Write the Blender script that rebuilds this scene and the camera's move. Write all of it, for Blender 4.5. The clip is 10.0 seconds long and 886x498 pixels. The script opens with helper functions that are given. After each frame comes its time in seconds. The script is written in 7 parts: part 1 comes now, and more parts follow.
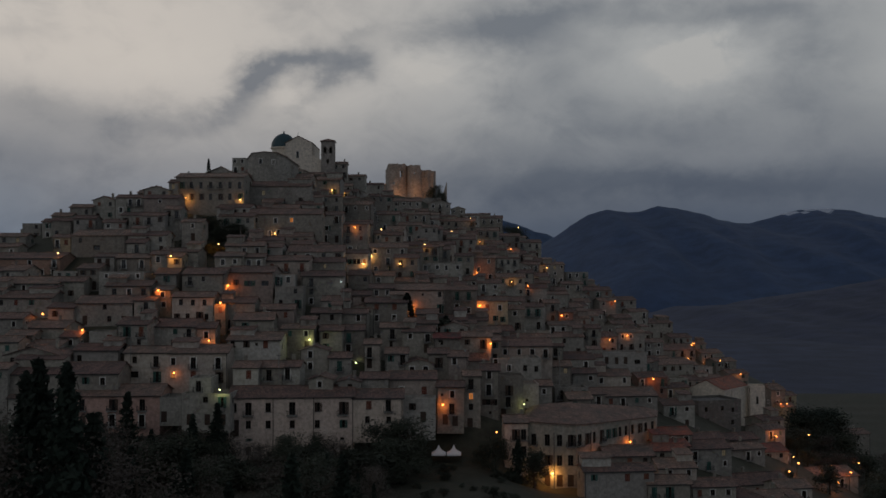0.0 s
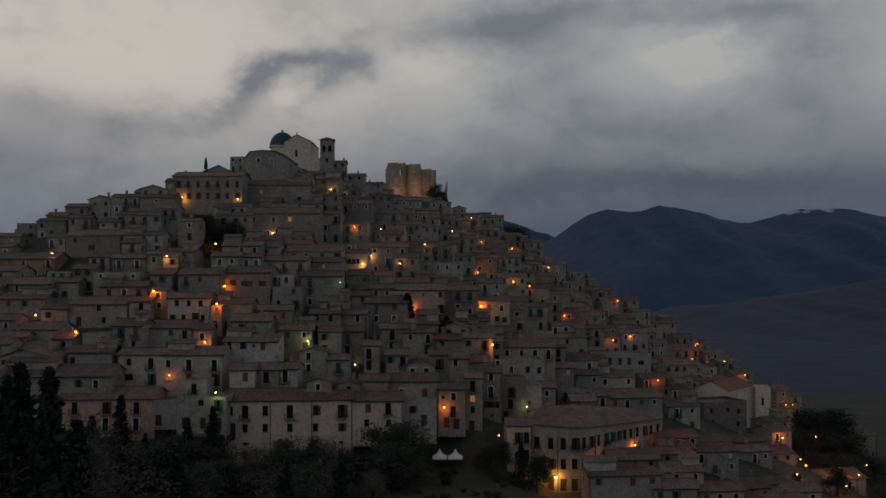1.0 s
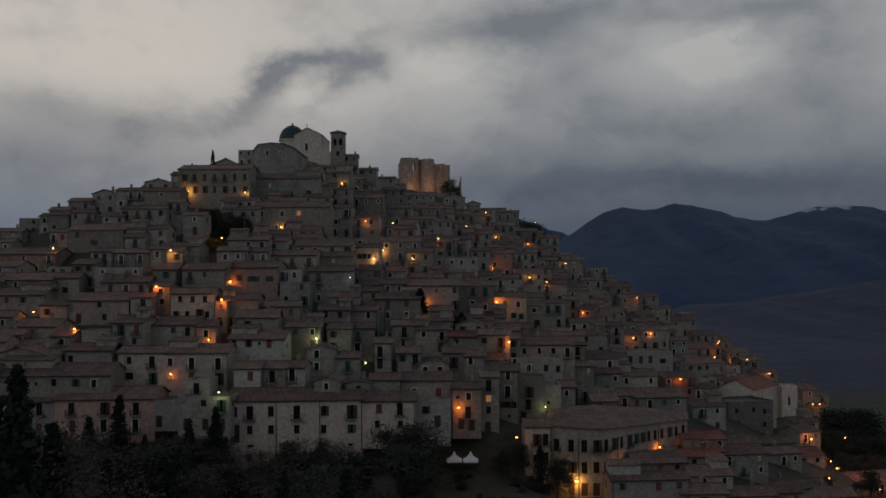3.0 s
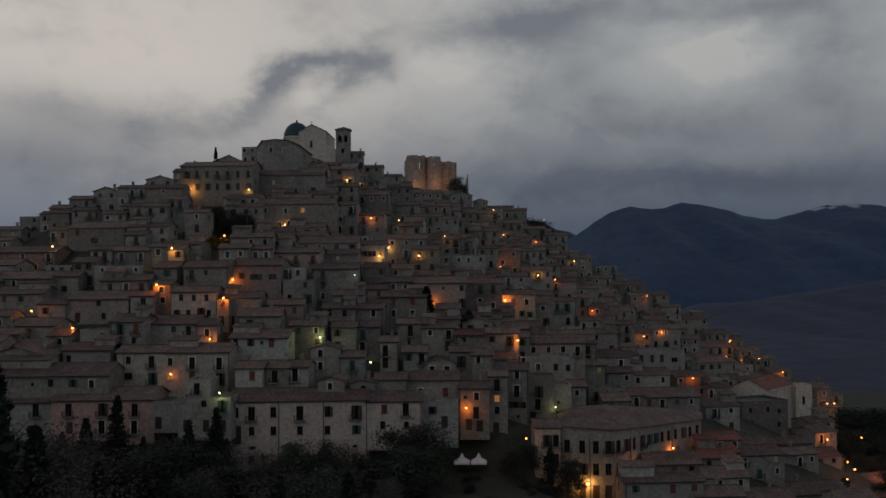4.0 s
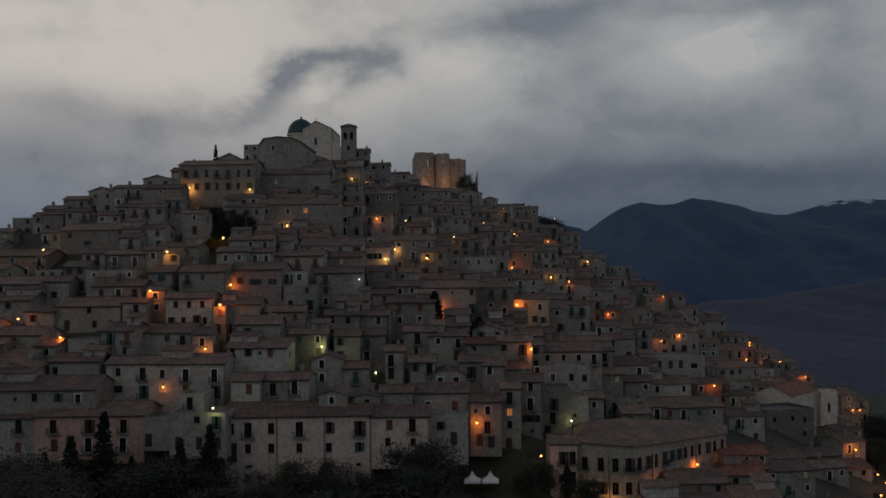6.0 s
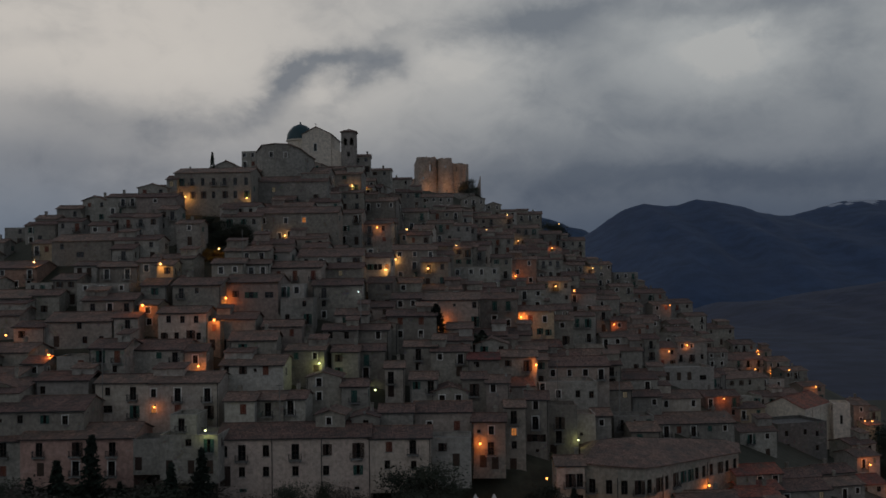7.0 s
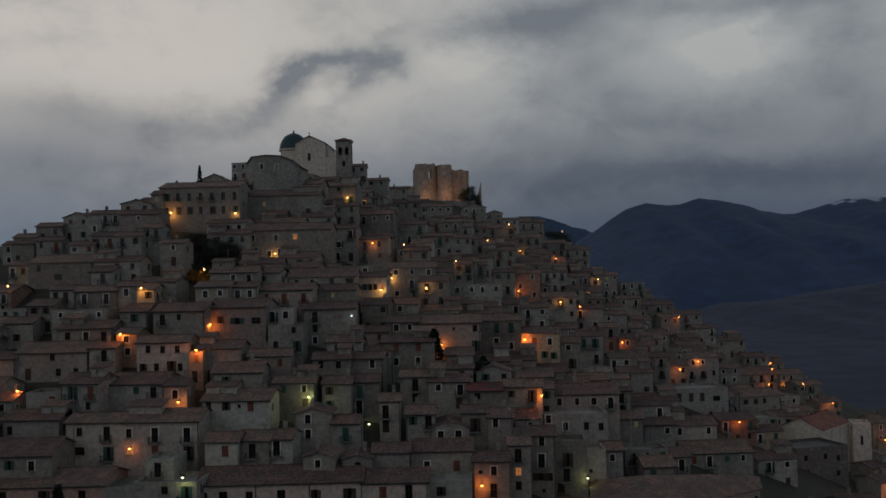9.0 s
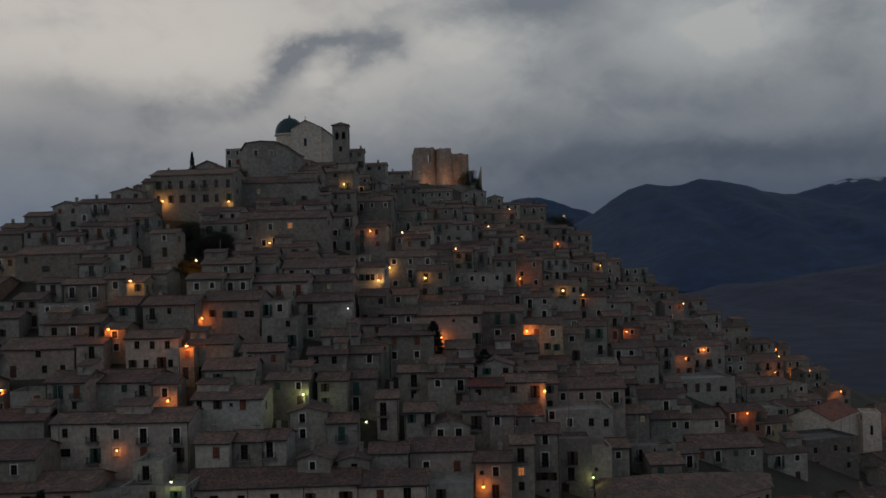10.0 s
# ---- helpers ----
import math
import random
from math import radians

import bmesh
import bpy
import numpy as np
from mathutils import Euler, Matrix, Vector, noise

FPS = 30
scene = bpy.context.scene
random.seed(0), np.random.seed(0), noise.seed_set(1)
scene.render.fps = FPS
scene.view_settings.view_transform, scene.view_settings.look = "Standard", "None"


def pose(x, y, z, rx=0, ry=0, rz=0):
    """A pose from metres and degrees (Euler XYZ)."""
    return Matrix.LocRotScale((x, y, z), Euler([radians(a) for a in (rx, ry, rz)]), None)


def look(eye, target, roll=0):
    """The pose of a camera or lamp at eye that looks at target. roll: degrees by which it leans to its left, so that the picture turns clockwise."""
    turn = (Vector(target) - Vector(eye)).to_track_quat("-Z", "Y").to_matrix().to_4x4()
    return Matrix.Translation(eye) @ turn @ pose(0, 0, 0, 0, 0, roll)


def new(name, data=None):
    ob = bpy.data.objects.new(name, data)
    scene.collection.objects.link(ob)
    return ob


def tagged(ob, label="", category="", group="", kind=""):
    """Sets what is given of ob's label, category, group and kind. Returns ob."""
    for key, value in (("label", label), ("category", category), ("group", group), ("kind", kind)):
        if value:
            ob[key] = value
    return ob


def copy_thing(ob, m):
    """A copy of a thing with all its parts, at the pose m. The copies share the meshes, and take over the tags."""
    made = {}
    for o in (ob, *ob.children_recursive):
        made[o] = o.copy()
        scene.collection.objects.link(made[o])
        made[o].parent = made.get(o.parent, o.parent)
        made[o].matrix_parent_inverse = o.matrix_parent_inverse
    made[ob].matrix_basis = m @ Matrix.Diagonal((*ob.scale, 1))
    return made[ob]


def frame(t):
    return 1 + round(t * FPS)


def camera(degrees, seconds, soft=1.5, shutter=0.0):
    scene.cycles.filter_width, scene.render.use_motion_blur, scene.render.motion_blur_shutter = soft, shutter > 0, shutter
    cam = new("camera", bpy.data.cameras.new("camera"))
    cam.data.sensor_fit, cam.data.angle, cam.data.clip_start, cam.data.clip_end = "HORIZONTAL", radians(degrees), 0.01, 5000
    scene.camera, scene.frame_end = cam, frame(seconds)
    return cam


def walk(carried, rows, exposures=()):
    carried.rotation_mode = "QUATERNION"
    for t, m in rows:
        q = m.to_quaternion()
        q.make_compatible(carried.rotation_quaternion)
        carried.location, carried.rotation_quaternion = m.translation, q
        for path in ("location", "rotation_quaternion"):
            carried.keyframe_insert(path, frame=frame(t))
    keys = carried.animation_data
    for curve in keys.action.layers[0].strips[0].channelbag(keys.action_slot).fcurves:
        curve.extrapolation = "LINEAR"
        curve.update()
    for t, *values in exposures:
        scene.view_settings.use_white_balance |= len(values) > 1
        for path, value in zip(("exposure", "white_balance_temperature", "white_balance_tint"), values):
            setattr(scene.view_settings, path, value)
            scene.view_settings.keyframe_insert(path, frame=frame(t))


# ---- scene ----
import itertools

cam = camera(48.9, 10.0, soft=1.6)
PATH = [
    (0, (-0.373, -0.366, 47.357), (-0.387, 1.634, 47.408), -0.1),
    (0.5, (-0.425, 1.855, 47.421), (-0.439, 3.854, 47.473), -0.1),
    (1, (-0.462, 4.107, 47.313), (-0.477, 6.106, 47.364), -0.2),
    (1.5, (-0.51, 6.436, 47.105), (-0.53, 8.436, 47.155), -0.2),
    (2, (-0.547, 8.879, 46.857), (-0.574, 10.879, 46.906), -0.3),
    (2.5, (-0.586, 11.372, 46.574), (-0.621, 13.371, 46.623), -0.3),
    (4, (-0.642, 19.285, 45.502), (-0.7, 21.283, 45.552), -0.5),
    (4.5, (-0.694, 21.937, 45.294), (-0.757, 23.936, 45.342), -0.6),
    (5, (-0.774, 24.856, 45.389), (-0.842, 26.854, 45.434), -0.6),
    (6.5, (-0.828, 34.142, 48.613), (-0.909, 36.14, 48.655), -0.7),
    (7, (-0.716, 37.511, 49.673), (-0.8, 39.509, 49.718), -0.8),
    (7.5, (-0.678, 40.72, 50.783), (-0.763, 42.718, 50.828), -1.0),
    (8, (-0.6, 44.034, 51.975), (-0.687, 46.032, 52.022), -1.1),
    (8.5, (-0.504, 47.16, 53.098), (-0.591, 49.157, 53.146), -1.2),
    (9, (-0.345, 50.396, 54.245), (-0.433, 52.393, 54.29), -1.3),
    (9.5, (-0.329, 53.613, 55.26), (-0.418, 55.611, 55.286), -1.4),
    (10, (-0.318, 57.035, 56.057), (-0.408, 59.033, 56.064), -1.6),
]
walk(cam, [(t, look(eye, target, roll)) for t, eye, target, roll in PATH], [(0, 0.0, 6400, 10), (5, 0.0, 6330, 9.5), (10, -0.02, 6260, 8.5)])

# ---- world and light ----
world = bpy.data.worlds.new("dusk_sky")
scene.world = world
world.use_nodes = True


class Nodes:
    """Short names for building node trees."""

    def __init__(self, tree):
        self.tree = tree
        tree.nodes.clear()

    def add(self, kind):
        return self.tree.nodes.new(kind)

    def put(self, socket, value):
        if isinstance(value, bpy.types.NodeSocket):
            self.tree.links.new(value, socket)
        elif value is not None:
            socket.default_value = value

    def math(self, op, a, b=0.0, c=0.0, clamp=False):
        node = self.add("ShaderNodeMath")
        node.operation, node.use_clamp = op, clamp
        for i, v in enumerate((a, b, c)):
            self.put(node.inputs[i], v)
        return node.outputs[0]

    def mix(self, f, a, b, blend="MIX"):
        node = self.add("ShaderNodeMix")
        node.data_type, node.blend_type = "RGBA", blend
        self.put(node.inputs[0], f)
        self.put(node.inputs[6], (*a, 1) if isinstance(a, tuple) else a)
        self.put(node.inputs[7], (*b, 1) if isinstance(b, tuple) else b)
        return node.outputs[2]

    def noise(self, vector, scale, detail=4.0, rough=0.55, warp=0.0):
        node = self.add("ShaderNodeTexNoise")
        self.put(node.inputs["Vector"], vector)
        self.put(node.inputs["Scale"], scale)
        self.put(node.inputs["Detail"], detail)
        self.put(node.inputs["Roughness"], rough)
        self.put(node.inputs["Distortion"], warp)
        return node.outputs[0]

    def ramp(self, f, lo, hi, a=0.0, b=1.0):
        node = self.add("ShaderNodeMapRange")
        node.interpolation_type = "SMOOTHSTEP"
        for i, v in enumerate((f, lo, hi, a, b)):
            self.put(node.inputs[i], v)
        return node.outputs[0]


def make_sky():
    n = Nodes(world.node_tree)
    way = n.add("ShaderNodeTexCoord").outputs["Generated"]
    split = n.add("ShaderNodeSeparateXYZ")
    n.put(split.inputs[0], way)
    x, y, z = split.outputs
    az = n.math("DEGREES", n.math("ARCTAN2", x, y))
    el = n.math("ADD", n.math("DEGREES", n.math("ARCSINE", z)), 0.8)
    stretch = n.add("ShaderNodeMapping")
    n.put(stretch.inputs["Vector"], way)
    stretch.inputs["Scale"].default_value = (1.0, 1.0, 1.5)
    v = stretch.outputs[0]
    big = n.noise(v, 5.0, 5.0, 0.55, 0.3)
    fine = n.noise(v, 16.0, 5.0, 0.6, 0.4)
    # wind-torn outlines: the angles are shifted by noise
    az_w = n.math("ADD", az, n.math("MULTIPLY", n.math("SUBTRACT", fine, 0.5), 3.2))
    el_w = n.math("ADD", el, n.math("MULTIPLY", n.math("SUBTRACT", n.noise(v, 17.0, 6.0, 0.62), 0.5), 2.6))

    def cloud(a, e, wa, we, strength, turn=0.0):
        c, s = math.cos(radians(turn)), math.sin(radians(turn))
        p, q = n.math("SUBTRACT", az_w, a), n.math("SUBTRACT", el_w, e)
        i = n.math("DIVIDE", n.math("ADD", n.math("MULTIPLY", p, c), n.math("MULTIPLY", q, s)), wa)
        j = n.math("DIVIDE", n.math("SUBTRACT", n.math("MULTIPLY", q, c), n.math("MULTIPLY", p, s)), we)
        r = n.math("ADD", n.math("MULTIPLY", i, i), n.math("MULTIPLY", j, j))
        return n.math("MULTIPLY", n.math("EXPONENT", n.math("MULTIPLY", r, -1.0)), strength)

    # clear glow above, slate towards the horizon
    up = n.ramp(n.math("ADD", el, n.math("MULTIPLY", n.math("SUBTRACT", big, 0.5), 5.0)), 2.5, 13.0)
    left = n.ramp(az, 10.0, -20.0)
    low = n.mix(left, (0.076, 0.094, 0.128), (0.150, 0.174, 0.212))
    high = n.mix(left, (0.355, 0.360, 0.356), (0.545, 0.498, 0.448))
    base = n.mix(up, low, high)
    shade = None
    for a, e, wa, we, k, turn in (
        (-13.8, 9.4, 2.0, 0.60, 0.22, 15), (-12.6, 10.6, 1.1, 0.86, 0.50, 60), (-11.6, 11.9, 1.3, 1.00, 0.62, 50), (-10.3, 12.9, 1.7, 0.80, 0.66, 22),
        (-8.2, 13.2, 1.5, 0.73, 0.58, 2), (-6.2, 13.2, 1.3, 0.73, 0.50, 8), (-4.9, 12.9, 0.7, 0.80, 0.42, -50), (-7.4, 11.9, 1.0, 0.60, 0.46, 35),
        (-6.1, 12.3, 1.1, 0.53, 0.36, 20), (-5.5, 14.4, 1.3, 0.33, 0.20, 15), (-23.0, 10.1, 5.0, 1.00, 0.30, -4), (-24.7, 7.6, 5.0, 2.33, 0.34, 0),
        (-17.6, 8.9, 4.3, 0.80, 0.32, 0), (-19.1, 7.0, 5.3, 1.00, 0.20, 0), (-24.7, 13.7, 2.3, 0.47, 0.14, 8), (-15.7, 9.8, 2.3, 0.47, 0.16, 12),
        (-0.3, 14.7, 3.7, 0.73, 0.34, 6), (4.0, 14.9, 5.0, 1.33, 0.30, 0), (9.3, 15.7, 8.6, 0.80, 0.34, 0), (19.4, 15.0, 5.3, 0.80, 0.34, -4),
        (5.7, 12.8, 3.3, 1.99, 0.30, -30), (7.9, 10.1, 4.0, 1.66, 0.26, -15), (3.7, 10.9, 1.3, 2.33, 0.20, -25), (15.8, 9.7, 4.0, 1.33, 0.26, 0),
        (20.2, 10.4, 3.7, 1.99, 0.36, -25), (22.1, 12.9, 2.3, 1.33, 0.34, 0), (11.7, 8.7, 6.6, 1.13, 0.24, 0), (2.0, 7.0, 8.0, 1.33, 0.24, 0),
        (13.9, 6.1, 11.0, 0.86, 0.66, 0), (17.8, 5.2, 8.6, 0.73, 0.44, 0), (3.9, 5.2, 4.0, 0.73, 0.34, 0),
    ):
        c = cloud(a, e, wa, we, k, turn)
        shade = c if shade is None else n.math("ADD", shade, c)
    thin = n.math("MULTIPLY", n.ramp(n.math("ADD", n.math("MULTIPLY", big, 0.6), n.math("MULTIPLY", fine, 0.4)), 0.42, 0.66), 0.34)
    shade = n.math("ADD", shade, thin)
    for a, e, wa, we, k, turn in (
        (13.7, 12.8, 2.5, 1.06, 0.40, -10), (15.5, 13.9, 2.0, 0.60, 0.30, 20), (-1.3, 12.8, 2.7, 0.86, 0.26, 0), (-9.3, 11.2, 1.7, 0.53, 0.22, 10), (-16.7, 12.4, 6.6, 1.99, 0.10, 0),
    ):
        shade = n.math("SUBTRACT", shade, cloud(a, e, wa, we, k, turn))
    shade = n.math("MINIMUM", n.math("MAXIMUM", shade, -0.15), 0.85)
    tint = n.mix(n.math("MAXIMUM", shade, 0.0), base, n.mix(up, (0.055, 0.070, 0.100), (0.128, 0.145, 0.170)))
    tint = n.mix(n.math("MAXIMUM", n.math("MULTIPLY", shade, -1.0), 0.0), tint, (0.72, 0.66, 0.58))
    # overhead and behind the viewer the dusk is further on, palest low down
    back = n.ramp(y, 0.75, 0.1)
    dusk = n.mix(n.ramp(big, 0.35, 0.65), (0.166, 0.192, 0.230), (0.232, 0.254, 0.284))
    dusk = n.mix(n.ramp(el, 18.0, 60.0), dusk, (0.110, 0.130, 0.165))
    tint = n.mix(n.math("MAXIMUM", back, n.ramp(el, 19.0, 42.0)), tint, dusk)
    # under the horizon the dim land
    tint = n.mix(n.ramp(el, 0.5, -3.0), tint, (0.02, 0.022, 0.028))
    background = n.add("ShaderNodeBackground")
    n.put(background.inputs[0], tint)
    background.inputs[1].default_value = 1.0
    n.put(n.add("ShaderNodeOutputWorld").inputs[0], background.outputs[0])


make_sky()
sun = new("sun", bpy.data.lights.new("sun", "SUN"))
sun.data.energy, sun.data.angle, sun.data.color = 0.10, radians(25), (1.0, 0.9, 0.8)
sun.matrix_world = look((-300, -200, 400), (0, 250, 30))


# ---- materials ----
def material(name, colour, spread=0.16, rough=0.85, grain=1.2, stain=0.12, bump=0.3, per_object=0.25, streak=0.0, other=None):
    mat = bpy.data.materials.new(name)
    mat.use_nodes = True
    n = Nodes(mat.node_tree)
    place = n.add("ShaderNodeTexCoord").outputs["Object"]
    geo = n.add("ShaderNodeNewGeometry").outputs["Position"]
    small = n.noise(place, grain, 6.0, 0.65)
    large = n.noise(geo, stain, 4.0, 0.6, 0.5)
    dark = tuple(c * (1 - spread * 1.6) for c in colour)
    light = tuple(min(0.9, c * (1 + spread)) for c in colour)
    col = n.mix(n.ramp(small, 0.3, 0.7), dark, light)
    col = n.mix(n.ramp(large, 0.42, 0.66), col, n.mix(0.38, col, other or tuple(c * 0.55 for c in colour)))
    if streak:
        run = n.add("ShaderNodeMapping")
        n.put(run.inputs["Vector"], geo)
        run.inputs["Scale"].default_value = (1.1, 1.1, 0.10)
        col = n.mix(n.math("MULTIPLY", n.ramp(n.noise(run.outputs[0], 1.0, 5.0, 0.7), 0.5, 0.75), 0.38), col, tuple(c * 0.4 for c in colour))
        patch = n.ramp(n.noise(geo, 0.33, 3.0, 0.6, 0.8), 0.60, 0.66)
        rubble = n.add("ShaderNodeTexVoronoi")
        n.put(rubble.inputs["Vector"], place)
        rubble.inputs["Scale"].default_value = 2.2
        stone = n.mix(0.5, n.mix(1.0, rubble.outputs["Color"], (0.30, 0.27, 0.23), "MULTIPLY"), (0.17, 0.15, 0.13))
        col = n.mix(n.math("MULTIPLY", patch, streak), col, stone)
        cell = n.add("ShaderNodeSeparateColor")
        n.put(cell.inputs[0], rubble.outputs["Color"])
        col = n.mix(n.math("MULTIPLY", n.ramp(cell.outputs[0], 0.25, 1.0), 0.20 + 0.45 * streak), col, n.mix(0.45, col, (0.05, 0.046, 0.04)))
        col = n.mix(n.math("MULTIPLY", n.ramp(n.noise(geo, 0.9, 6.0, 0.7, 0.6), 0.48, 0.70), 0.42), col, n.mix(0.6, col, (0.075, 0.068, 0.058)))
        col = n.mix(n.math("MULTIPLY", n.ramp(n.noise(geo, 0.55, 5.0, 0.65, 1.2), 0.56, 0.68), 0.30), col, n.mix(0.5, col, (0.62, 0.57, 0.50)))
    rnd = n.add("ShaderNodeObjectInfo").outputs["Random"]
    hsv = n.add("ShaderNodeHueSaturation")
    n.put(hsv.inputs["Hue"], n.math("ADD", 0.492, n.math("MULTIPLY", rnd, 0.016)))
    n.put(hsv.inputs["Value"], n.math("ADD", 1 - per_object, n.math("MULTIPLY", rnd, per_object * 1.6)))
    n.put(hsv.inputs["Color"], col)
    bsdf = n.add("ShaderNodeBsdfPrincipled")
    n.put(bsdf.inputs["Base Color"], hsv.outputs[0])
    n.put(bsdf.inputs["Roughness"], rough)
    bsdf.inputs["Specular IOR Level"].default_value = 0.25
    if bump:
        b = n.add("ShaderNodeBump")
        b.inputs["Strength"].default_value = bump
        b.inputs["Distance"].default_value = 0.08
        n.put(b.inputs["Height"], small)
        n.put(bsdf.inputs["Normal"], b.outputs[0])
    n.put(n.add("ShaderNodeOutputMaterial").inputs[0], bsdf.outputs[0])
    return mat


def tile_material(name, colour):
    """Old clay pan tiles: rows of half-round tiles, mottled with lichen."""
    mat = bpy.data.materials.new(name)
    mat.use_nodes = True
    n = Nodes(mat.node_tree)
    place = n.add("ShaderNodeTexCoord").outputs["Object"]
    geo = n.add("ShaderNodeNewGeometry").outputs["Position"]
    wave = n.add("ShaderNodeTexWave")
    wave.wave_type, wave.bands_direction = "BANDS", "X"
    n.put(wave.inputs["Vector"], place)
    wave.inputs["Scale"].default_value = 1.15
    wave.inputs["Distortion"].default_value = 0.4
    cells = n.add("ShaderNodeTexVoronoi")
    n.put(cells.inputs["Vector"], place)
    cells.inputs["Scale"].default_value = 2.6
    single = n.add("ShaderNodeSeparateColor")
    n.put(single.inputs[0], cells.outputs["Color"])
    col = n.mix(single.outputs[0], tuple(c * 0.55 for c in colour), tuple(c * 1.55 for c in colour))
    col = n.mix(n.ramp(n.noise(geo, 0.35, 5.0, 0.65), 0.30, 0.80), col, (0.095, 0.080, 0.066))
    col = n.mix(n.math("MULTIPLY", n.ramp(n.noise(geo, 1.6, 5.0, 0.7), 0.58, 0.72), 0.6), col, (0.20, 0.18, 0.14))
    col = n.mix(n.math("MULTIPLY", n.ramp(wave.outputs["Fac"], 0.35, 0.0), 0.55), col, (0.03, 0.025, 0.02))
    rnd = n.add("ShaderNodeObjectInfo").outputs["Random"]
    hsv = n.add("ShaderNodeHueSaturation")
    n.put(hsv.inputs["Hue"], n.math("ADD", 0.49, n.math("MULTIPLY", rnd, 0.02)))
    n.put(hsv.inputs["Value"], n.math("ADD", 0.7, n.math("MULTIPLY", rnd, 0.6)))
    n.put(hsv.inputs["Color"], col)
    bsdf = n.add("ShaderNodeBsdfPrincipled")
    n.put(bsdf.inputs["Base Color"], hsv.outputs[0])
    bsdf.inputs["Roughness"].default_value = 0.9
    b = n.add("ShaderNodeBump")
    b.inputs["Strength"].default_value = 0.7
    b.inputs["Distance"].default_value = 0.08
    n.put(b.inputs["Height"], n.math("ADD", wave.outputs["Fac"], single.outputs[0]))
    n.put(bsdf.inputs["Normal"], b.outputs[0])
    n.put(n.add("ShaderNodeOutputMaterial").inputs[0], bsdf.outputs[0])
    return mat


def glow(name, colour, strength):
    mat = bpy.data.materials.new(name)
    mat.use_nodes = True
    n = Nodes(mat.node_tree)
    e = n.add("ShaderNodeEmission")
    e.inputs[0].default_value = (*colour, 1)
    e.inputs[1].default_value = strength
    n.put(n.add("ShaderNodeOutputMaterial").inputs[0], e.outputs[0])
    return mat


def glass_material():
    mat = bpy.data.materials.new("window_glass")
    mat.use_nodes = True
    n = Nodes(mat.node_tree)
    bsdf = n.add("ShaderNodeBsdfPrincipled")
    bsdf.inputs["Base Color"].default_value = (0.06, 0.065, 0.07, 1)
    bsdf.inputs["Roughness"].default_value = 0.08
    bsdf.inputs["Transmission Weight"].default_value = 0.85
    n.put(n.add("ShaderNodeOutputMaterial").inputs[0], bsdf.outputs[0])
    return mat


PLASTER = {
    "g": material("weathered_stone_plaster", (0.36, 0.335, 0.29), streak=0.5, other=(0.17, 0.155, 0.13)),
    "b": material("beige_plaster", (0.315, 0.287, 0.24), streak=0.5, other=(0.22, 0.18, 0.145)),
    "w": material("dirty_white_plaster", (0.415, 0.385, 0.34), streak=0.12, other=(0.30, 0.275, 0.24)),
    "c": material("cream_plaster", (0.47, 0.41, 0.345), streak=0.12, per_object=0.12, other=(0.38, 0.32, 0.26)),
    "p": material("rosy_plaster", (0.345, 0.285, 0.243), streak=0.12, other=(0.26, 0.20, 0.165)),
    "P": material("pink_plaster", (0.48, 0.30, 0.25), streak=0.12, per_object=0.05, other=(0.40, 0.24, 0.19)),
    # reddish walls; on two houses this colour paints in lamp light
    "r": material("red_brown_and_red_lit_plaster", (0.33, 0.20, 0.15), streak=0.5, other=(0.22, 0.14, 0.11)),
    # beige walls with the orange light of near lamps put into the colour
    "o": material("lamp_lit_beige_plaster", (0.46, 0.36, 0.24), streak=0.5, other=(0.30, 0.23, 0.16)),
}
PLASTER["R"] = PLASTER["b"]
PLASTER["C"] = material("fresh_cream_plaster", (0.59, 0.475, 0.39), streak=0.08, per_object=0.0, other=(0.52, 0.44, 0.36))
PLASTER["k"] = material("dark_grey_stone", (0.165, 0.155, 0.14), streak=0.5, per_object=0.05)
TILE = tile_material("old_clay_tiles", (0.225, 0.130, 0.098))
TILE_RED = tile_material("red_clay_tiles", (0.30, 0.085, 0.055))
CONCRETE = material("terrace_concrete", (0.27, 0.26, 0.24), grain=0.9)
STONE = material("castle_stone", (0.42, 0.34, 0.275), grain=0.8, stain=0.2, per_object=0.0, streak=0.5, other=(0.27, 0.21, 0.16))
PALE = material("church_plaster", (0.70, 0.61, 0.50), per_object=0.0, streak=0.12, other=(0.58, 0.52, 0.43))
PLASTER["W"] = PALE
GREY_STONE = material("tower_stone", (0.30, 0.27, 0.235), grain=0.9, per_object=0.0, streak=0.5)
TRIM = material("white_window_trim", (0.70, 0.67, 0.61), per_object=0.15, bump=0.0)
WOOD = material("dark_brown_wood", (0.075, 0.05, 0.038), per_object=0.3, bump=0.0)
RED_WOOD = material("red_brown_shutter", (0.20, 0.075, 0.050), per_object=0.2, bump=0.0)
GREEN_WOOD = material("green_shutter", (0.045, 0.11, 0.09), per_object=0.3, bump=0.0)
IRON = material("wrought_iron", (0.03, 0.03, 0.03), rough=0.6, bump=0.0)
GLASS = glass_material()
DOME = material("green_glazed_dome_tiles", (0.045, 0.085, 0.095), rough=0.45, grain=2.0)
CANVAS = material("white_canvas", (0.78, 0.78, 0.76), spread=0.05, bump=0.0)
EARTH = material("hillside_soil_and_grass", (0.055, 0.052, 0.036), grain=0.5, stain=0.05, other=(0.032, 0.036, 0.022))
# the blue haze of distance is put into the base colour of the woods
HAZY_FOREST = material("haze_blue_wooded_slope", (0.042, 0.070, 0.132), spread=0.16, grain=0.02, stain=0.006, per_object=0.0, bump=0.0, other=(0.034, 0.056, 0.110))
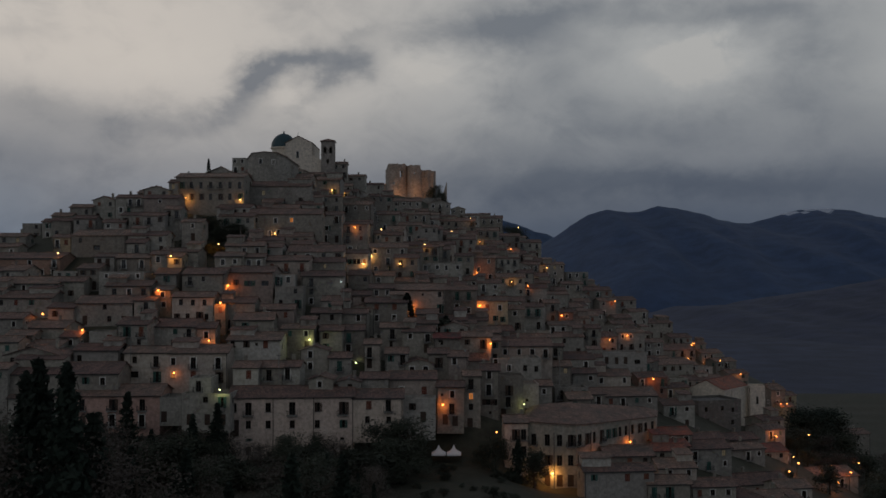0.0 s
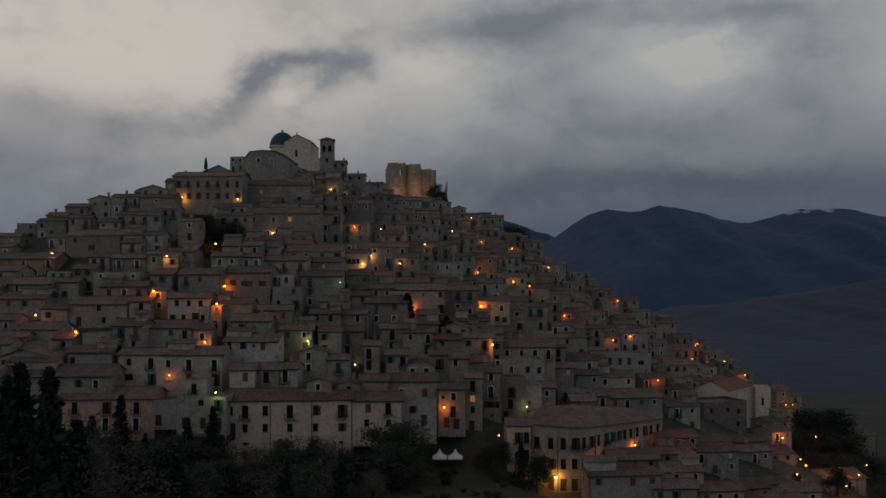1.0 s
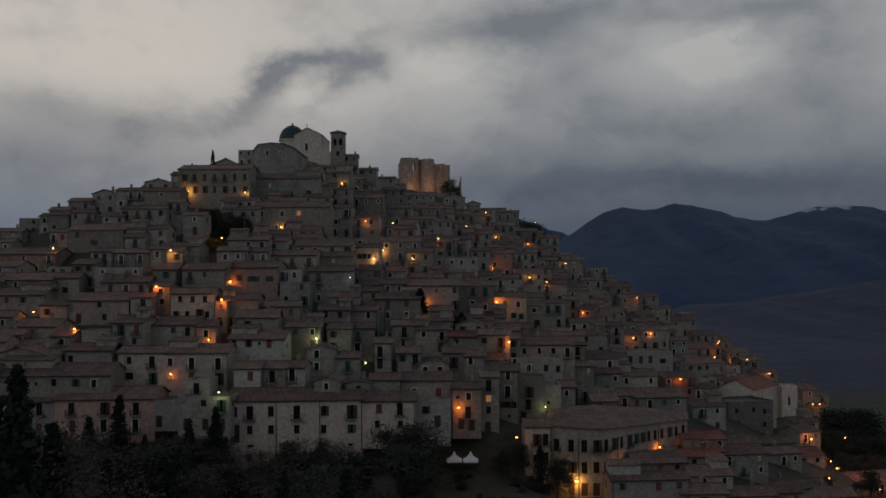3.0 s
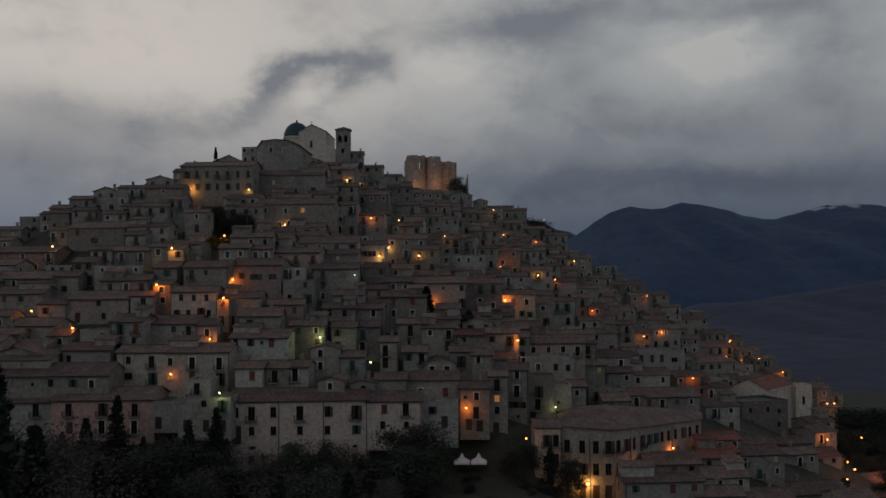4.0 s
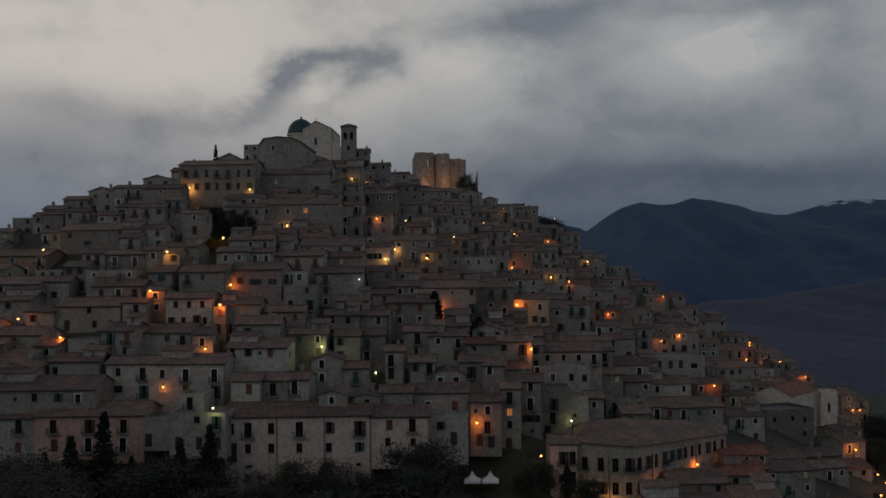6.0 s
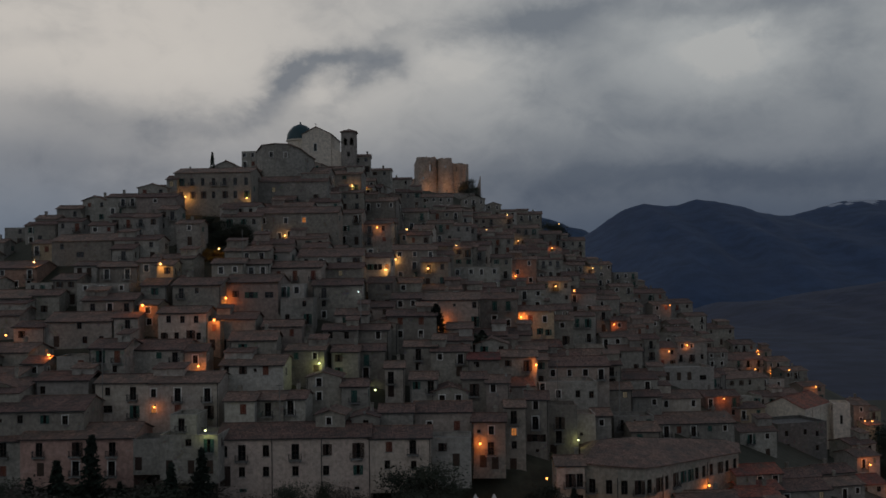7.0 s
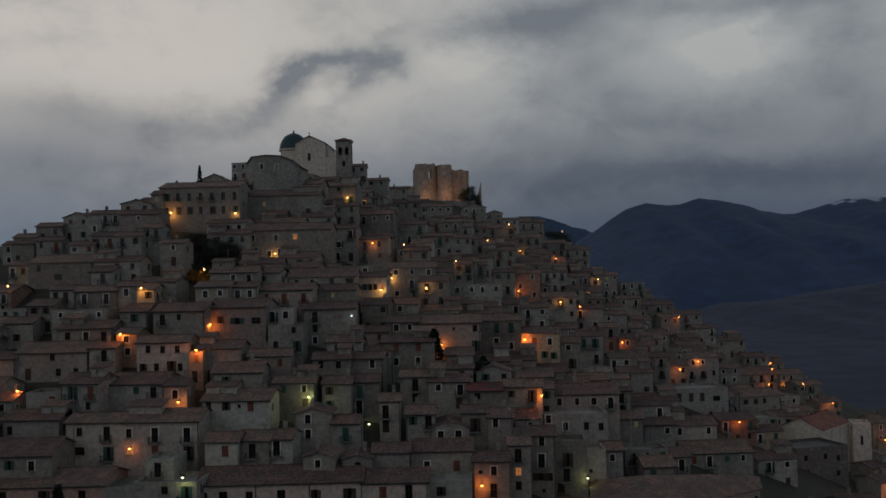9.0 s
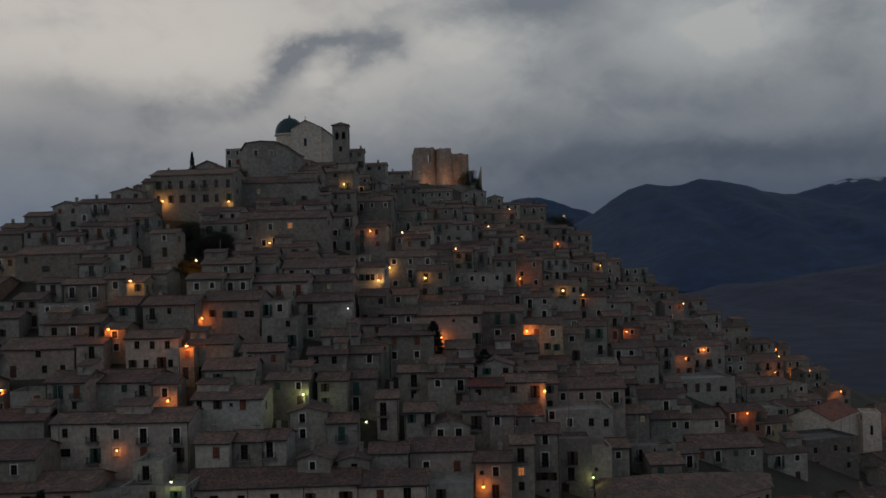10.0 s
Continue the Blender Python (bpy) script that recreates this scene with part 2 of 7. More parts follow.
# field colour dimmed towards blue-violet to paint in distance haze
HAZY_FIELDS = material("haze_blue_fields", (0.040, 0.050, 0.086), spread=0.22, grain=0.03, stain=0.006, per_object=0.0, bump=0.0, other=(0.036, 0.040, 0.062))
SNOW = material("snow", (0.42, 0.45, 0.52), per_object=0.0, bump=0.0)
NEEDLE = material("dark_conifer_needles", (0.022, 0.032, 0.022), grain=2.0, per_object=0.3, bump=0.0)
LEAF = material("dark_green_leaves", (0.060, 0.066, 0.046), grain=2.0, per_object=0.35, bump=0.0)
TWIG = material("bare_winter_twigs", (0.100, 0.082, 0.068), grain=2.0, per_object=0.3, bump=0.0)
AUTUMN = material("yellow_autumn_leaves", (0.24, 0.15, 0.04), grain=2.0, bump=0.0)
BARK = material("bark", (0.07, 0.055, 0.04))
BULB = {
    "o": glow("sodium_bulb", (1.0, 0.34, 0.07), 7.0),
    "y": glow("warm_bulb", (1.0, 0.52, 0.17), 6.0),
    "g": glow("greenish_bulb", (0.88, 0.95, 0.45), 3.5),
    "w": glow("white_bulb", (0.80, 0.95, 0.90), 1.6),
}
LIT = glow("lamp_lit_curtain", (1.0, 0.36, 0.10), 0.35)
LIT_PALE = glow("lamp_lit_blind", (0.75, 0.62, 0.42), 0.09)


# ---- small mesh tools ----
def box(bm, x0, y0, z0, x1, y1, z1, mat=0):
    vs = [bm.verts.new(p) for p in ((x0, y0, z0), (x1, y0, z0), (x1, y1, z0), (x0, y1, z0), (x0, y0, z1), (x1, y0, z1), (x1, y1, z1), (x0, y1, z1))]
    for f in ((3, 2, 1, 0), (4, 5, 6, 7), (0, 1, 5, 4), (1, 2, 6, 5), (2, 3, 7, 6), (3, 0, 4, 7)):
        bm.faces.new([vs[i] for i in f]).material_index = mat


def fused(bm, boxes):
    """One closed skin round touching boxes (x0, y0, z0, x1, y1, z1, material); where two overlap the later one shows."""
    cuts = [sorted({round(b[k], 4) for b in boxes} | {round(b[k + 3], 4) for b in boxes}) for k in range(3)]
    at = [{v: i for i, v in enumerate(c)} for c in cuts]
    cells, verts = {}, {}
    for b in boxes:
        lo, hi = [at[k][round(b[k], 4)] for k in range(3)], [at[k][round(b[k + 3], 4)] for k in range(3)]
        for c in itertools.product(*(range(p, q) for p, q in zip(lo, hi))):
            cells[c] = b[6]

    def v(i, j, k):
        if (i, j, k) not in verts:
            verts[i, j, k] = bm.verts.new((cuts[0][i], cuts[1][j], cuts[2][k]))
        return verts[i, j, k]

    sides = (((-1, 0, 0), ((0, 0, 0), (0, 0, 1), (0, 1, 1), (0, 1, 0))), ((1, 0, 0), ((1, 0, 0), (1, 1, 0), (1, 1, 1), (1, 0, 1))),
             ((0, -1, 0), ((0, 0, 0), (1, 0, 0), (1, 0, 1), (0, 0, 1))), ((0, 1, 0), ((0, 1, 0), (0, 1, 1), (1, 1, 1), (1, 1, 0))),
             ((0, 0, -1), ((0, 0, 0), (0, 1, 0), (1, 1, 0), (1, 0, 0))), ((0, 0, 1), ((0, 0, 1), (1, 0, 1), (1, 1, 1), (0, 1, 1))))
    for (i, j, k), m in cells.items():
        for d, quad in sides:
            if (i + d[0], j + d[1], k + d[2]) not in cells:
                bm.faces.new([v(i + p, j + q, k + r) for p, q, r in quad]).material_index = m


def face(bm, pts, mat=0):
    f = bm.faces.new([bm.verts.new(p) for p in pts])
    f.material_index = mat
    return f


def mesh_of(name, bm, *mats, smooth=False):
    data = bpy.data.meshes.new(name)
    bm.to_mesh(data)
    bm.free()
    for m in mats:
        data.materials.append(m)
    if smooth:
        data.polygons.foreach_set("use_smooth", [True] * len(data.polygons))
    return data


def child(name, data, parent, at=(0, 0, 0), turn=0.0, label=""):
    ob = new(name, data)
    ob.parent = parent
    ob.matrix_basis = pose(*at, 0, 0, turn)
    return tagged(ob, label=label)


def part(name, bm, mat, parent, label="", smooth=False):
    return child(name, mesh_of(name, bm, mat, smooth=smooth), parent, label=label)


def empty(name, m, label, category, group="", kind=""):
    ob = new(name)
    ob.matrix_basis = m
    return tagged(ob, label, category, group, kind)


# ---- the ground ----
SUMMIT, RUIN = Vector((-66, 386)), Vector((-15, 500))
HILL = [90.0909, -2.8324, -0.3027, -0.0733, -0.0512, -0.1468, 0.2173, 0.0153, -0.0313, 0.0781, -0.171]


def hill(x, y):
    p, run = Vector((x, y)), RUIN - SUMMIT
    s = min(1.0, max(0.0, (p - SUMMIT).dot(run) / run.dot(run)))
    v = p - (SUMMIT + s * run)
    d = v.length + 1e-6
    c, n = v.x / d, v.y / d
    e = min(d, 230.0)
    terms = (1, s, e, e * c, e * n, e * c * c, e * c * n, e * e / 100, e * e * c / 100, e * e * n / 100, e * e * c * n / 100)
    return sum(a * b for a, b in zip(HILL, terms)) - 1.0 - 0.25 * (d - e)


def ground(x, y):
    front = 7.6 + (y - 209) * (1.4 if y > 209 else 0.04) - min(17.0, 0.22 * max(0.0, x - 8))
    front += 9.0 * math.exp(-((x + 55) / 45) ** 2 - ((y - 80) / 45) ** 2)
    front -= 4.0 * math.exp(-((x - 20) / 7) ** 2 - ((y - 203) / 7) ** 2)
    far = math.hypot(x, y - 250)
    floor = -22.0 if far < 700 else -22.0 - 0.01 * (far - 700)
    h = hill(x, y) - 0.6 if y > 195 else front
    h = min(h, front)
    h = max(h, floor)
    return h + 0.5 * noise.noise((x * 0.07, y * 0.07, 0))


def make_ground():
    bm = bmesh.new()
    def steps(lo, hi, fine, end):
        out = [lo + i * fine for i in range(int((hi - lo) / fine) + 1)]
        s, a, b = fine, out[0], out[-1]
        while b < end:
            s *= 1.35
            a, b = a - s, b + s
            out = [a] + out + [b]
        return out
    xs, ys = steps(-220, 190, 5.0, 4600), steps(20, 520, 5.0, 4700)
    grid = [[bm.verts.new((x, y, ground(x, y))) for x in xs] for y in ys]
    for j in range(len(ys) - 1):
        for i in range(len(xs) - 1):
            f = bm.faces.new((grid[j][i], grid[j][i + 1], grid[j + 1][i + 1], grid[j + 1][i]))
            # far cells take the field colour with haze mixed in
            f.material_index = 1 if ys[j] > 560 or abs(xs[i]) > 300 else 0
    ob = new("ground", mesh_of("ground", bm, EARTH, HAZY_FIELDS, smooth=True))
    tagged(ob, "dark grassy hillside and valley floor under the town", "ground", kind="structure")


make_ground()


def mountain(name, y, span, crest, depth, foot, mat, label, seed, rough=1.0, cap=None):
    """A range along x: crest(x) is its height, falling to foot towards the viewer and behind."""
    bm = bmesh.new()
    nx, ny = 320, 44
    rows = []
    for j in range(ny + 1):
        q = j / ny * 1.35
        row = []
        for i in range(nx + 1):
            x = span[0] + (span[1] - span[0]) * i / nx
            k = min(q, 2 - q) if q > 1 else q
            k = k ** 0.85
            ridge = noise.fractal((x * 0.0062 + seed, q * 1.1, seed), 0.9, 2.1, 5) * 0.13 * rough * math.sin(math.pi * min(1, k * 0.92))
            top = crest(x) + noise.fractal((x * 0.011, seed, 3), 1.0, 2.0, 4) * 9 * rough
            row.append(bm.verts.new((x, y - depth * (1 - q), foot + (top - foot) * max(0, k + ridge))))
        rows.append(row)
    for j in range(ny):
        for i in range(nx):
            f = bm.faces.new((rows[j][i], rows[j][i + 1], rows[j + 1][i + 1], rows[j + 1][i]))
            c = f.calc_center_median()
            if cap and c.z > cap[0] + 14 * noise.noise((c.x * 0.012, c.y * 0.02, 5)) and c.x > cap[1] and noise.noise((c.x * 0.02, c.z * 0.06, 1)) > 0.0:
                f.material_index = 1
    tagged(new(name, mesh_of(name, bm, mat, SNOW, smooth=True)), label, "mountain", kind="structure")


def bell(x, c, w):
    return math.exp(-((x - c) / w) ** 2)


# no real air haze: the ranges carry it in their blue colour
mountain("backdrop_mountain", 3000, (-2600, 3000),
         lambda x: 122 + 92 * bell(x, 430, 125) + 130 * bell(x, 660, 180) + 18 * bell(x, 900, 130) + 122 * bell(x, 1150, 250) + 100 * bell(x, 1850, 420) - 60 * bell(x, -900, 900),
         1100, -30, HAZY_FOREST, "wooded mountains in dark haze-blue colour under low cloud", 4.0, cap=(228, 960))
mountain("backdrop_ridge", 3900, (-2800, 2200), lambda x: 60 + 190 * bell(x, 170, 300) + 60 * bell(x, 900, 600), 700, -30, HAZY_FOREST, "far mountain ridge in haze-blue colour half lost in cloud", 9.0)
mountain("backdrop_foothill", 1500, (-200, 2400), lambda x: -46 + 92 * bell(x, 820, 420) + 70 * bell(x, 1500, 450), 700, -30, HAZY_FIELDS, "low foothills with fields in haze-blue colour beyond the town", 15.0)


# ---- openings: meshes shared by all windows of one kind ----
SHARED = {}


def window_mesh(w, h, style, glazed=False, bare=False):
    """Frame, mullions and surround; the wall's face is y = 0, the opening's foot is z = 0."""
    key = ("frame", w, h, style, glazed, bare)
    if key not in SHARED:
        bm, f, parts = bmesh.new(), 0.07, []
        if style in "tTaL" and not bare:
            e = 0.16
            for b in ((-w / 2 - e, 0, -w / 2, h + e), (w / 2, 0, w / 2 + e, h + e), (-w / 2, h, w / 2, h + e)):
                parts.append((b[0], -0.05, b[1], b[2], 0.14, b[3], 1))
        if not bare:
            parts.append((-w / 2 - 0.14, -0.12, -0.09, w / 2 + 0.14, 0.14, 0.0, 1 if style in "tTaL" else 2))
        if glazed:
            parts.append((-w / 2 + 0.05, 0.18, 0.05, w / 2 - 0.05, 0.205, h - 0.05, 3))
        for b in ((-w / 2, 0, -w / 2 + f, h), (w / 2 - f, 0, w / 2, h), (-w / 2 + f, 0, w / 2 - f, f), (-w / 2 + f, h - f, w / 2 - f, h), (-f / 2, f, f / 2, h - f)):
            parts.append((b[0], 0.12, b[1], b[2], 0.18, b[3], 0))
        for x0, x1 in ((-w / 2 + f, -f / 2), (f / 2, w / 2 - f)):
            parts.append((x0, 0.13, h * 0.55, x1, 0.17, h * 0.55 + 0.05, 0))
        fused(bm, parts)
        SHARED[key] = mesh_of("window", bm, WOOD, TRIM, CONCRETE, {"L": LIT, "l": LIT_PALE}.get(style, GLASS))
    return SHARED[key]


def trim_meshes(w, h):
    key = ("trim", w, h)
    if key not in SHARED:
        bm = bmesh.new()
        s = 0.16
        u = [(-w / 2 - s, 0), (-w / 2, 0), (-w / 2, h), (w / 2, h), (w / 2, 0), (w / 2 + s, 0), (w / 2 + s, h + s), (-w / 2 - s, h + s)]
        for y in (-0.05, 0.02):
            for q in ((0, 1, 2, 7), (7, 2, 3, 6), (3, 4, 5, 6)):
                face(bm, [(u[k][0], y, u[k][1]) for k in q])
        for k in range(8):
            p, q = u[k], u[(k + 1) % 8]
            face(bm, ((p[0], -0.05, p[1]), (q[0], -0.05, q[1]), (q[0], 0.02, q[1]), (p[0], 0.02, p[1])))
        bmesh.ops.remove_doubles(bm, verts=bm.verts, dist=0.001)
        surround = mesh_of("surround", bm, TRIM)
        bm = bmesh.new()
        box(bm, -w / 2 - 0.18, -0.14, -0.10, w / 2 + 0.18, 0.10, 0.0)
        SHARED[key] = (surround, mesh_of("sill", bm, CONCRETE))
    return SHARED[key]


def pane_mesh(w, h, style):
    key = ("pane", w, h, style)
    if key not in SHARED:
        bm = bmesh.new()
        box(bm, -w / 2 + 0.05, 0.19, 0.05, w / 2 - 0.05, 0.205, h - 0.05)
        SHARED[key] = mesh_of("pane", bm, {"L": LIT, "l": LIT_PALE}.get(style, GLASS))
    return SHARED[key]


def shutter_mesh(w, h, mat):
    """One louvred leaf."""
    key = ("shutter", w, h, mat.name)
    if key not in SHARED:
        bm = bmesh.new()
        n = max(5, int(h / 0.16))
        parts = [(0.07, 0.008, h * i / n, w - 0.07, 0.042, h * (i + 0.8) / n, 0) for i in range(n)]
        fused(bm, parts + [(0, 0, 0, 0.07, 0.05, h, 0), (w - 0.07, 0, 0, w, 0.05, h, 0)])
        SHARED[key] = mesh_of("shutter", bm, mat)
    return SHARED[key]


def balcony_meshes(w):
    key = ("balcony", w)
    if key not in SHARED:
        bm = bmesh.new()
        fused(bm, [(-w / 2, -0.85, -0.16, w / 2, 0, 0, 0)] + [(x, -0.6, -0.42, x + 0.15, 0, -0.16, 0) for x in (-w / 2 + 0.2, w / 2 - 0.35)])
        slab = mesh_of("slab", bm, CONCRETE)
        bm, t, parts = bmesh.new(), 0.035, []
        for z in (0.08, 0.95):
            parts.append((-w / 2 + 0.04, -0.82, z, w / 2 - 0.04, -0.82 + t, z + t, 0))
            for x in (-w / 2 + 0.04, w / 2 - 0.04 - t):
                parts.append((x, -0.82 + t, z, x + t, 0, z + t, 0))
        n = int(w / 0.16)
        for i in range(n + 1):
            x = -w / 2 + 0.04 + (w - 0.08 - t) * i / n
            parts.append((x, -0.815, 0, x + 0.025, -0.79, 0.95, 0))
        for x in (-w / 2 + 0.045, w / 2 - 0.07):
            for k in range(1, 5):
                parts.append((x, -0.82 + k * 0.16, 0, x + 0.025, -0.795 + k * 0.16, 0.95, 0))
        fused(bm, parts)
        SHARED[key] = (slab, mesh_of("railing", bm, IRON))
    return SHARED[key]


def pierced(bm, w, z0, z1, holes, put, deep=0.28, arches=()):
    """A wall face from x 0 to w and z0 to z1 with openings that go in by deep; put() maps (x, in, z) to a place."""
    xs = sorted({0.0, w, *[round(h[0], 3) for h in holes], *[round(h[2], 3) for h in holes]})
    zs = sorted({z0, z1, *[round(h[1], 3) for h in holes], *[round(h[3], 3) for h in holes]})
    rects = [tuple(round(v, 3) for v in h) for h in holes]
    vert = {}

    def v(x, z):
        if (x, z) not in vert:
            vert[x, z] = bm.verts.new(put(x, 0, z))
        return vert[x, z]

    for a, b in zip(xs, xs[1:]):
        for c, d in zip(zs, zs[1:]):
            if not any(r[0] <= a and b <= r[2] and r[1] <= c and d <= r[3] for r in rects):
                bm.faces.new((v(a, c), v(b, c), v(b, d), v(a, d)))
    for a, c, b, d in rects:
        for (p, q), (r, s) in (((a, c), (b, c)), ((b, c), (b, d)), ((b, d), (a, d)), ((a, d), (a, c))):
            face(bm, (put(p, 0, q), put(r, 0, s), put(r, deep, s), put(p, deep, q)))


def opening(house_ob, x, z, w, h, kind, turn, rng, at):
    """Window or door parts in one opening. at(x) gives the place on the wall."""
    px, py = at(x)
    style = kind
    if kind == "d":
        key = ("door", w, h)
        if key not in SHARED:
            bm = bmesh.new()
            parts = [(-w / 2, 0.14, 0, w / 2, 0.2, h, 0)]
            for e in (-1, 1):
                for k in range(3):
                    parts.append((e * w / 4 - w * 0.17, 0.11, 0.12 + k * h * 0.3, e * w / 4 + w * 0.17, 0.14, 0.12 + k * h * 0.3 + h * 0.22, 0))
            fused(bm, parts)
            SHARED[key] = mesh_of("door", bm, WOOD)
        child("door", SHARED[key], house_ob, (px, py, z), turn)
        return
    near = house_ob.location.y < 236
    win = child("window", window_mesh(w, h, style, not near and kind not in "sS", house_ob.location.y < 228), house_ob, (px, py, z), turn)
    if house_ob.location.y < 228:
        surround, sill = trim_meshes(w, h)
        child("sill", sill, win)
        if kind in "tTaL":
            child("surround", surround, win, label="white painted surround")
    if kind in "sS":
        mat = RED_WOOD if kind == "s" else GREEN_WOOD
        for sx in (-w / 2, 0):
            child("shutter", shutter_mesh(w / 2, h, mat), win, (sx, 0.06, 0))
        return
    if near:
        child("pane", pane_mesh(w, h, kind), win)
    if kind in "nT" and rng.random() < 0.35:
        mat = GREEN_WOOD if rng.random() < 0.4 else WOOD
        for sx in (-w - 0.2 if kind == "T" else -w - 0.02, w / 2 + 0.18 if kind == "T" else w / 2 + 0.02):
            child("shutter", shutter_mesh(w / 2, h, mat), win, (sx + (w / 2 if sx < 0 else 0) - (0.0), -0.07, 0))


def roof_slope(bm, w, run, rise, over, rng, y0, flip=False, thick=0.16):
    """One tiled slope from the eave (y0) up to the ridge, slightly sagging and uneven."""
    nx, ny = max(3, int(w / 1.3)), 4
    k = rise / run
    top = []
    for j in range(ny + 1):
        row = []
        for i in range(nx + 1):
            q = -over + (run + over) * j / ny
            x = -over + (w + 2 * over) * i / nx
            sag = -0.10 * math.sin(math.pi * i / nx) * math.sin(math.pi * j / ny)
            row.append((x, y0 + (-q if flip else q), q * k + sag + rng.uniform(-0.035, 0.035)))
        top.append(row)
    vt = [[bm.verts.new((x, y, z + thick)) for x, y, z in row] for row in top]
    for j in range(ny):
        for i in range(nx):
            q = (vt[j][i], vt[j][i + 1], vt[j + 1][i + 1], vt[j + 1][i])
            bm.faces.new(q[::-1] if flip else q)
    lo = [[bm.verts.new((x, y, z)) for x, y, z in row] for row in (top[0], top[-1])]
    for i in range(nx):
        bm.faces.new((lo[0][i], lo[0][i + 1], vt[0][i + 1], vt[0][i]))
        bm.faces.new((lo[0][i + 1], lo[0][i], lo[1][i], lo[1][i + 1]))
    for i in (0, nx):
        bm.faces.new([lo[0][i]] + [vt[j][i] for j in range(ny + 1)] + [lo[1][i]])


HOUSE_LABEL = {
    "g": "grey stone town house with a clay-tiled roof", "b": "beige plastered town house with old clay tiles",
    "w": "dirty white plastered house with a tiled roof", "c": "cream plastered town house with brown roof tiles",
    "p": "rosy plastered town house with weathered roof tiles", "P": "pink plastered house with balconies and tiled roof",
    "r": "plastered house with walls coloured red-brown and weathered roof tiles", "o": "beige plastered house, orange street lamp light put into its wall colour",
    "R": "beige plastered house with a new red tiled roof", "k": "dark grey stone house beside the church", "W": "pale church wing", "C": "freshly painted cream house with a long balcony",
}
FLAT_LABEL = {"g": "grey stone house with a flat walled terrace", "w": "white plastered house with a flat terrace roof"}


def house(x, y, z, w, h, d, yaw, roof, colour, seed, base=2.0, openings=None, floors=0, cols=0, over=0.35, name="house", label="", slope=17.0):
    """Front left corner at (x, y), foot of the visible front at z, wall height h; roof: s ridge along the front, g gable to the front, f terrace."""
    rng = random.Random(seed * 7 + 3)
    label = label or (FLAT_LABEL.get(colour, "plastered house with a flat walled terrace") if roof == "f" else HOUSE_LABEL[colour])
    ob = empty(name, pose(x, y, z, 0, 0, yaw), label, "house", "houses of the hill town")
    rise = (d / 2 if roof == "s" else w / 2) * math.tan(radians(slope + rng.uniform(-2, 2)))
    if roof == "f":
        rise = 0.0
    trim = rng.choice("nnnnttT")
    front = []
    if openings is None:
        openings = []
        floors = floors or max(1, round(h / 3.1))
        cols = cols or max(1, round(w / 3.5 + rng.uniform(-0.3, 0.3)))
        fh = h / floors
        for f in range(floors):
            for c in range(cols):
                if rng.random() < 0.22 and cols > 1:
                    continue
                cx = w * (c + 0.5) / cols + rng.uniform(-0.35, 0.35)
                top = h - f * fh - max(0.45, fh * 0.17)
                r = rng.random()
                if f == floors - 1 and floors > 1 and r < 0.3:
                    hh = min(2.2, fh - 0.5)
                    openings.append((cx, max(0.02, top - hh - 0.2), 1.15, hh, "d"))
                elif r < 0.62 or fh < 2.5 or w < 4:
                    hh = min(rng.choice((1.2, 1.4, 1.5)), fh * 0.55)
                    kind = trim if rng.random() < 0.78 else rng.choice("ssssSSttttl")
                    openings.append((cx, top - hh, rng.choice((0.85, 0.95, 1.05)), hh, kind))
                else:
                    hh = min(2.2, fh - 0.55)
                    openings.append((cx, max(0.1, top - hh), 1.1, hh, (trim if rng.random() < 0.75 else rng.choice("sSt")) + "B"))
    # keep the openings apart and inside the wall
    kept = []
    for cx, oz, ow, oh, kind in openings:
        ow, oh = round(ow, 2), round(oh, 1)
        cx = min(max(cx, ow / 2 + 0.25), w - ow / 2 - 0.25)
        if ow + 0.5 > w or oh < 0.3 or oz + oh > h - 0.05:
            continue
        if all(abs(cx - k[0]) > (ow + k[2]) / 2 + 0.1 or oz > k[1] + k[3] + 0.1 or k[1] > oz + oh + 0.1 for k in kept):
            kept.append((cx, oz, ow, oh, kind))
    bm = bmesh.new()
    pierced(bm, w, -base, h, [(cx - ow / 2, oz, cx + ow / 2, oz + oh) for cx, oz, ow, oh, k in kept], lambda a, b, c: (a, b, c))
    # the side towards the middle of the town gets a few windows too
    side_x, sgn = (0.0, -1) if x > -5 else (w, 1)
    sides = []
    for f in range(max(1, round(h / 3.1))):
        for c in range(2):
            if rng.random() < 0.26:
                top = h - f * 3.1 - 0.7
                if top - 1.3 > 0.2:
                    sides.append((d * (0.28 + 0.44 * c), top - 1.3, 0.9, 1.3, "n" if trim == "T" else trim))
    holes = [(cx - ow / 2, oz, cx + ow / 2, oz + oh) for cx, oz, ow, oh, k in sides]
    if sgn < 0:
        pierced(bm, d, -base, h, [(d - b, c, d - a, e) for a, c, b, e in holes], lambda a, b, c: (b, d - a, c))
        face(bm, ((w, 0, -base), (w, d, -base), (w, d, h), (w, 0, h)))
    else:
        pierced(bm, d, -base, h, holes, lambda a, b, c: (w - b, a, c))
        face(bm, ((0, d, -base), (0, 0, -base), (0, 0, h), (0, d, h)))
    face(bm, ((w, d, -base), (0, d, -base), (0, d, h), (w, d, h)))
    if roof == "s":
        for xx in (0, w):
            f = face(bm, ((xx, 0, h), (xx, d, h), (xx, d / 2, h + rise)))
            if xx == 0:
                f.normal_flip()
    elif roof == "g":
        face(bm, ((0, 0, h), (w, 0, h), (w / 2, 0, h + rise)))
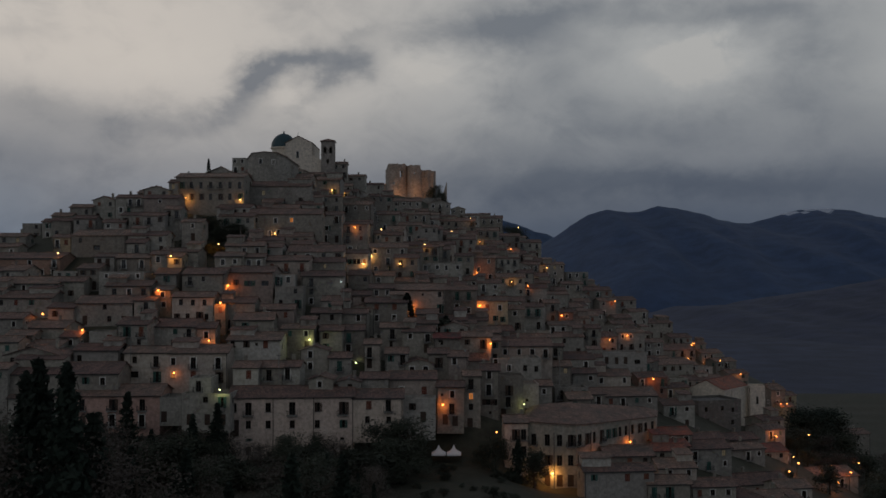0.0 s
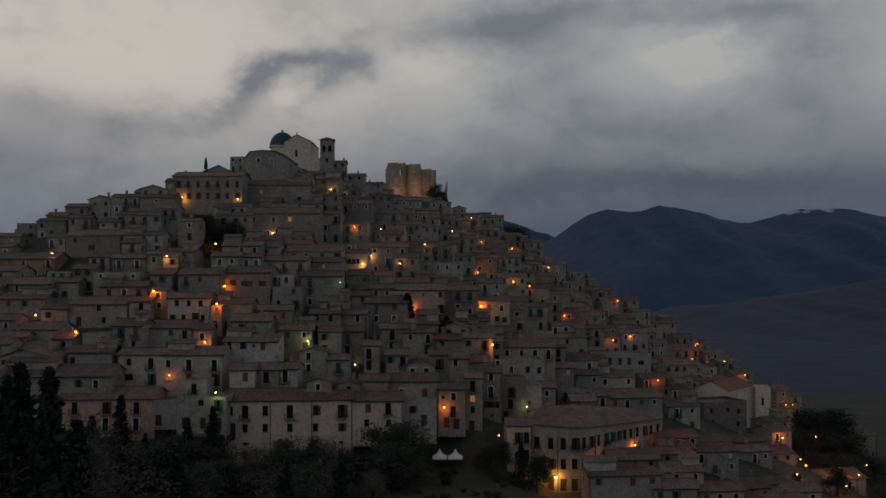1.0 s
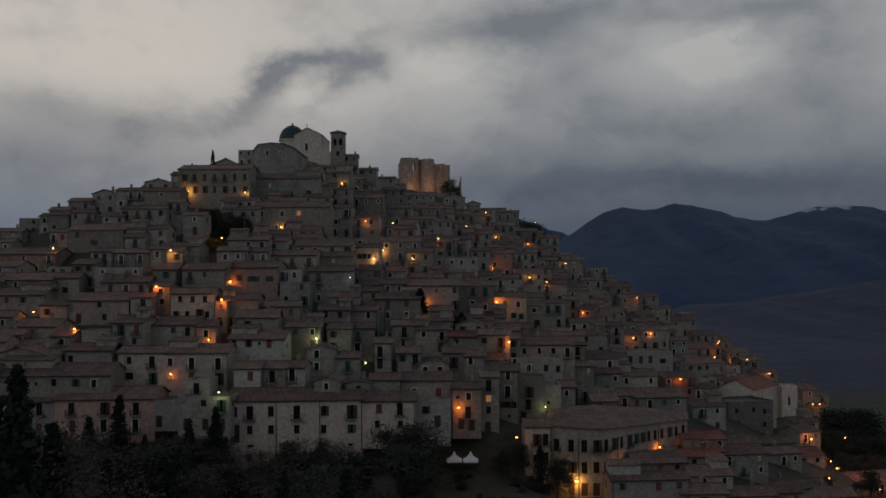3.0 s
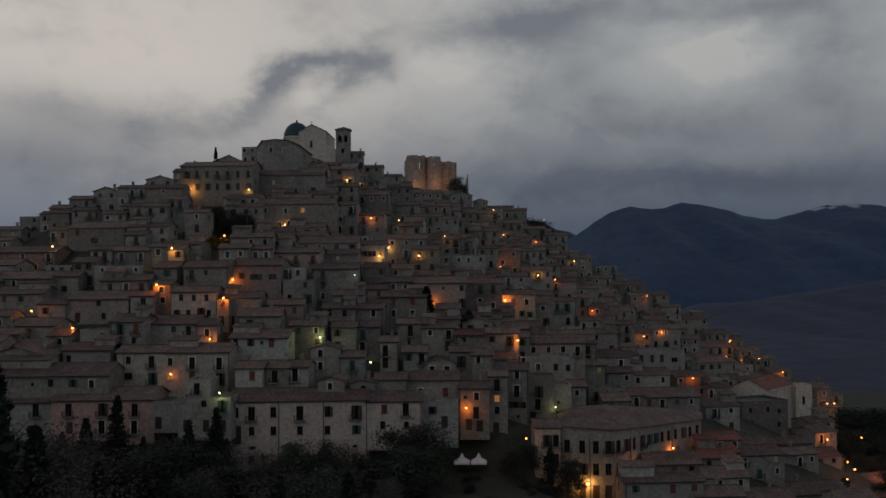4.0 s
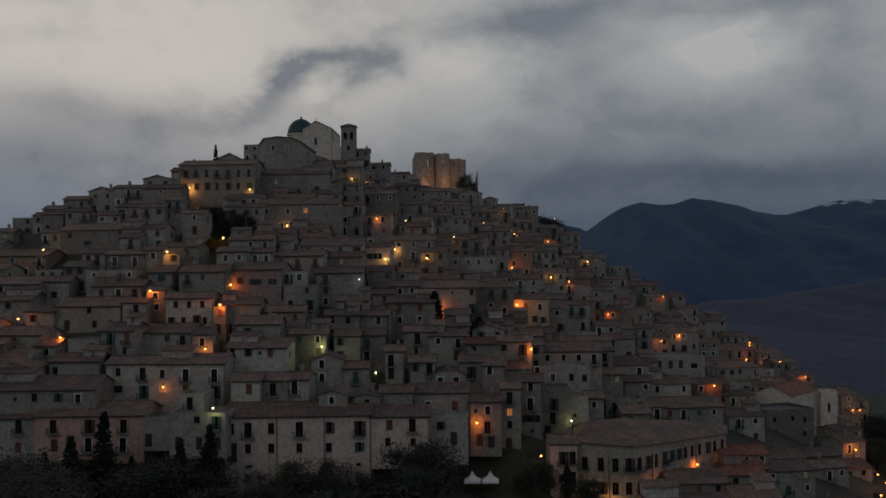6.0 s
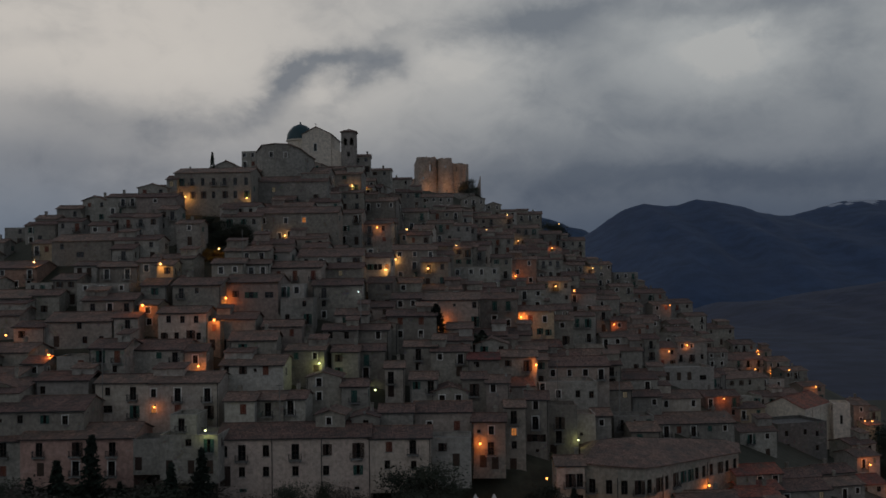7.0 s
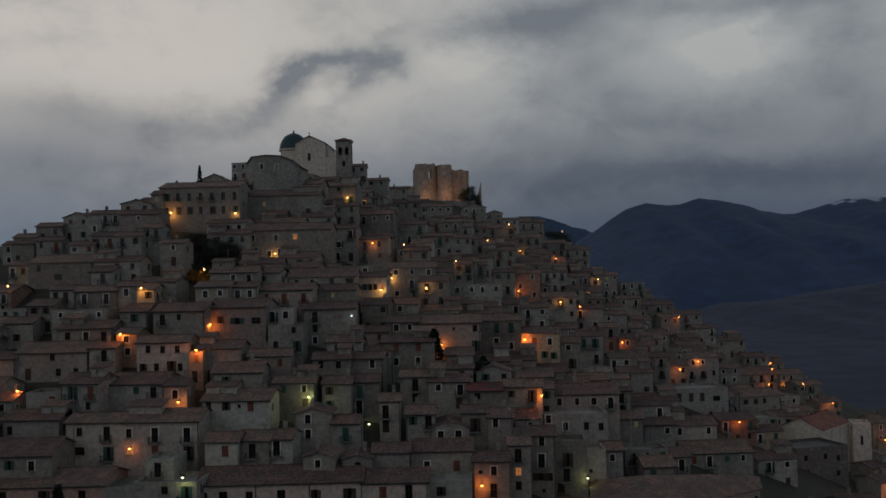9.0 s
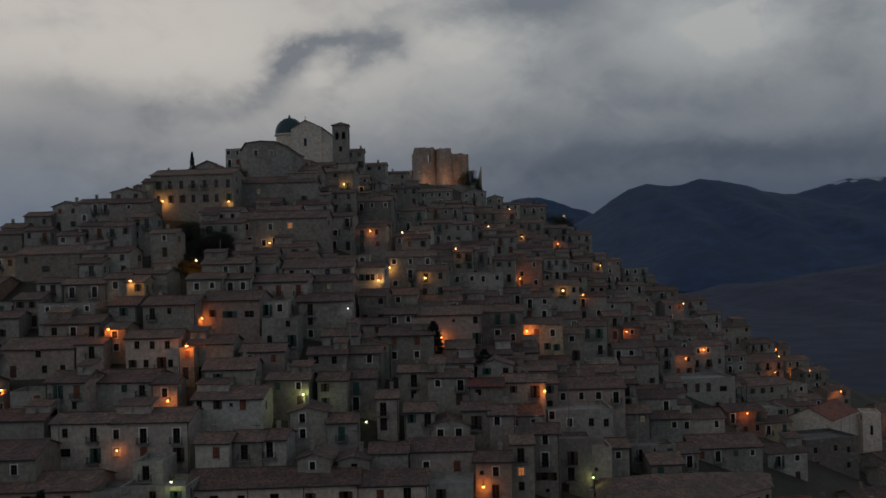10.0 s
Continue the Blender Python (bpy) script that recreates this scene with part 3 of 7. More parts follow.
        face(bm, ((w, d, h), (0, d, h), (w / 2, d, h + rise)))
    else:
        face(bm, ((0, 0, h - 0.7), (w, 0, h - 0.7), (w, d, h - 0.7), (0, d, h - 0.7)))
        for b in ((-0.04, -0.04, w + 0.04, 0.22), (-0.04, d - 0.22, w + 0.04, d), (-0.04, 0.22, 0.2, d - 0.22), (w - 0.2, 0.22, w + 0.04, d - 0.22)):
            box(bm, b[0], b[1], h, b[2], b[3], h + 0.09)
    part("wall", bm, PLASTER[colour], ob)
    tiles = TILE_RED if colour in "RW" else TILE
    if roof == "s":
        for fl in (False, True):
            bm = bmesh.new()
            roof_slope(bm, w, d / 2, rise, over, rng, d if fl else 0.0, fl)
            r = part("roof", bm, tiles, ob)
            r.location.z = h
    elif roof == "g":
        for sx in (0, 1):
            bm = bmesh.new()
            roof_slope(bm, d, w / 2, rise, over, rng, 0.0)
            r = part("roof", bm, tiles, ob)
            r.matrix_basis = pose(w, 0, h, 0, 0, 90) if sx else pose(0, d, h, 0, 0, -90)
    if roof != "f":
        bm = bmesh.new()
        if roof == "s":
            box(bm, -over, d / 2 - 0.13, h + rise + 0.08, w + over, d / 2 + 0.13, h + rise + 0.27)
            part("ridge_cap", bm, tiles, ob)
        else:
            box(bm, w / 2 - 0.13, -over, h + rise + 0.08, w / 2 + 0.13, d + over, h + rise + 0.27)
            part("ridge_cap", bm, tiles, ob)
        if rng.random() < 0.6:
            cx, cy = rng.uniform(0.15, 0.85) * w, d * rng.uniform(0.5, 0.75)
            bm = bmesh.new()
            zz = h + rise * 0.4
            top = h + rise
            fused(bm, [(cx - 0.3, cy - 0.25, zz, cx + 0.3, cy + 0.25, top + 0.9, 0), (cx - 0.4, cy - 0.35, top + 0.9, cx + 0.4, cy + 0.35, top + 1.0, 0),
                       (cx - 0.26, cy - 0.2, top + 1.0, cx - 0.12, cy + 0.2, top + 1.22, 0), (cx + 0.12, cy - 0.2, top + 1.0, cx + 0.26, cy + 0.2, top + 1.22, 0),
                       (cx - 0.36, cy - 0.3, top + 1.22, cx + 0.36, cy + 0.3, top + 1.3, 0)])
            part("chimney", bm, PLASTER["b"], ob)
    if roof == "s" and y < 262:
        bm = bmesh.new()
        ez = h - over * rise / (d / 2)
        bmesh.ops.create_cone(bm, cap_ends=True, segments=6, radius1=0.09, radius2=0.09, depth=w + 2 * over, matrix=Matrix.Translation((w / 2, -over - 0.07, ez + 0.03)) @ Matrix.Rotation(math.pi / 2, 4, "Y"))
        part("gutter", bm, IRON, ob)
        if rng.random() < 0.5:
            bm = bmesh.new()
            box(bm, 0, -0.12, h - 0.30, w, -0.003, h - 0.06)
            part("cornice", bm, CONCRETE, ob)
    # raised attic room with its own pent roof
    if roof == "s" and w > 6.5 and seed < 900 and rng.random() < 0.42:
        aw = w * rng.uniform(0.32, 0.5)
        ax, ay, up = rng.choice((0.0, w - aw)), d * 0.30, rng.uniform(1.2, 1.9)
        bm = bmesh.new()
        top = h + rise * 0.6 + up
        pierced(bm, aw, h + 0.05, top, [(aw / 2 - 0.35, top - 1.15, aw / 2 + 0.35, top - 0.35)], lambda a, b, c: (ax + a, ay + b, c))
        face(bm, ((ax + 0.3, ay + 0.3, h), (ax + aw - 0.3, ay + 0.3, h), (ax + aw - 0.3, ay + 0.3, top), (ax + 0.3, ay + 0.3, top)))
        back = d * 0.72
        for xx in (ax, ax + aw):
            face(bm, ((xx, ay, h + 0.05), (xx, back, h + 0.05), (xx, back, top + 0.7), (xx, ay, top)))
        face(bm, ((ax + aw, back, h), (ax, back, h), (ax, back, top + 0.7), (ax + aw, back, top + 0.7)))
        part("attic_room", bm, PLASTER[colour], ob)
        bm = bmesh.new()
        roof_slope(bm, aw, back - ay, 0.7, 0.25, rng, 0.0)
        r = part("attic_roof", bm, tiles, ob)
        r.location = (ax, ay, top)
    # downpipe at a corner
    if rng.random() < 0.35 and roof != "f":
        bm = bmesh.new()
        cx = rng.choice((0.12, w - 0.22))
        box(bm, cx, -0.12, -base * 0.5, cx + 0.1, -0.02, h - 0.05)
        part("downpipe", bm, IRON, ob)
    for cx, oz, ow, oh, kind in kept:
        opening(ob, cx, oz, ow, oh, kind[0], 0, rng, lambda a: (a, 0))
        if "B" in kind:
            bw = round(ow + 0.9, 1)
            slab, rail = balcony_meshes(bw)
            b = child("balcony", slab, ob, (cx, 0, oz - 0.02))
            child("railing", rail, b)
    for cy, oz, ow, oh, kind in sides:
        if sgn < 0:
            opening(ob, cy, oz, ow, oh, kind, -90, rng, lambda a: (0, a))
        else:
            opening(ob, cy, oz, ow, oh, kind, 90, rng, lambda a: (w, a))
    return ob


# ---- street lamps ----
COLOUR = {"o": (1.0, 0.235, 0.028), "y": (1.0, 0.43, 0.085), "g": (0.85, 0.90, 0.30), "w": (0.85, 0.95, 1.0)}
LAMP_LABEL = {"o": "lit orange sodium lamp on a wall bracket", "y": "lit warm yellow street lamp on a bracket", "g": "lit greenish yellow lamp on a bracket", "w": "small white lamp lit on a bracket"}


def street_lamp(x, y, z, colour, power, pole=False):
    ob = empty("street_lamp", pose(x, y, z), LAMP_LABEL[colour], "street lamp", "street lamps of the town")
    key = ("lamp", colour)
    if key not in SHARED:
        bm = bmesh.new()
        box(bm, -0.04, 0.0, 0.30, 0.04, 1.3, 0.36)
        box(bm, -0.03, 1.24, -0.3, 0.03, 1.3, 0.6)
        bracket = mesh_of("bracket", bm, IRON)
        bm = bmesh.new()
        bmesh.ops.create_cone(bm, cap_ends=True, segments=10, radius1=0.34, radius2=0.10, depth=0.2, matrix=Matrix.Translation((0, 0, 0.26)))
        hood = mesh_of("hood", bm, IRON)
        bm = bmesh.new()
        bmesh.ops.create_uvsphere(bm, u_segments=10, v_segments=6, radius=0.20)
        SHARED[key] = (bracket, hood, mesh_of("bulb", bm, BULB[colour], smooth=True))
    for name, data in zip(("bracket", "hood", "bulb"), SHARED[key]):
        made = child(name, data, ob)
    if pole:
        foot = ground(x, y + 1.27) - z - 0.4
        bm = bmesh.new()
        bmesh.ops.create_cone(bm, cap_ends=True, segments=8, radius1=0.09, radius2=0.05, depth=-0.3 - foot, matrix=Matrix.Translation((0, 1.27, (foot - 0.3) / 2)))
        part("pole", bm, IRON, ob)
    made.scale = [min(1.5, 0.8 + 0.12 * power)] * 3
    lamp = new("lamp_light", bpy.data.lights.new("lamp_light", "POINT"))
    lamp.parent = ob
    lamp.location = (0, 0.25, -0.3)
    lamp.data.energy, lamp.data.color, lamp.data.shadow_soft_size = (72.0 if colour != "w" else 12.0) * power, COLOUR[colour], 0.15


# ---- trees ----
def leaf_cloud(bm, rng, count, place, size):
    for _ in range(count):
        p, s = place(), size * rng.uniform(0.6, 1.4)
        u = Vector((rng.gauss(0, 1), rng.gauss(0, 1), rng.gauss(0, 0.6))).normalized()
        v = u.cross(Vector((rng.gauss(0, 1), rng.gauss(0, 1), rng.gauss(0, 1)))).normalized()
        p = Vector(p)
        face(bm, (p - u * s, p - v * s * 0.45, p + u * s, p + v * s * 0.45))


def trunk_mesh(rng, height, r, limbs):
    bm = bmesh.new()
    bmesh.ops.create_cone(bm, cap_ends=True, segments=7, radius1=r, radius2=r * 0.25, depth=height, matrix=Matrix.Translation((0, 0, height / 2)))
    for k in range(limbs):
        z = height * rng.uniform(0.35, 0.85)
        a, t = rng.uniform(0, 360), rng.uniform(35, 65)
        n = height * rng.uniform(0.25, 0.45)
        bmesh.ops.create_cone(bm, cap_ends=True, segments=5, radius1=r * 0.4, radius2=r * 0.06, depth=n, matrix=pose(0, 0, z, 0, 0, a) @ pose(0, 0, 0, 0, t) @ Matrix.Translation((0, 0, n / 2)))
    return mesh_of("trunk", bm, BARK)


def tree_kind(kind, seed):
    """Trunk and crown of one kind, each at its own usual height."""
    rng = random.Random(seed)
    bm = bmesh.new()
    if kind == "conifer":
        H, R = 15.0, 3.4
        for k in range(58):
            q = (k + rng.random()) / 58
            z = H * (0.12 + 0.87 * q)
            reach = R * (1 - q) ** 0.85 * rng.uniform(0.55, 1.25) + 0.15
            for b in range(8):
                a = rng.uniform(0, 2 * math.pi)
                for s in range(6):
                    t = (s + 1) / 6 * reach
                    c = Vector((math.cos(a) * t, math.sin(a) * t, z - 0.28 * t + 0.05 * t * t / max(reach, 0.3)))
                    leaf_cloud(bm, rng, 1, lambda: c + Vector((rng.gauss(0, 0.12), rng.gauss(0, 0.12), rng.gauss(0, 0.16))), 0.33)
        return trunk_mesh(rng, H * 0.97, 0.26, 0), mesh_of("crown", bm, NEEDLE)
    if kind == "cypress":
        H = 9.0
        def spot():
            q = rng.random() ** 0.8
            r = 0.95 * math.sin(math.pi * min(1, 0.12 + 0.88 * q)) ** 0.7 * rng.uniform(0.5, 1.05)
            a = rng.uniform(0, 2 * math.pi)
            return (math.cos(a) * r, math.sin(a) * r, 0.6 + (H - 0.6) * q)
        leaf_cloud(bm, rng, 900, spot, 0.32)
        return trunk_mesh(rng, H * 0.9, 0.16, 0), mesh_of("crown", bm, NEEDLE)
    if kind in ("thicket", "grove"):
        H = 16.0
        mat, n, size = (TWIG, 80, 0.15) if kind == "thicket" else (LEAF, 100, 0.17)
        for k in range(60):
            a, q = rng.uniform(0, 2 * math.pi), rng.random()
            r = 5.2 * math.sqrt(rng.random()) * (1.1 - 0.75 * q * q)
            c, s = Vector((math.cos(a) * r, math.sin(a) * r, H * (0.2 + 0.74 * q))), rng.uniform(0.8, 1.6)
            leaf_cloud(bm, rng, n, lambda: c + Vector((rng.gauss(0, s * 0.6), rng.gauss(0, s * 0.6), rng.gauss(0, s * 0.5))), size)
        return trunk_mesh(rng, H * 0.85, 0.3, 12), mesh_of("crown", bm, mat)
    H = {"leafy": 9.0, "bare": 8.0, "bush": 3.0, "autumn": 3.4, "pine": 11.0}[kind]
    clumps = []
    for k in range({"leafy": 26, "bare": 20, "bush": 12, "autumn": 14, "pine": 22}[kind]):
        a, q = rng.uniform(0, 2 * math.pi), rng.random()
        if kind == "pine":
            r, z = 4.2 * math.sqrt(rng.random()), H * rng.uniform(0.72, 0.95)
        else:
            r, z = H * 0.36 * math.sqrt(rng.random()) * (1.15 - 0.5 * q), H * (0.22 + 0.68 * q)
        clumps.append((Vector((math.cos(a) * r, math.sin(a) * r, z)), H * rng.uniform(0.10, 0.17)))
    count = {"leafy": 210, "bare": 150, "bush": 150, "autumn": 120, "pine": 260}[kind]
    size = {"leafy": 0.17, "bare": 0.13, "bush": 0.13, "autumn": 0.12, "pine": 0.2}[kind]
    for c, s in clumps:
        leaf_cloud(bm, rng, count, lambda: c + Vector((rng.gauss(0, s * 0.6), rng.gauss(0, s * 0.6), rng.gauss(0, s * 0.45))), size)
    mat = {"leafy": LEAF, "bare": TWIG, "bush": LEAF, "autumn": AUTUMN, "pine": NEEDLE}[kind]
    return trunk_mesh(rng, H * 0.8, 0.03 * H, 9), mesh_of("crown", bm, mat)


TREE_LABEL = {
    "conifer": "tall dark conifer with drooping branches", "cypress": "slender dark cypress among the houses",
    "leafy": "dark evergreen tree with a dense round crown", "bare": "brownish winter tree with thin twiggy crown",
    "bush": "dark green shrub on the slope", "thicket": "tall bare winter tree in the dark wood", "grove": "tall dark evergreen tree in the wood", "autumn": "yellow autumn shrub lit by a lamp", "pine": "dark umbrella pine with a broad flat crown",
}
NATURAL = {"conifer": 15.0, "cypress": 9.0, "leafy": 9.0, "bare": 8.0, "bush": 3.0, "autumn": 3.4, "pine": 11.0, "thicket": 16.0, "grove": 16.0}
GROVE = {}


def tree(kind, x, y, top, foot=None, wide=1.0):
    """A tree from the ground (or foot) up to the height top."""
    foot = ground(x, y) - 0.3 if foot is None else foot
    k = max(0.15, (top - foot) / NATURAL[kind])
    rng = random.Random(int(x * 31 + y * 17))
    m = pose(x, y, foot, 0, 0, rng.uniform(0, 360)) @ Matrix.Diagonal((k * wide, k * wide, k, 1))
    variant = (kind, rng.randrange(3) if kind in ("conifer", "leafy", "bare", "bush", "thicket", "grove") else 0)
    if variant not in GROVE:
        ob = empty("bush" if kind in ("bush", "autumn") else "tree", m, TREE_LABEL[kind], "shrub" if kind in ("bush", "autumn") else "tree", "trees and shrubs")
        trunk, crown = tree_kind(kind, variant[1] + 11)
        child("trunk", trunk, ob)
        child("crown", crown, ob)
        GROVE[variant] = ob
        return
    made = copy_thing(GROVE[variant], Matrix())
    made.matrix_basis = m


# ---- landmarks on the hilltop ----
def ring(bm, cx, cy, radii_z, seg=20, squash=1.0):
    rows = [[bm.verts.new((cx + r * math.cos(2 * math.pi * i / seg), cy + squash * r * math.sin(2 * math.pi * i / seg), z)) for i in range(seg)] for r, z in radii_z]
    for a, b in zip(rows, rows[1:]):
        for i in range(seg):
            bm.faces.new((a[i], a[(i + 1) % seg], b[(i + 1) % seg], b[i]))
    bm.faces.new(rows[-1])


def church():
    ob = empty("church", pose(-65, 382, 84.2) @ Matrix.Scale(1.03, 4), "pale plastered hilltop church with a green tiled dome", "church")
    bm = bmesh.new()
    win = [(6.3 - 2.2, 8.6, 6.3 - 1.2, 11.2)]
    pierced(bm, 10.1, -1, 14.4, win, lambda a, b, c: (a, b, c))
    face(bm, ((0, 0, 14.4), (10.1, 0, 14.4), (4.8, 0, 16.9)))
    for xx in (0, 10.1):
        face(bm, ((xx, 0, -1), (xx, 22, -1), (xx, 22, 14.4), (xx, 0, 14.4)))
    face(bm, ((10.1, 22, -1), (0, 22, -1), (0, 22, 14.4), (4.8, 22, 16.9), (10.1, 22, 14.4)))
    part("nave_wall", bm, PALE, ob)
    for a, b in (((0 - 0.3, 14.3), (4.8, 17.0)), ((10.4, 14.3), (4.8, 17.0))):
        bm = bmesh.new()
        face(bm, ((a[0], -0.3, a[1]), (b[0], -0.3, b[1]), (b[0], 22.3, b[1]), (a[0], 22.3, a[1])))
        face(bm, ((a[0], -0.3, a[1] + 0.2), (b[0], -0.3, b[1] + 0.2), (b[0], 22.3, b[1] + 0.2), (a[0], 22.3, a[1] + 0.2)))
        face(bm, ((a[0], -0.3, a[1]), (b[0], -0.3, b[1]), (b[0], -0.3, b[1] + 0.2), (a[0], -0.3, a[1] + 0.2)))
        part("roof", bm, TILE, ob)
    bm = bmesh.new()
    face(bm, ((10.11, 0.3, -1), (13.9, 0.3, -1), (13.9, 0.3, 7.8), (10.11, 0.3, 9.9)))
    face(bm, ((13.9, 0.3, -1), (13.9, 18, -1), (13.9, 18, 7.8), (13.9, 0.3, 7.8)))
    face(bm, ((10.11, 0.3, 9.9), (13.9, 0.3, 7.8), (13.9, 18, 7.8), (10.11, 18, 9.9)))
    part("aisle_wall", bm, PALE, ob)
    w = child("window", window_mesh(1.0, 2.6, "t"), ob, (4.6, 0, 8.6))
    child("pane", pane_mesh(1.0, 2.6, "n"), w)
    bm = bmesh.new()
    ring(bm, -2.4, 10, ((4.6, 4), (4.6, 13.2), (5.2, 13.3), (5.2, 13.8), (4.7, 13.85)), 16)
    part("dome_drum", bm, PALE, ob)
    bm = bmesh.new()
    ring(bm, -2.4, 10, [(4.9 * math.cos(a * math.pi / 18) + 0.05, 13.8 + 5.6 * math.sin(a * math.pi / 18)) for a in range(0, 9)] + [(0.3, 19.6), (0.3, 20.3)], 24)
    part("dome", bm, DOME, ob, "green glazed tiled dome", smooth=True)
    bm = bmesh.new()
    box(bm, 4.75, 0.1, 17.0, 4.85, 0.2, 18.3)
    box(bm, 4.45, 0.1, 17.8, 5.15, 0.2, 17.9)
    part("cross", bm, IRON, ob)
    bm = bmesh.new()
    face(bm, ((-7.2, 3, 2), (0, 3, 2), (0, 3, 13.3), (-2, 3, 10.8), (-7.2, 3, 8)))
    face(bm, ((-7.2, 3, 8), (-2, 3, 10.8), (-2, 16, 10.8), (-7.2, 16, 8)))
    face(bm, ((-2, 3, 10.8), (0, 3, 13.3), (0, 16, 13.3), (-2, 16, 10.8)))
    face(bm, ((-7.2, 16, 2), (-7.2, 3, 2), (-7.2, 3, 8), (-7.2, 16, 8)))
    part("transept_wall", bm, PALE, ob)


def bell_tower():
    ob = empty("bell_tower", pose(-50.9, 381, 81.1, 0, 0, 3) @ Matrix.Scale(1.02, 4), "square grey stone bell tower with arched openings", "tower")
    w, h = 5.2, 18.0
    bm = bmesh.new()
    holes = [(0.9, 13.4, 2.1, 16.0), (3.1, 13.4, 4.3, 16.0)]
    low = [(2.1, 9.5, 3.1, 11.2)]
    pierced(bm, w, -2, h, holes + low, lambda a, b, c: (a, b, c), 0.8)
    pierced(bm, w, -2, h, holes, lambda a, b, c: (w - b, a, c), 0.8)
    pierced(bm, w, -2, h, holes, lambda a, b, c: (b, w - a, c), 0.8)
    face(bm, ((w, w, -2), (0, w, -2), (0, w, h), (w, w, h)))
    for a in (0.9, 3.1):
        box(bm, a, 0.02, 15.55, a + 0.25, 0.78, 15.99)
        box(bm, a + 0.95, 0.02, 15.55, a + 1.2, 0.78, 15.99)
    box(bm, -0.12, -0.12, 12.6, w + 0.12, -0.003, 12.85)
    part("wall", bm, GREY_STONE, ob)
    bm = bmesh.new()
    box(bm, -0.3, -0.3, h, w + 0.3, w + 0.3, h + 0.25)
    p = [(-0.4, -0.4), (w + 0.4, -0.4), (w + 0.4, w + 0.4), (-0.4, w + 0.4)]
    for i in range(4):
        a, b = p[i], p[(i + 1) % 4]
        face(bm, ((*a, h + 0.25), (*b, h + 0.25), (w / 2, w / 2, h + 1.5)))
    part("roof", bm, TILE, ob)
    bm = bmesh.new()
    bmesh.ops.create_cone(bm, cap_ends=True, segments=12, radius1=0.7, radius2=0.3, depth=1.0, matrix=Matrix.Translation((w / 2, w / 2, 14.8)))
    box(bm, 0.3, w / 2 - 0.1, 15.3, w - 0.3, w / 2 + 0.1, 15.5)
    part("bell", bm, IRON, ob)


def castle():
    """Ruined keep: a bulging wall of two round towers and a straight stretch, open behind, with a broken top."""
    site = Matrix.Translation((-33.5, 503, 86.6)) @ Matrix.Scale(1.228, 4) @ Matrix.Translation((26.4, -410, -83))
    ob = empty("castle_ruin", site @ pose(-26.4, 410, 83), "ruined stone castle with round towers, lit from below", "castle")
    line = []
    for k in range(25):
        a = math.pi * (1 - k / 24)
        line.append((4.4 + 4.6 * math.cos(a), -5.2 * math.sin(a) + 2.0))
    for k in range(21):
        a = math.pi * (0.93 - 0.86 * k / 20)
        line.append((12.0 + 3.2 * math.cos(a), -5.0 * math.sin(a) + 2.2))
    for k in range(1, 11):
        line.append((15.2 + 5.0 * k / 10, 0.6 + 0.5 * math.sin(k)))
    n, rows = len(line), 26
    rng = random.Random(8)
    top = []
    for i, (x, y) in enumerate(line):
        base = 14.3 if x < 8.5 else (13.7 if x < 14.6 else 12.0 - 0.05 * (x - 15))
        if x < 1.2:
            base -= (1.2 - x) * 2.0
        top.append(base + rng.uniform(-0.35, 0.2))
    holes = lambda x, z: (6.1 < x < 7.0 and 8.8 < z < 11.3) or (16.0 < x < 16.9 and 8.6 < z < 10.8) or (11.8 < x < 12.7 and 9.6 < z < 10.8) or (3.0 < x < 3.7 and 5.2 < z < 6.4)

    def spot(i, j, inner):
        x, y = line[i]
        z = top[i] * j / rows
        flare = 0.9 * max(0.0, 1 - z / 6.0) ** 2
        a, b = line[max(0, i - 1)], line[min(n - 1, i + 1)]
        t = Vector((b[0] - a[0], b[1] - a[1])).normalized()
        s = 1.3 if inner else -flare + 0.14 * noise.noise((x * 0.9, z * 0.9, 2))
        return (x - t.y * s, y + t.x * s, z)

    bm = bmesh.new()
    vs = {(i, j, k): bm.verts.new(spot(i, j, k)) for i in range(n) for j in range(rows + 1) for k in (0, 1)}
    solid = lambda i, j: 0 <= i < n - 1 and 0 <= j < rows and not holes((line[i][0] + line[i + 1][0]) / 2, top[i] * (j + 0.5) / rows)
    for i in range(n - 1):
        for j in range(rows):
            if not solid(i, j):
                continue
            bm.faces.new((vs[i, j, 0], vs[i + 1, j, 0], vs[i + 1, j + 1, 0], vs[i, j + 1, 0]))
            bm.faces.new((vs[i + 1, j, 1], vs[i, j, 1], vs[i, j + 1, 1], vs[i + 1, j + 1, 1]))
            for di, dj, e in ((-1, 0, ((i, j), (i, j + 1))), (1, 0, ((i + 1, j + 1), (i + 1, j))), (0, -1, ((i + 1, j), (i, j))), (0, 1, ((i, j + 1), (i + 1, j + 1)))):
                if not solid(i + di, j + dj):
                    (a, b), (c, d) = e
                    bm.faces.new((vs[a, b, 0], vs[c, d, 0], vs[c, d, 1], vs[a, b, 1]))
    part("wall", bm, STONE, ob)
    bm = bmesh.new()
    for k, (x, w, h) in enumerate(((-0.6, 1.2, 6.0), (-1.4, 0.9, 3.6), (-2.2, 0.9, 2.0))):
        box(bm, x - w / 2, -0.8, -1, x + w / 2, 1.0, h)
    part("broken_buttress", bm, STONE, ob)
    # lone wall stump beside it
    stump = empty("wall_stump", site @ pose(-4.2, 412, 80), "lone broken castle wall beside the ruin", "wall")
    bm = bmesh.new()
    for k in range(9):
        x = k * 0.4
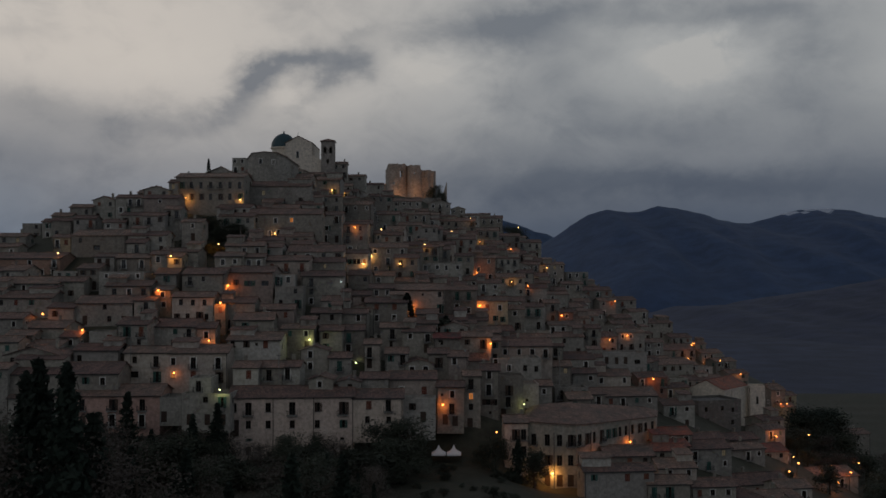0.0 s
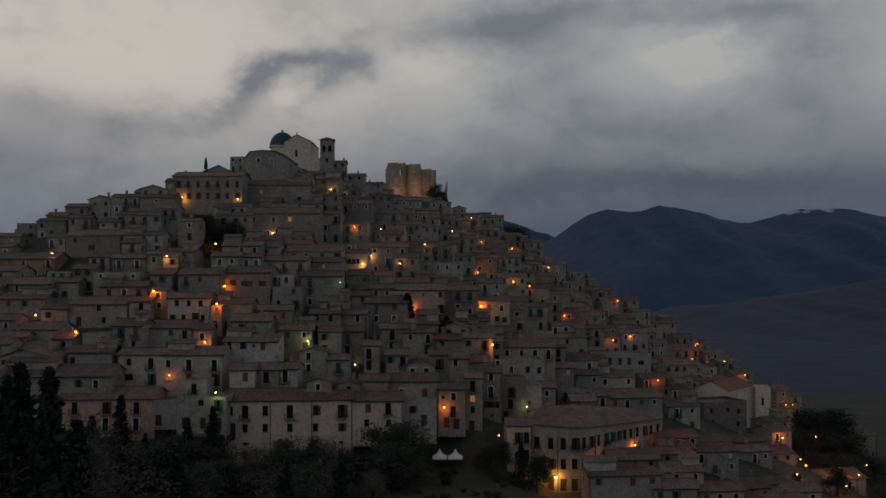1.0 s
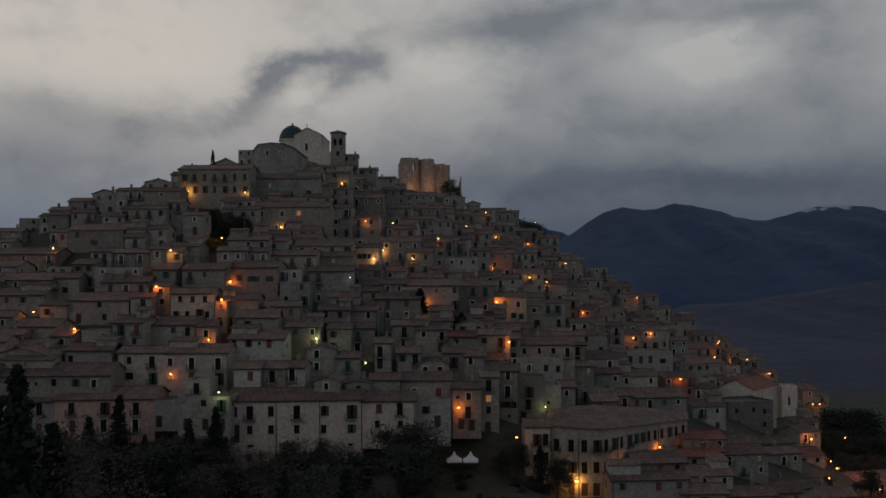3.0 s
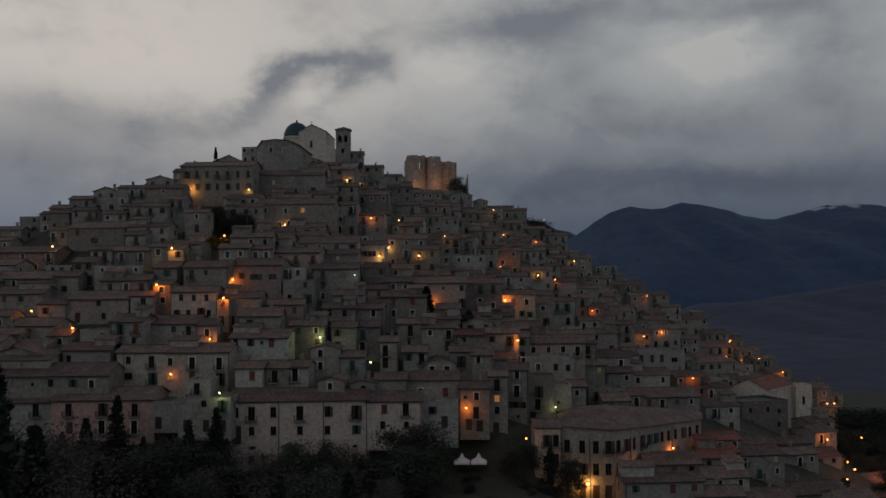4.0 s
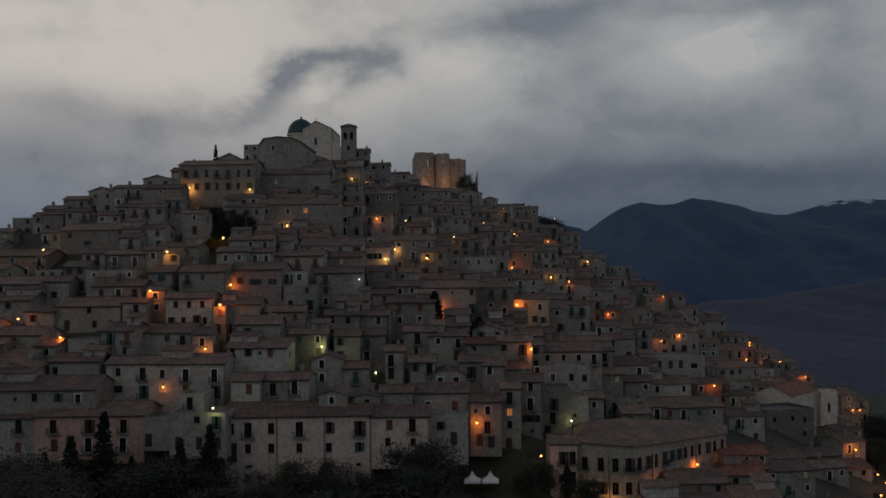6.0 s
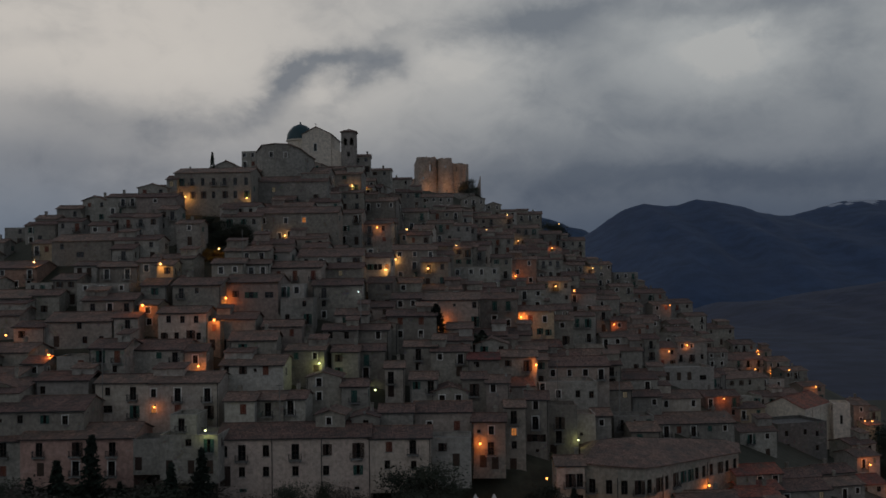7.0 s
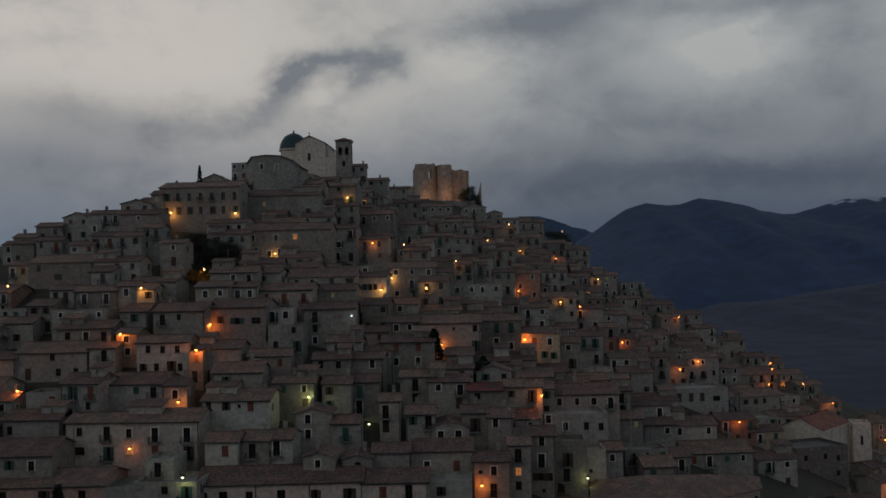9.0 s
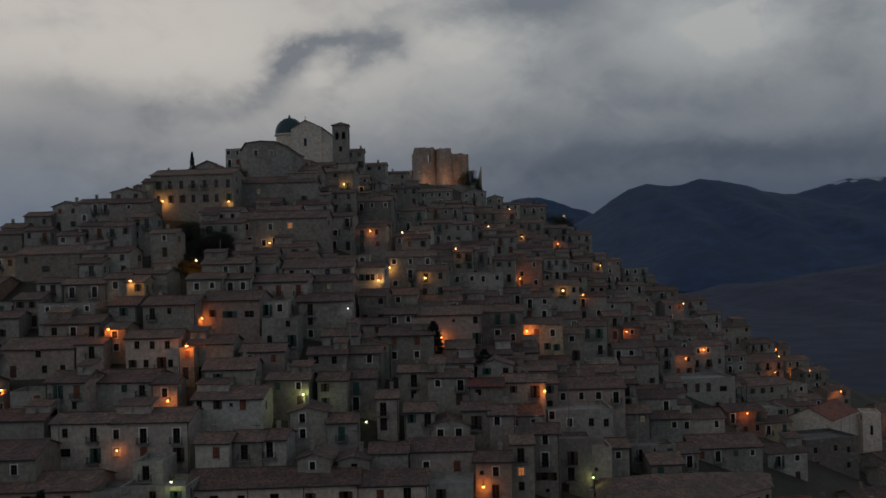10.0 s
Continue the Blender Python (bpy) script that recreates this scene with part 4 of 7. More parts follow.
        box(bm, x, -0.05 * (k % 3), -2, x + 0.4, 1.6, 2.4 + 7.4 * (k / 8) ** 1.7 if k < 8 else 9.7)
    part("wall", bm, STONE, stump)
    # terrace wall below
    base = empty("retaining_wall", site @ pose(-27, 404, 74), "grey stone terrace wall below the castle", "wall")
    bm = bmesh.new()
    box(bm, 0, 0, -6, 24, 1.2, 8.6)
    part("wall", bm, GREY_STONE, base)
    for x in (-20.5, -13.5, -9.0):
        flood = empty("floodlight", site @ pose(x, 403.2, 83.4), "warm floodlight aimed up at the castle", "floodlight", "castle floodlights")
        bm = bmesh.new()
        box(bm, -0.25, 0, 0, 0.25, 0.3, 0.4)
        part("housing", bm, IRON, flood)
        light = new("flood_light", bpy.data.lights.new("flood_light", "SPOT"))
        light.data.energy, light.data.color, light.data.spot_size, light.data.spot_blend = 430, (1.0, 0.42, 0.13), radians(120), 0.8
        light.data.shadow_soft_size = 0.2
        light.matrix_world = look(site @ Vector((x, 403.0, 84.2)), site @ Vector((x - 0.5, 410, 88)))


def round_apse():
    ob = empty("apse_building", pose(-69.4, 328, 79.2), "low polygonal grey church building with a shallow roof", "building")
    bm = bmesh.new()
    pts = [(0, 3.2), (2.2, 0.4), (6.5, -0.8), (10.5, 0.0), (13.5, 1.4), (15.8, 3.4), (15.8, 14), (0, 14)]
    tops = [7.6, 9.3, 9.6, 9.4, 8.2, 6.4, 6.4, 7.6]
    for i in range(len(pts)):
        k = (i + 1) % len(pts)
        face(bm, ((*pts[i], -4), (*pts[k], -4), (*pts[k], tops[k]), (*pts[i], tops[i])))
    part("wall", bm, PLASTER["g"], ob)
    bm = bmesh.new()
    for i in range(len(pts)):
        k = (i + 1) % len(pts)
        c = Vector((7.0, 7.5, 9.8))
        e = [Vector((*pts[j], tops[j])) for j in (i, k)]
        e = [v + (v - c) * 0.05 for v in e]
        face(bm, (e[0], e[1], c))
        face(bm, (e[1], e[0], e[0] - Vector((0, 0, 0.2)), e[1] - Vector((0, 0, 0.2))))
    part("roof", bm, TILE, ob)
    for x, z in ((5.2, 5.4), (9.4, 5.2)):
        w = child("window", window_mesh(1.0, 1.6, "t"), ob, (x, -0.75 if x < 8 else -0.35, z), 0)
        child("pane", pane_mesh(1.0, 1.6, "n"), w)


church()
bell_tower()
castle()
round_apse()
row = [(1.9 + 3.05 * k, 5.2, 1.0, 2.1, "nB" if k in (1, 3, 4) else "n") for k in range(7)]
row += [(1.9 + 3.05 * k, 1.6, 1.0, 2.0, "n") for k in range(7)]
house(-86.9, 306, 69.2, 21.6, 8.8, 13, 0, "s", "b", 901, base=6, openings=row, name="palazzo", label="long beige palace lit by wall lamps below the church", slope=14)
house(-82.0, 318, 76.4, 13, 3.4, 10, 0, "g", "g", 902, base=4, label="grey gabled building behind the lit palace", slope=22)

# long cream building at the foot of the town
row = [(1.1, 4.3 + 3.2, 1.0, 1.9, "n"), (4.0, 6.9, 1.3, 2.6, "nB"), (8.0, 7.5, 1.1, 1.9, "n"), (12.9, 6.9, 1.3, 2.6, "nB"), (18.0, 7.5, 1.0, 1.9, "n"), (23.1, 6.9, 1.3, 2.6, "nB")]
row += [(x, 4.2, 1.05, 1.6, "n") for x in (4.0, 8.0, 12.9, 18.0, 23.1)] + [(1.2, 2.6, 1.8, 3.4, "d")]
row += [(x, 1.7, 0.8, 0.5, "n") for x in (4.0, 23.1)] + [(x, -1.2, 1.1, 1.7, "d") for x in (4.0, 23.1)]
long_building = house(-45.6, 199, 11.6, 25.4, 10.5, 10, 4, "s", "C", 903, base=6, openings=row, label="long cream plastered building with balconies at the hill's foot", slope=19)

for k, px in enumerate((8.95, 17.2, 25.2)):
    bm = bmesh.new()
    box(bm, px, -0.14, -3.0, px + 0.11, -0.03, 10.4)
    part("downpipe", bm, IRON, long_building)

# parish church at the edge of the town
nave = house(76.9, 315.4, -4.5, 11.5, 15.2, 18, -40, "g", "W", 905, base=5, openings=[(5.75, 10.0, 1.0, 1.6, "n"), (2.0, 5.5, 0.9, 1.6, "n"), (9.5, 5.5, 0.9, 1.6, "n")], name="parish_church", label="broad cream gabled church at the town's edge", slope=25)
for py in (0.1, 5.8, 11.6, 17.3):
    bm = bmesh.new()
    box(bm, 11.5, py, -5, 11.7, py + 0.6, 15.0)
    part("pilaster", bm, PALE, nave)
bm = bmesh.new()
box(bm, 11.5, 0, 14.5, 11.95, 18, 15.0)
part("cornice", bm, PALE, nave)
house(97.6, 319.5, -6.0, 4.6, 16.4, 8, -12, "f", "W", 906, base=6, openings=[(2.2, 10.8, 0.7, 2.4, "n")], name="church_tower", label="slim cream church tower with a narrow window")


def curved_palace():
    """Three storeys behind a facade that bends round the street corner, under one broad hipped roof."""
    ox, oy, oz, low = 26.4, 206.0, 1.5, 12.3
    ob = empty("curved_palace", pose(ox, oy, oz), "long three-storey beige palace bending round the street corner", "house", "houses of the hill town")
    plan = [(16.0, 208.2, 15.90), (21.5, 206.1, 15.70), (26.2, 206.2, 15.40), (29.7, 208.9, 15.20), (33.3, 213.2, 14.90), (39.8, 219.7, 14.50), (47.2, 226.4, 14.10)]
    pts, tops = [Vector((x - ox, y - oy)) for x, y, z in plan], [z - oz for x, y, z in plan]
    rng = random.Random(77)
    bm = bmesh.new()
    todo = []
    for i, (p, q) in enumerate(zip(pts, pts[1:])):
        run = q - p
        n, u = run.length, run.normalized()
        inward = Vector((-u.y, u.x))
        put = lambda a, b, c, p=p, u=u, v=inward: (p.x + u.x * a + v.x * b, p.y + u.y * a + v.y * b, c)
        cols, holes = max(1, round(n / 2.5)), []
        for c in range(cols):
            x = n * (c + 0.5) / cols
            if i < 4:
                rows = ((9.5, 1.15, 2.4, "nB" if c % 2 == i % 2 else "n"), (5.4, 1.15, 2.2, "n" if (c + i) % 3 else "nB"), (1.0, 1.3, 2.5, "d"))
            else:
                rows = ((9.7, 1.1, 2.1, "n"),)
            for z, w, h, kind in rows:
                holes.append((x - w / 2, z, x + w / 2, z + h))
                todo.append((x, z, w, h, kind, math.degrees(math.atan2(u.y, u.x)), put))
        pierced(bm, n, -2.5, low, holes, put)
        face(bm, (put(0, 0, low), put(n, 0, low), put(n, 0, tops[i + 1]), put(0, 0, tops[i])))
    back = [Vector((49.5 - ox, 236.0 - oy)), Vector((17.5 - ox, 227.0 - oy))]
    behind = (tops[-1], tops[0])
    for p, q, e, g in ((pts[-1], back[0], tops[-1], tops[-1]), (back[0], back[1], tops[-1], tops[0]), (back[1], pts[0], tops[0], tops[0])):
        face(bm, ((*p, -2.5), (*q, -2.5), (*q, g), (*p, e)))
    part("wall", bm, PLASTER["b"], ob)
    # roof: eaves to ridge in strips, with a thick edge
    ridge = [Vector((x - ox, y - oy, z - oz)) for x, y, z in ((20.0, 218.5, 18.1), (23.0, 219.0, 18.3), (26.4, 220.0, 18.2), (29.0, 221.5, 17.9), (31.5, 224.0, 17.4), (37.0, 227.5, 16.6), (45.5, 231.5, 15.7))]
    centre = Vector((31.0 - ox, 220.0 - oy))
    edge = [Vector((*(p + (p - centre).normalized() * 0.5), z + 0.02)) for p, z in zip(pts, tops)]
    rear = [Vector((*(p + (p - centre).normalized() * 0.5), z + 0.02)) for p, z in zip(back, behind)]
    bm = bmesh.new()
    lip = Vector((0, 0, 0.18))
    rows = 8
    for i in range(len(pts) - 1):
        for j in range(rows):
            quad = []
            for k, t in ((i, j), (i + 1, j), (i + 1, j + 1), (i, j + 1)):
                v = edge[k].lerp(ridge[k], t / rows) + lip
                quad.append(v + Vector((0, 0, 0.12 * noise.noise(v * 0.5))))
            face(bm, quad)
        face(bm, (edge[i], edge[i + 1], edge[i + 1] + lip, edge[i] + lip))
        face(bm, (edge[i + 1], edge[i], ridge[i] - lip, ridge[i + 1] - lip))
    face(bm, (edge[-1] + lip, rear[0] + lip, ridge[-1] + lip))
    face(bm, (rear[1] + lip, edge[0] + lip, ridge[0] + lip))
    for i in range(len(pts) - 1):
        a, b = rear[1].lerp(rear[0], i / 6), rear[1].lerp(rear[0], (i + 1) / 6)
        face(bm, (b + lip, a + lip, ridge[i] + lip, ridge[i + 1] + lip))
    bmesh.ops.remove_doubles(bm, verts=bm.verts, dist=0.001)
    part("roof", bm, TILE, ob)
    for k in (1, 3, 5):
        bm = bmesh.new()
        bmesh.ops.create_cone(bm, cap_ends=True, segments=8, radius1=0.07, radius2=0.07, depth=low, matrix=Matrix.Translation((pts[k].x, pts[k].y - 0.15, low / 2)))
        part("downpipe", bm, IRON, ob)
    for x, z, w, h, kind, turn, put in todo:
        opening(ob, x, z, w, h, kind[0], turn, rng, lambda a, put=put: put(a, 0, 0)[:2])
        if "B" in kind:
            slab, rail = balcony_meshes(round(w + 0.9, 1))
            b = child("balcony", slab, ob, (*put(x, 0, 0)[:2], z - 0.02), turn)
            child("railing", rail, b)


curved_palace()


def tent(x, y, z):
    ob = empty("gazebo_tent", pose(x, y, z), "white canvas gazebo tent with a pointed top", "tent", "pair of white tents")
    s = 1.5
    bm = bmesh.new()
    ring_pts = [(-s, -s), (s, -s), (s, s), (-s, s)]
    for i in range(4):
        a, b = ring_pts[i], ring_pts[(i + 1) % 4]
        prev = None
        for q, zz in ((1.0, 2.2), (0.62, 2.55), (0.3, 3.0), (0.02, 3.9)):
            cur = ((a[0] * q, a[1] * q, zz), (b[0] * q, b[1] * q, zz))
            if prev:
                face(bm, (prev[0], prev[1], cur[1], cur[0]))
            prev = cur
        face(bm, ((*a, 1.9), (*b, 1.9), (*b, 2.2), (*a, 2.2)))
    part("canopy", bm, CANVAS, ob)
    for px, py in ring_pts:
        bm = bmesh.new()
        box(bm, px - 0.03, py - 0.03, -1.5, px + 0.03, py + 0.03, 2.2)
        part("pole", bm, IRON, ob)


tent(-2.8, 206, 7.4)
tent(0.4, 206, 7.4)


def utility_pole(x, y, z, top):
    ob = empty("utility_pole", pose(x, y, z), "thin grey utility pole beside a house", "pole", "utility poles")
    bm = bmesh.new()
    bmesh.ops.create_cone(bm, cap_ends=True, segments=8, radius1=0.11, radius2=0.07, depth=top - z, matrix=Matrix.Translation((0, 0, (top - z) / 2)))
    part("pole", bm, CONCRETE, ob)
    bm = bmesh.new()
    box(bm, -0.5, -0.05, top - z - 0.5, 0.5, 0.05, top - z - 0.42)
    part("crossarm", bm, IRON, ob)


def satellite_dish(x, y, z):
    ob = empty("satellite_dish", pose(x, y, z, 0, 0, -20) @ Matrix.Scale(0.62, 4), "small pale satellite dish on a house wall", "satellite dish", "satellite dishes")
    bm = bmesh.new()
    seg, rows = 14, []
    for r in (0.05, 0.2, 0.34, 0.45):
        rows.append([bm.verts.new((r * math.cos(2 * math.pi * i / seg), -0.25 + 0.5 * r * r - 0.1 + 0.15 * r * math.sin(2 * math.pi * i / seg), r * math.sin(2 * math.pi * i / seg))) for i in range(seg)])
    bm.faces.new(rows[0])
    for p, q in zip(rows, rows[1:]):
        for i in range(seg):
            bm.faces.new((p[i], p[(i + 1) % seg], q[(i + 1) % seg], q[i]))
    part("reflector", bm, CONCRETE, ob)
    bm = bmesh.new()
    box(bm, -0.03, -0.32, -0.05, 0.03, 0.4, 0.01)
    part("arm", bm, IRON, ob)



# ---- the houses of the town ----
house(-134.8, 304.9, 58.4, 5.8, 5.0, 6.5, 1, 'f', 'g', 1, base=1.2)
house(-125.3, 297.2, 58.1, 3.6, 5.4, 6.5, 2, 's', 'g', 2, base=1.2)
house(-122.5, 297.3, 62.2, 5.9, 3.1, 6.5, 2, 's', 'g', 3, base=3.9)
house(-120.1, 291.5, 58.6, 5.9, 4.9, 6.5, 4, 's', 'b', 4, base=1.8)
house(-118.9, 302.5, 64.5, 6.8, 3.8, 6.5, 2, 's', 'g', 5, base=3.7)
house(-112.4, 288.7, 61.1, 6.3, 2.9, 6.5, 3, 's', 'w', 6, base=3.9)
house(-112.8, 305.5, 64.1, 7.0, 6.6, 6.5, -4, 'g', 'g', 7, base=1.2)
house(-103.7, 299.8, 65.8, 8.7, 5.3, 7.0, -0, 's', 'g', 8, base=3.4)
house(-95.3, 300.7, 70.8, 7.8, 2.8, 6.5, 4, 'g', 'g', 9, base=7.3)
house(-92.6, 292.2, 68.6, 10.4, 1.7, 8.3, 1, 's', 'p', 10, base=8.1)
house(-100.5, 280.0, 60.4, 6.2, 2.0, 6.5, 3, 's', 'w', 11, base=5.1)
house(-96.4, 282.8, 60.6, 6.4, 4.0, 6.5, -3, 's', 'g', 12, base=4.0)
house(-88.8, 279.1, 59.2, 6.4, 5.0, 6.5, -0, 's', 'w', 13, base=3.9)
house(-83.5, 282.5, 57.5, 4.8, 8.8, 6.5, -2, 's', 'g', 14, base=1.2)
house(-75.8, 272.9, 56.8, 5.9, 5.3, 6.5, 0, 's', 'g', 15, base=5.0)
house(-88.6, 304.5, 69.7, 2.9, 6.5, 6.5, 1, 's', 'g', 16, base=4.6)
house(-78.9, 350.2, 83.7, 4.8, 5.6, 6.5, -4, 'f', 'g', 17, base=4.2)
house(-65.9, 337.3, 80.6, 10.8, 3.9, 8.6, -2, 's', 'g', 18, base=9.6)
house(-62.5, 333.5, 76.6, 14.5, 3.9, 11.0, -2, 's', 'g', 19, base=9.3)
house(-67.1, 315.3, 68.1, 21.4, 7.9, 11.0, 3, 's', 'g', 20, base=6.7, openings=[(6.1, 4.9, 1.0, 1.5, 'l'), (6.0, 2.1, 1.0, 1.5, 'l'), (12.6, 1.7, 1.1, 2.2, 'SB'), (18.0, 2.8, 0.95, 1.45, 'n')])
house(-60.7, 291.3, 55.9, 21.8, 9.5, 11.0, 2, 's', 'b', 21, base=4.0, openings=[(2.2, 6.9, 0.95, 1.5, 't'), (8.0, 6.8, 0.95, 1.5, 't'), (12.8, 7.0, 1.0, 1.4, 'L'), (3.0, 2.7, 1.15, 2.4, 'tB'), (6.3, 2.9, 0.95, 1.5, 't'), (9.0, 2.4, 1.15, 2.4, 'tB'), (11.2, -0.1, 1.2, 2.2, 'd')])
house(-51.0, 349.8, 75.4, 11.2, 5.9, 9.0, -3, 's', 'g', 22, base=7.6)
house(-44.4, 330.2, 68.2, 7.3, 5.5, 6.5, 2, 's', 'b', 23, base=6.0)
house(-38.6, 339.0, 64.7, 10.8, 6.8, 8.6, -3, 's', 'b', 24, base=4.8)
house(-49.6, 309.9, 66.8, 8.4, 2.7, 6.7, 1, 's', 'g', 25, base=8.5)
house(-41.3, 308.2, 57.3, 6.8, 8.8, 6.5, -3, 's', 'g', 26, base=1.9)
house(-34.7, 309.9, 56.7, 8.1, 6.4, 6.5, -4, 's', 'g', 27, base=3.9)
house(-46.5, 383.9, 85.1, 5.5, 5.9, 6.5, 3, 's', 'g', 28, base=10.4)
house(-42.9, 400.2, 81.4, 7.5, 6.2, 6.5, -2, 's', 'g', 29, base=6.2)
house(-37.8, 425.2, 80.0, 8.0, 6.4, 6.5, -2, 's', 'g', 30, base=2.7)
house(-32.7, 393.0, 72.8, 9.4, 5.9, 7.5, 4, 's', 'g', 31, base=5.2)
house(-25.2, 423.5, 71.1, 12.5, 7.9, 10.0, 3, 's', 'g', 32, base=2.7)
house(-19.0, 389.1, 64.1, 10.3, 7.0, 8.3, -2, 's', 'b', 33, base=4.5)
house(-9.9, 450.3, 74.4, 9.9, 5.6, 7.9, 4, 'g', 'g', 34, base=7.0)
house(0.2, 459.8, 72.8, 6.7, 5.2, 6.5, 0, 'g', 'b', 35, base=7.0)
house(6.8, 459.9, 69.3, 6.9, 5.7, 6.5, 1, 's', 'w', 36, base=6.8)
house(14.3, 478.5, 67.5, 11.3, 7.2, 9.0, -1, 's', 'b', 37, base=7.3)
house(-11.1, 365.5, 58.0, 6.2, 6.9, 6.5, 4, 's', 'w', 38, base=4.9)
house(-5.5, 417.9, 62.2, 16.2, 7.8, 11.0, 2, 's', 'b', 39, base=6.6)
house(11.0, 428.5, 59.5, 10.3, 6.9, 8.2, 4, 's', 'g', 40, base=6.9)
house(-18.9, 351.0, 58.2, 8.3, 6.8, 6.6, 3, 's', 'g', 41, base=4.7)
house(-29.2, 353.5, 62.7, 10.3, 6.3, 8.2, -2, 's', 'b', 42, base=4.6)
house(-1.5, 370.5, 55.2, 10.7, 5.3, 8.6, -1, 's', 'g', 43, base=8.1)
house(21.8, 439.5, 59.1, 9.3, 5.2, 7.5, -0, 's', 'g', 44, base=9.3)
house(31.3, 448.8, 54.0, 10.5, 7.7, 8.4, 2, 's', 'g', 45, base=7.6)
house(-22.5, 313.8, 56.0, 6.5, 3.9, 6.5, -3, 's', 'g', 46, base=6.8)
house(-125.2, 261.5, 46.6, 20.1, 5.1, 11.0, -2, 's', 'r', 47, base=2.4)
house(-112.7, 274.4, 54.0, 5.0, 3.8, 6.5, 1, 's', 'o', 48, base=2.3)
house(-106.2, 271.2, 53.2, 15.6, 5.0, 11.0, -4, 's', 'b', 49, base=2.0, openings=[(2.6, 3.0, 0.95, 1.45, 'n'), (7.3, 1.0, 1.9, 1.3, 'n')])
house(-88.2, 265.0, 53.2, 10.4, 4.8, 8.3, 1, 's', 'g', 50, base=3.9)
house(-87.6, 261.2, 52.9, 5.2, 2.9, 6.5, -1, 's', 'g', 51, base=5.0)
house(-93.8, 255.1, 48.7, 5.6, 3.3, 6.5, -2, 's', 'w', 52, base=3.5, openings=[(1.3, 0.6, 1.2, 2.2, 'd'), (3.5, 0.6, 1.2, 2.2, 'd')])
house(-87.1, 252.3, 48.4, 8.7, 3.2, 7.0, 3, 's', 'b', 53, base=4.5)
house(-78.6, 253.4, 49.3, 4.4, 3.2, 6.5, -0, 's', 'g', 54, base=5.1)
house(-73.6, 251.7, 49.0, 3.7, 2.8, 6.5, -1, 's', 'o', 55, base=5.9)
house(-102.5, 249.8, 46.2, 7.9, 2.0, 6.5, -0, 'f', 'g', 56, base=3.9)
house(-98.3, 243.5, 40.4, 6.1, 5.2, 6.5, 2, 's', 'b', 57, base=1.2, openings=[(2.6, 1.6, 0.95, 1.45, 'n')])
house(-89.3, 246.0, 46.1, 11.8, 1.9, 9.4, -4, 'f', 'g', 58, base=4.9)
house(-84.9, 238.3, 40.7, 10.9, 3.8, 8.7, 4, 's', 'b', 59, base=3.2)
house(-115.3, 243.4, 42.6, 17.2, 2.5, 11.0, -4, 's', 'g', 60, base=4.7)
house(-110.7, 235.0, 39.3, 13.7, 2.4, 11.0, 2, 's', 'g', 61, base=4.8)
house(-89.2, 230.7, 35.1, 13.2, 5.4, 10.5, 3, 's', 'g', 62, base=1.2, openings=[(1.8, 4.0, 0.95, 1.45, 'n'), (6.7, 3.9, 0.95, 1.45, 'n'), (7.8, 1.0, 0.95, 1.45, 'n'), (11.1, 1.0, 0.95, 1.45, 'n'), (2.1, 0.3, 1.2, 2.2, 'd')])
house(-95.8, 230.6, 35.2, 6.6, 4.3, 6.5, -4, 's', 'g', 63, base=1.4)
house(-75.6, 231.5, 38.4, 4.9, 2.7, 6.5, 2, 's', 'g', 64, base=4.1)
house(-72.1, 236.2, 38.8, 4.0, 4.7, 6.5, -1, 's', 'o', 65, base=2.6)
house(-66.8, 232.4, 35.9, 9.8, 6.0, 7.9, 1, 's', 'c', 66, base=2.4, openings=[(2.1, 4.1, 0.95, 1.45, 'n'), (4.9, 4.0, 0.95, 1.45, 'n'), (7.7, 4.0, 0.95, 1.45, 'n'), (1.0, 0.7, 0.95, 1.45, 'n'), (3.7, 0.7, 0.95, 1.45, 'n'), (6.3, 0.2, 1.15, 2.3, 'nB'), (8.2, 0.6, 0.95, 1.45, 'n')])
house(-56.3, 230.7, 34.4, 2.7, 5.7, 6.5, -4, 'f', 'o', 67, base=1.9)
house(-67.4, 243.5, 43.8, 10.6, 3.6, 8.5, -4, 's', 'b', 68, base=5.5)
house(-70.9, 220.4, 30.5, 13.1, 5.0, 10.5, -3, 's', 'g', 69, base=2.1)
house(-57.6, 219.3, 30.7, 4.3, 4.5, 6.5, 4, 's', 'b', 70, base=3.2)
house(-87.1, 216.2, 27.6, 4.2, 5.8, 6.5, -2, 's', 'g', 71, base=1.2)
house(-81.3, 217.9, 30.8, 6.1, 3.7, 6.5, 2, 'f', 'g', 72, base=2.6)
house(-60.5, 260.0, 52.0, 10.3, 2.9, 8.2, 3, 's', 'b', 73, base=8.2)
house(-54.7, 254.7, 47.7, 5.7, 4.1, 6.5, 4, 's', 'g', 74, base=6.2)
house(-61.6, 253.0, 47.6, 7.3, 4.4, 6.5, -1, 's', 'b', 75, base=5.8)
house(-49.6, 257.5, 46.6, 11.9, 4.3, 9.5, -1, 's', 'p', 76, base=6.4)
house(-38.8, 263.2, 44.3, 9.7, 6.3, 7.7, 0, 's', 'b', 77, base=4.4)
house(-45.1, 268.6, 50.8, 15.3, 2.7, 11.0, 2, 's', 'g', 78, base=8.9)
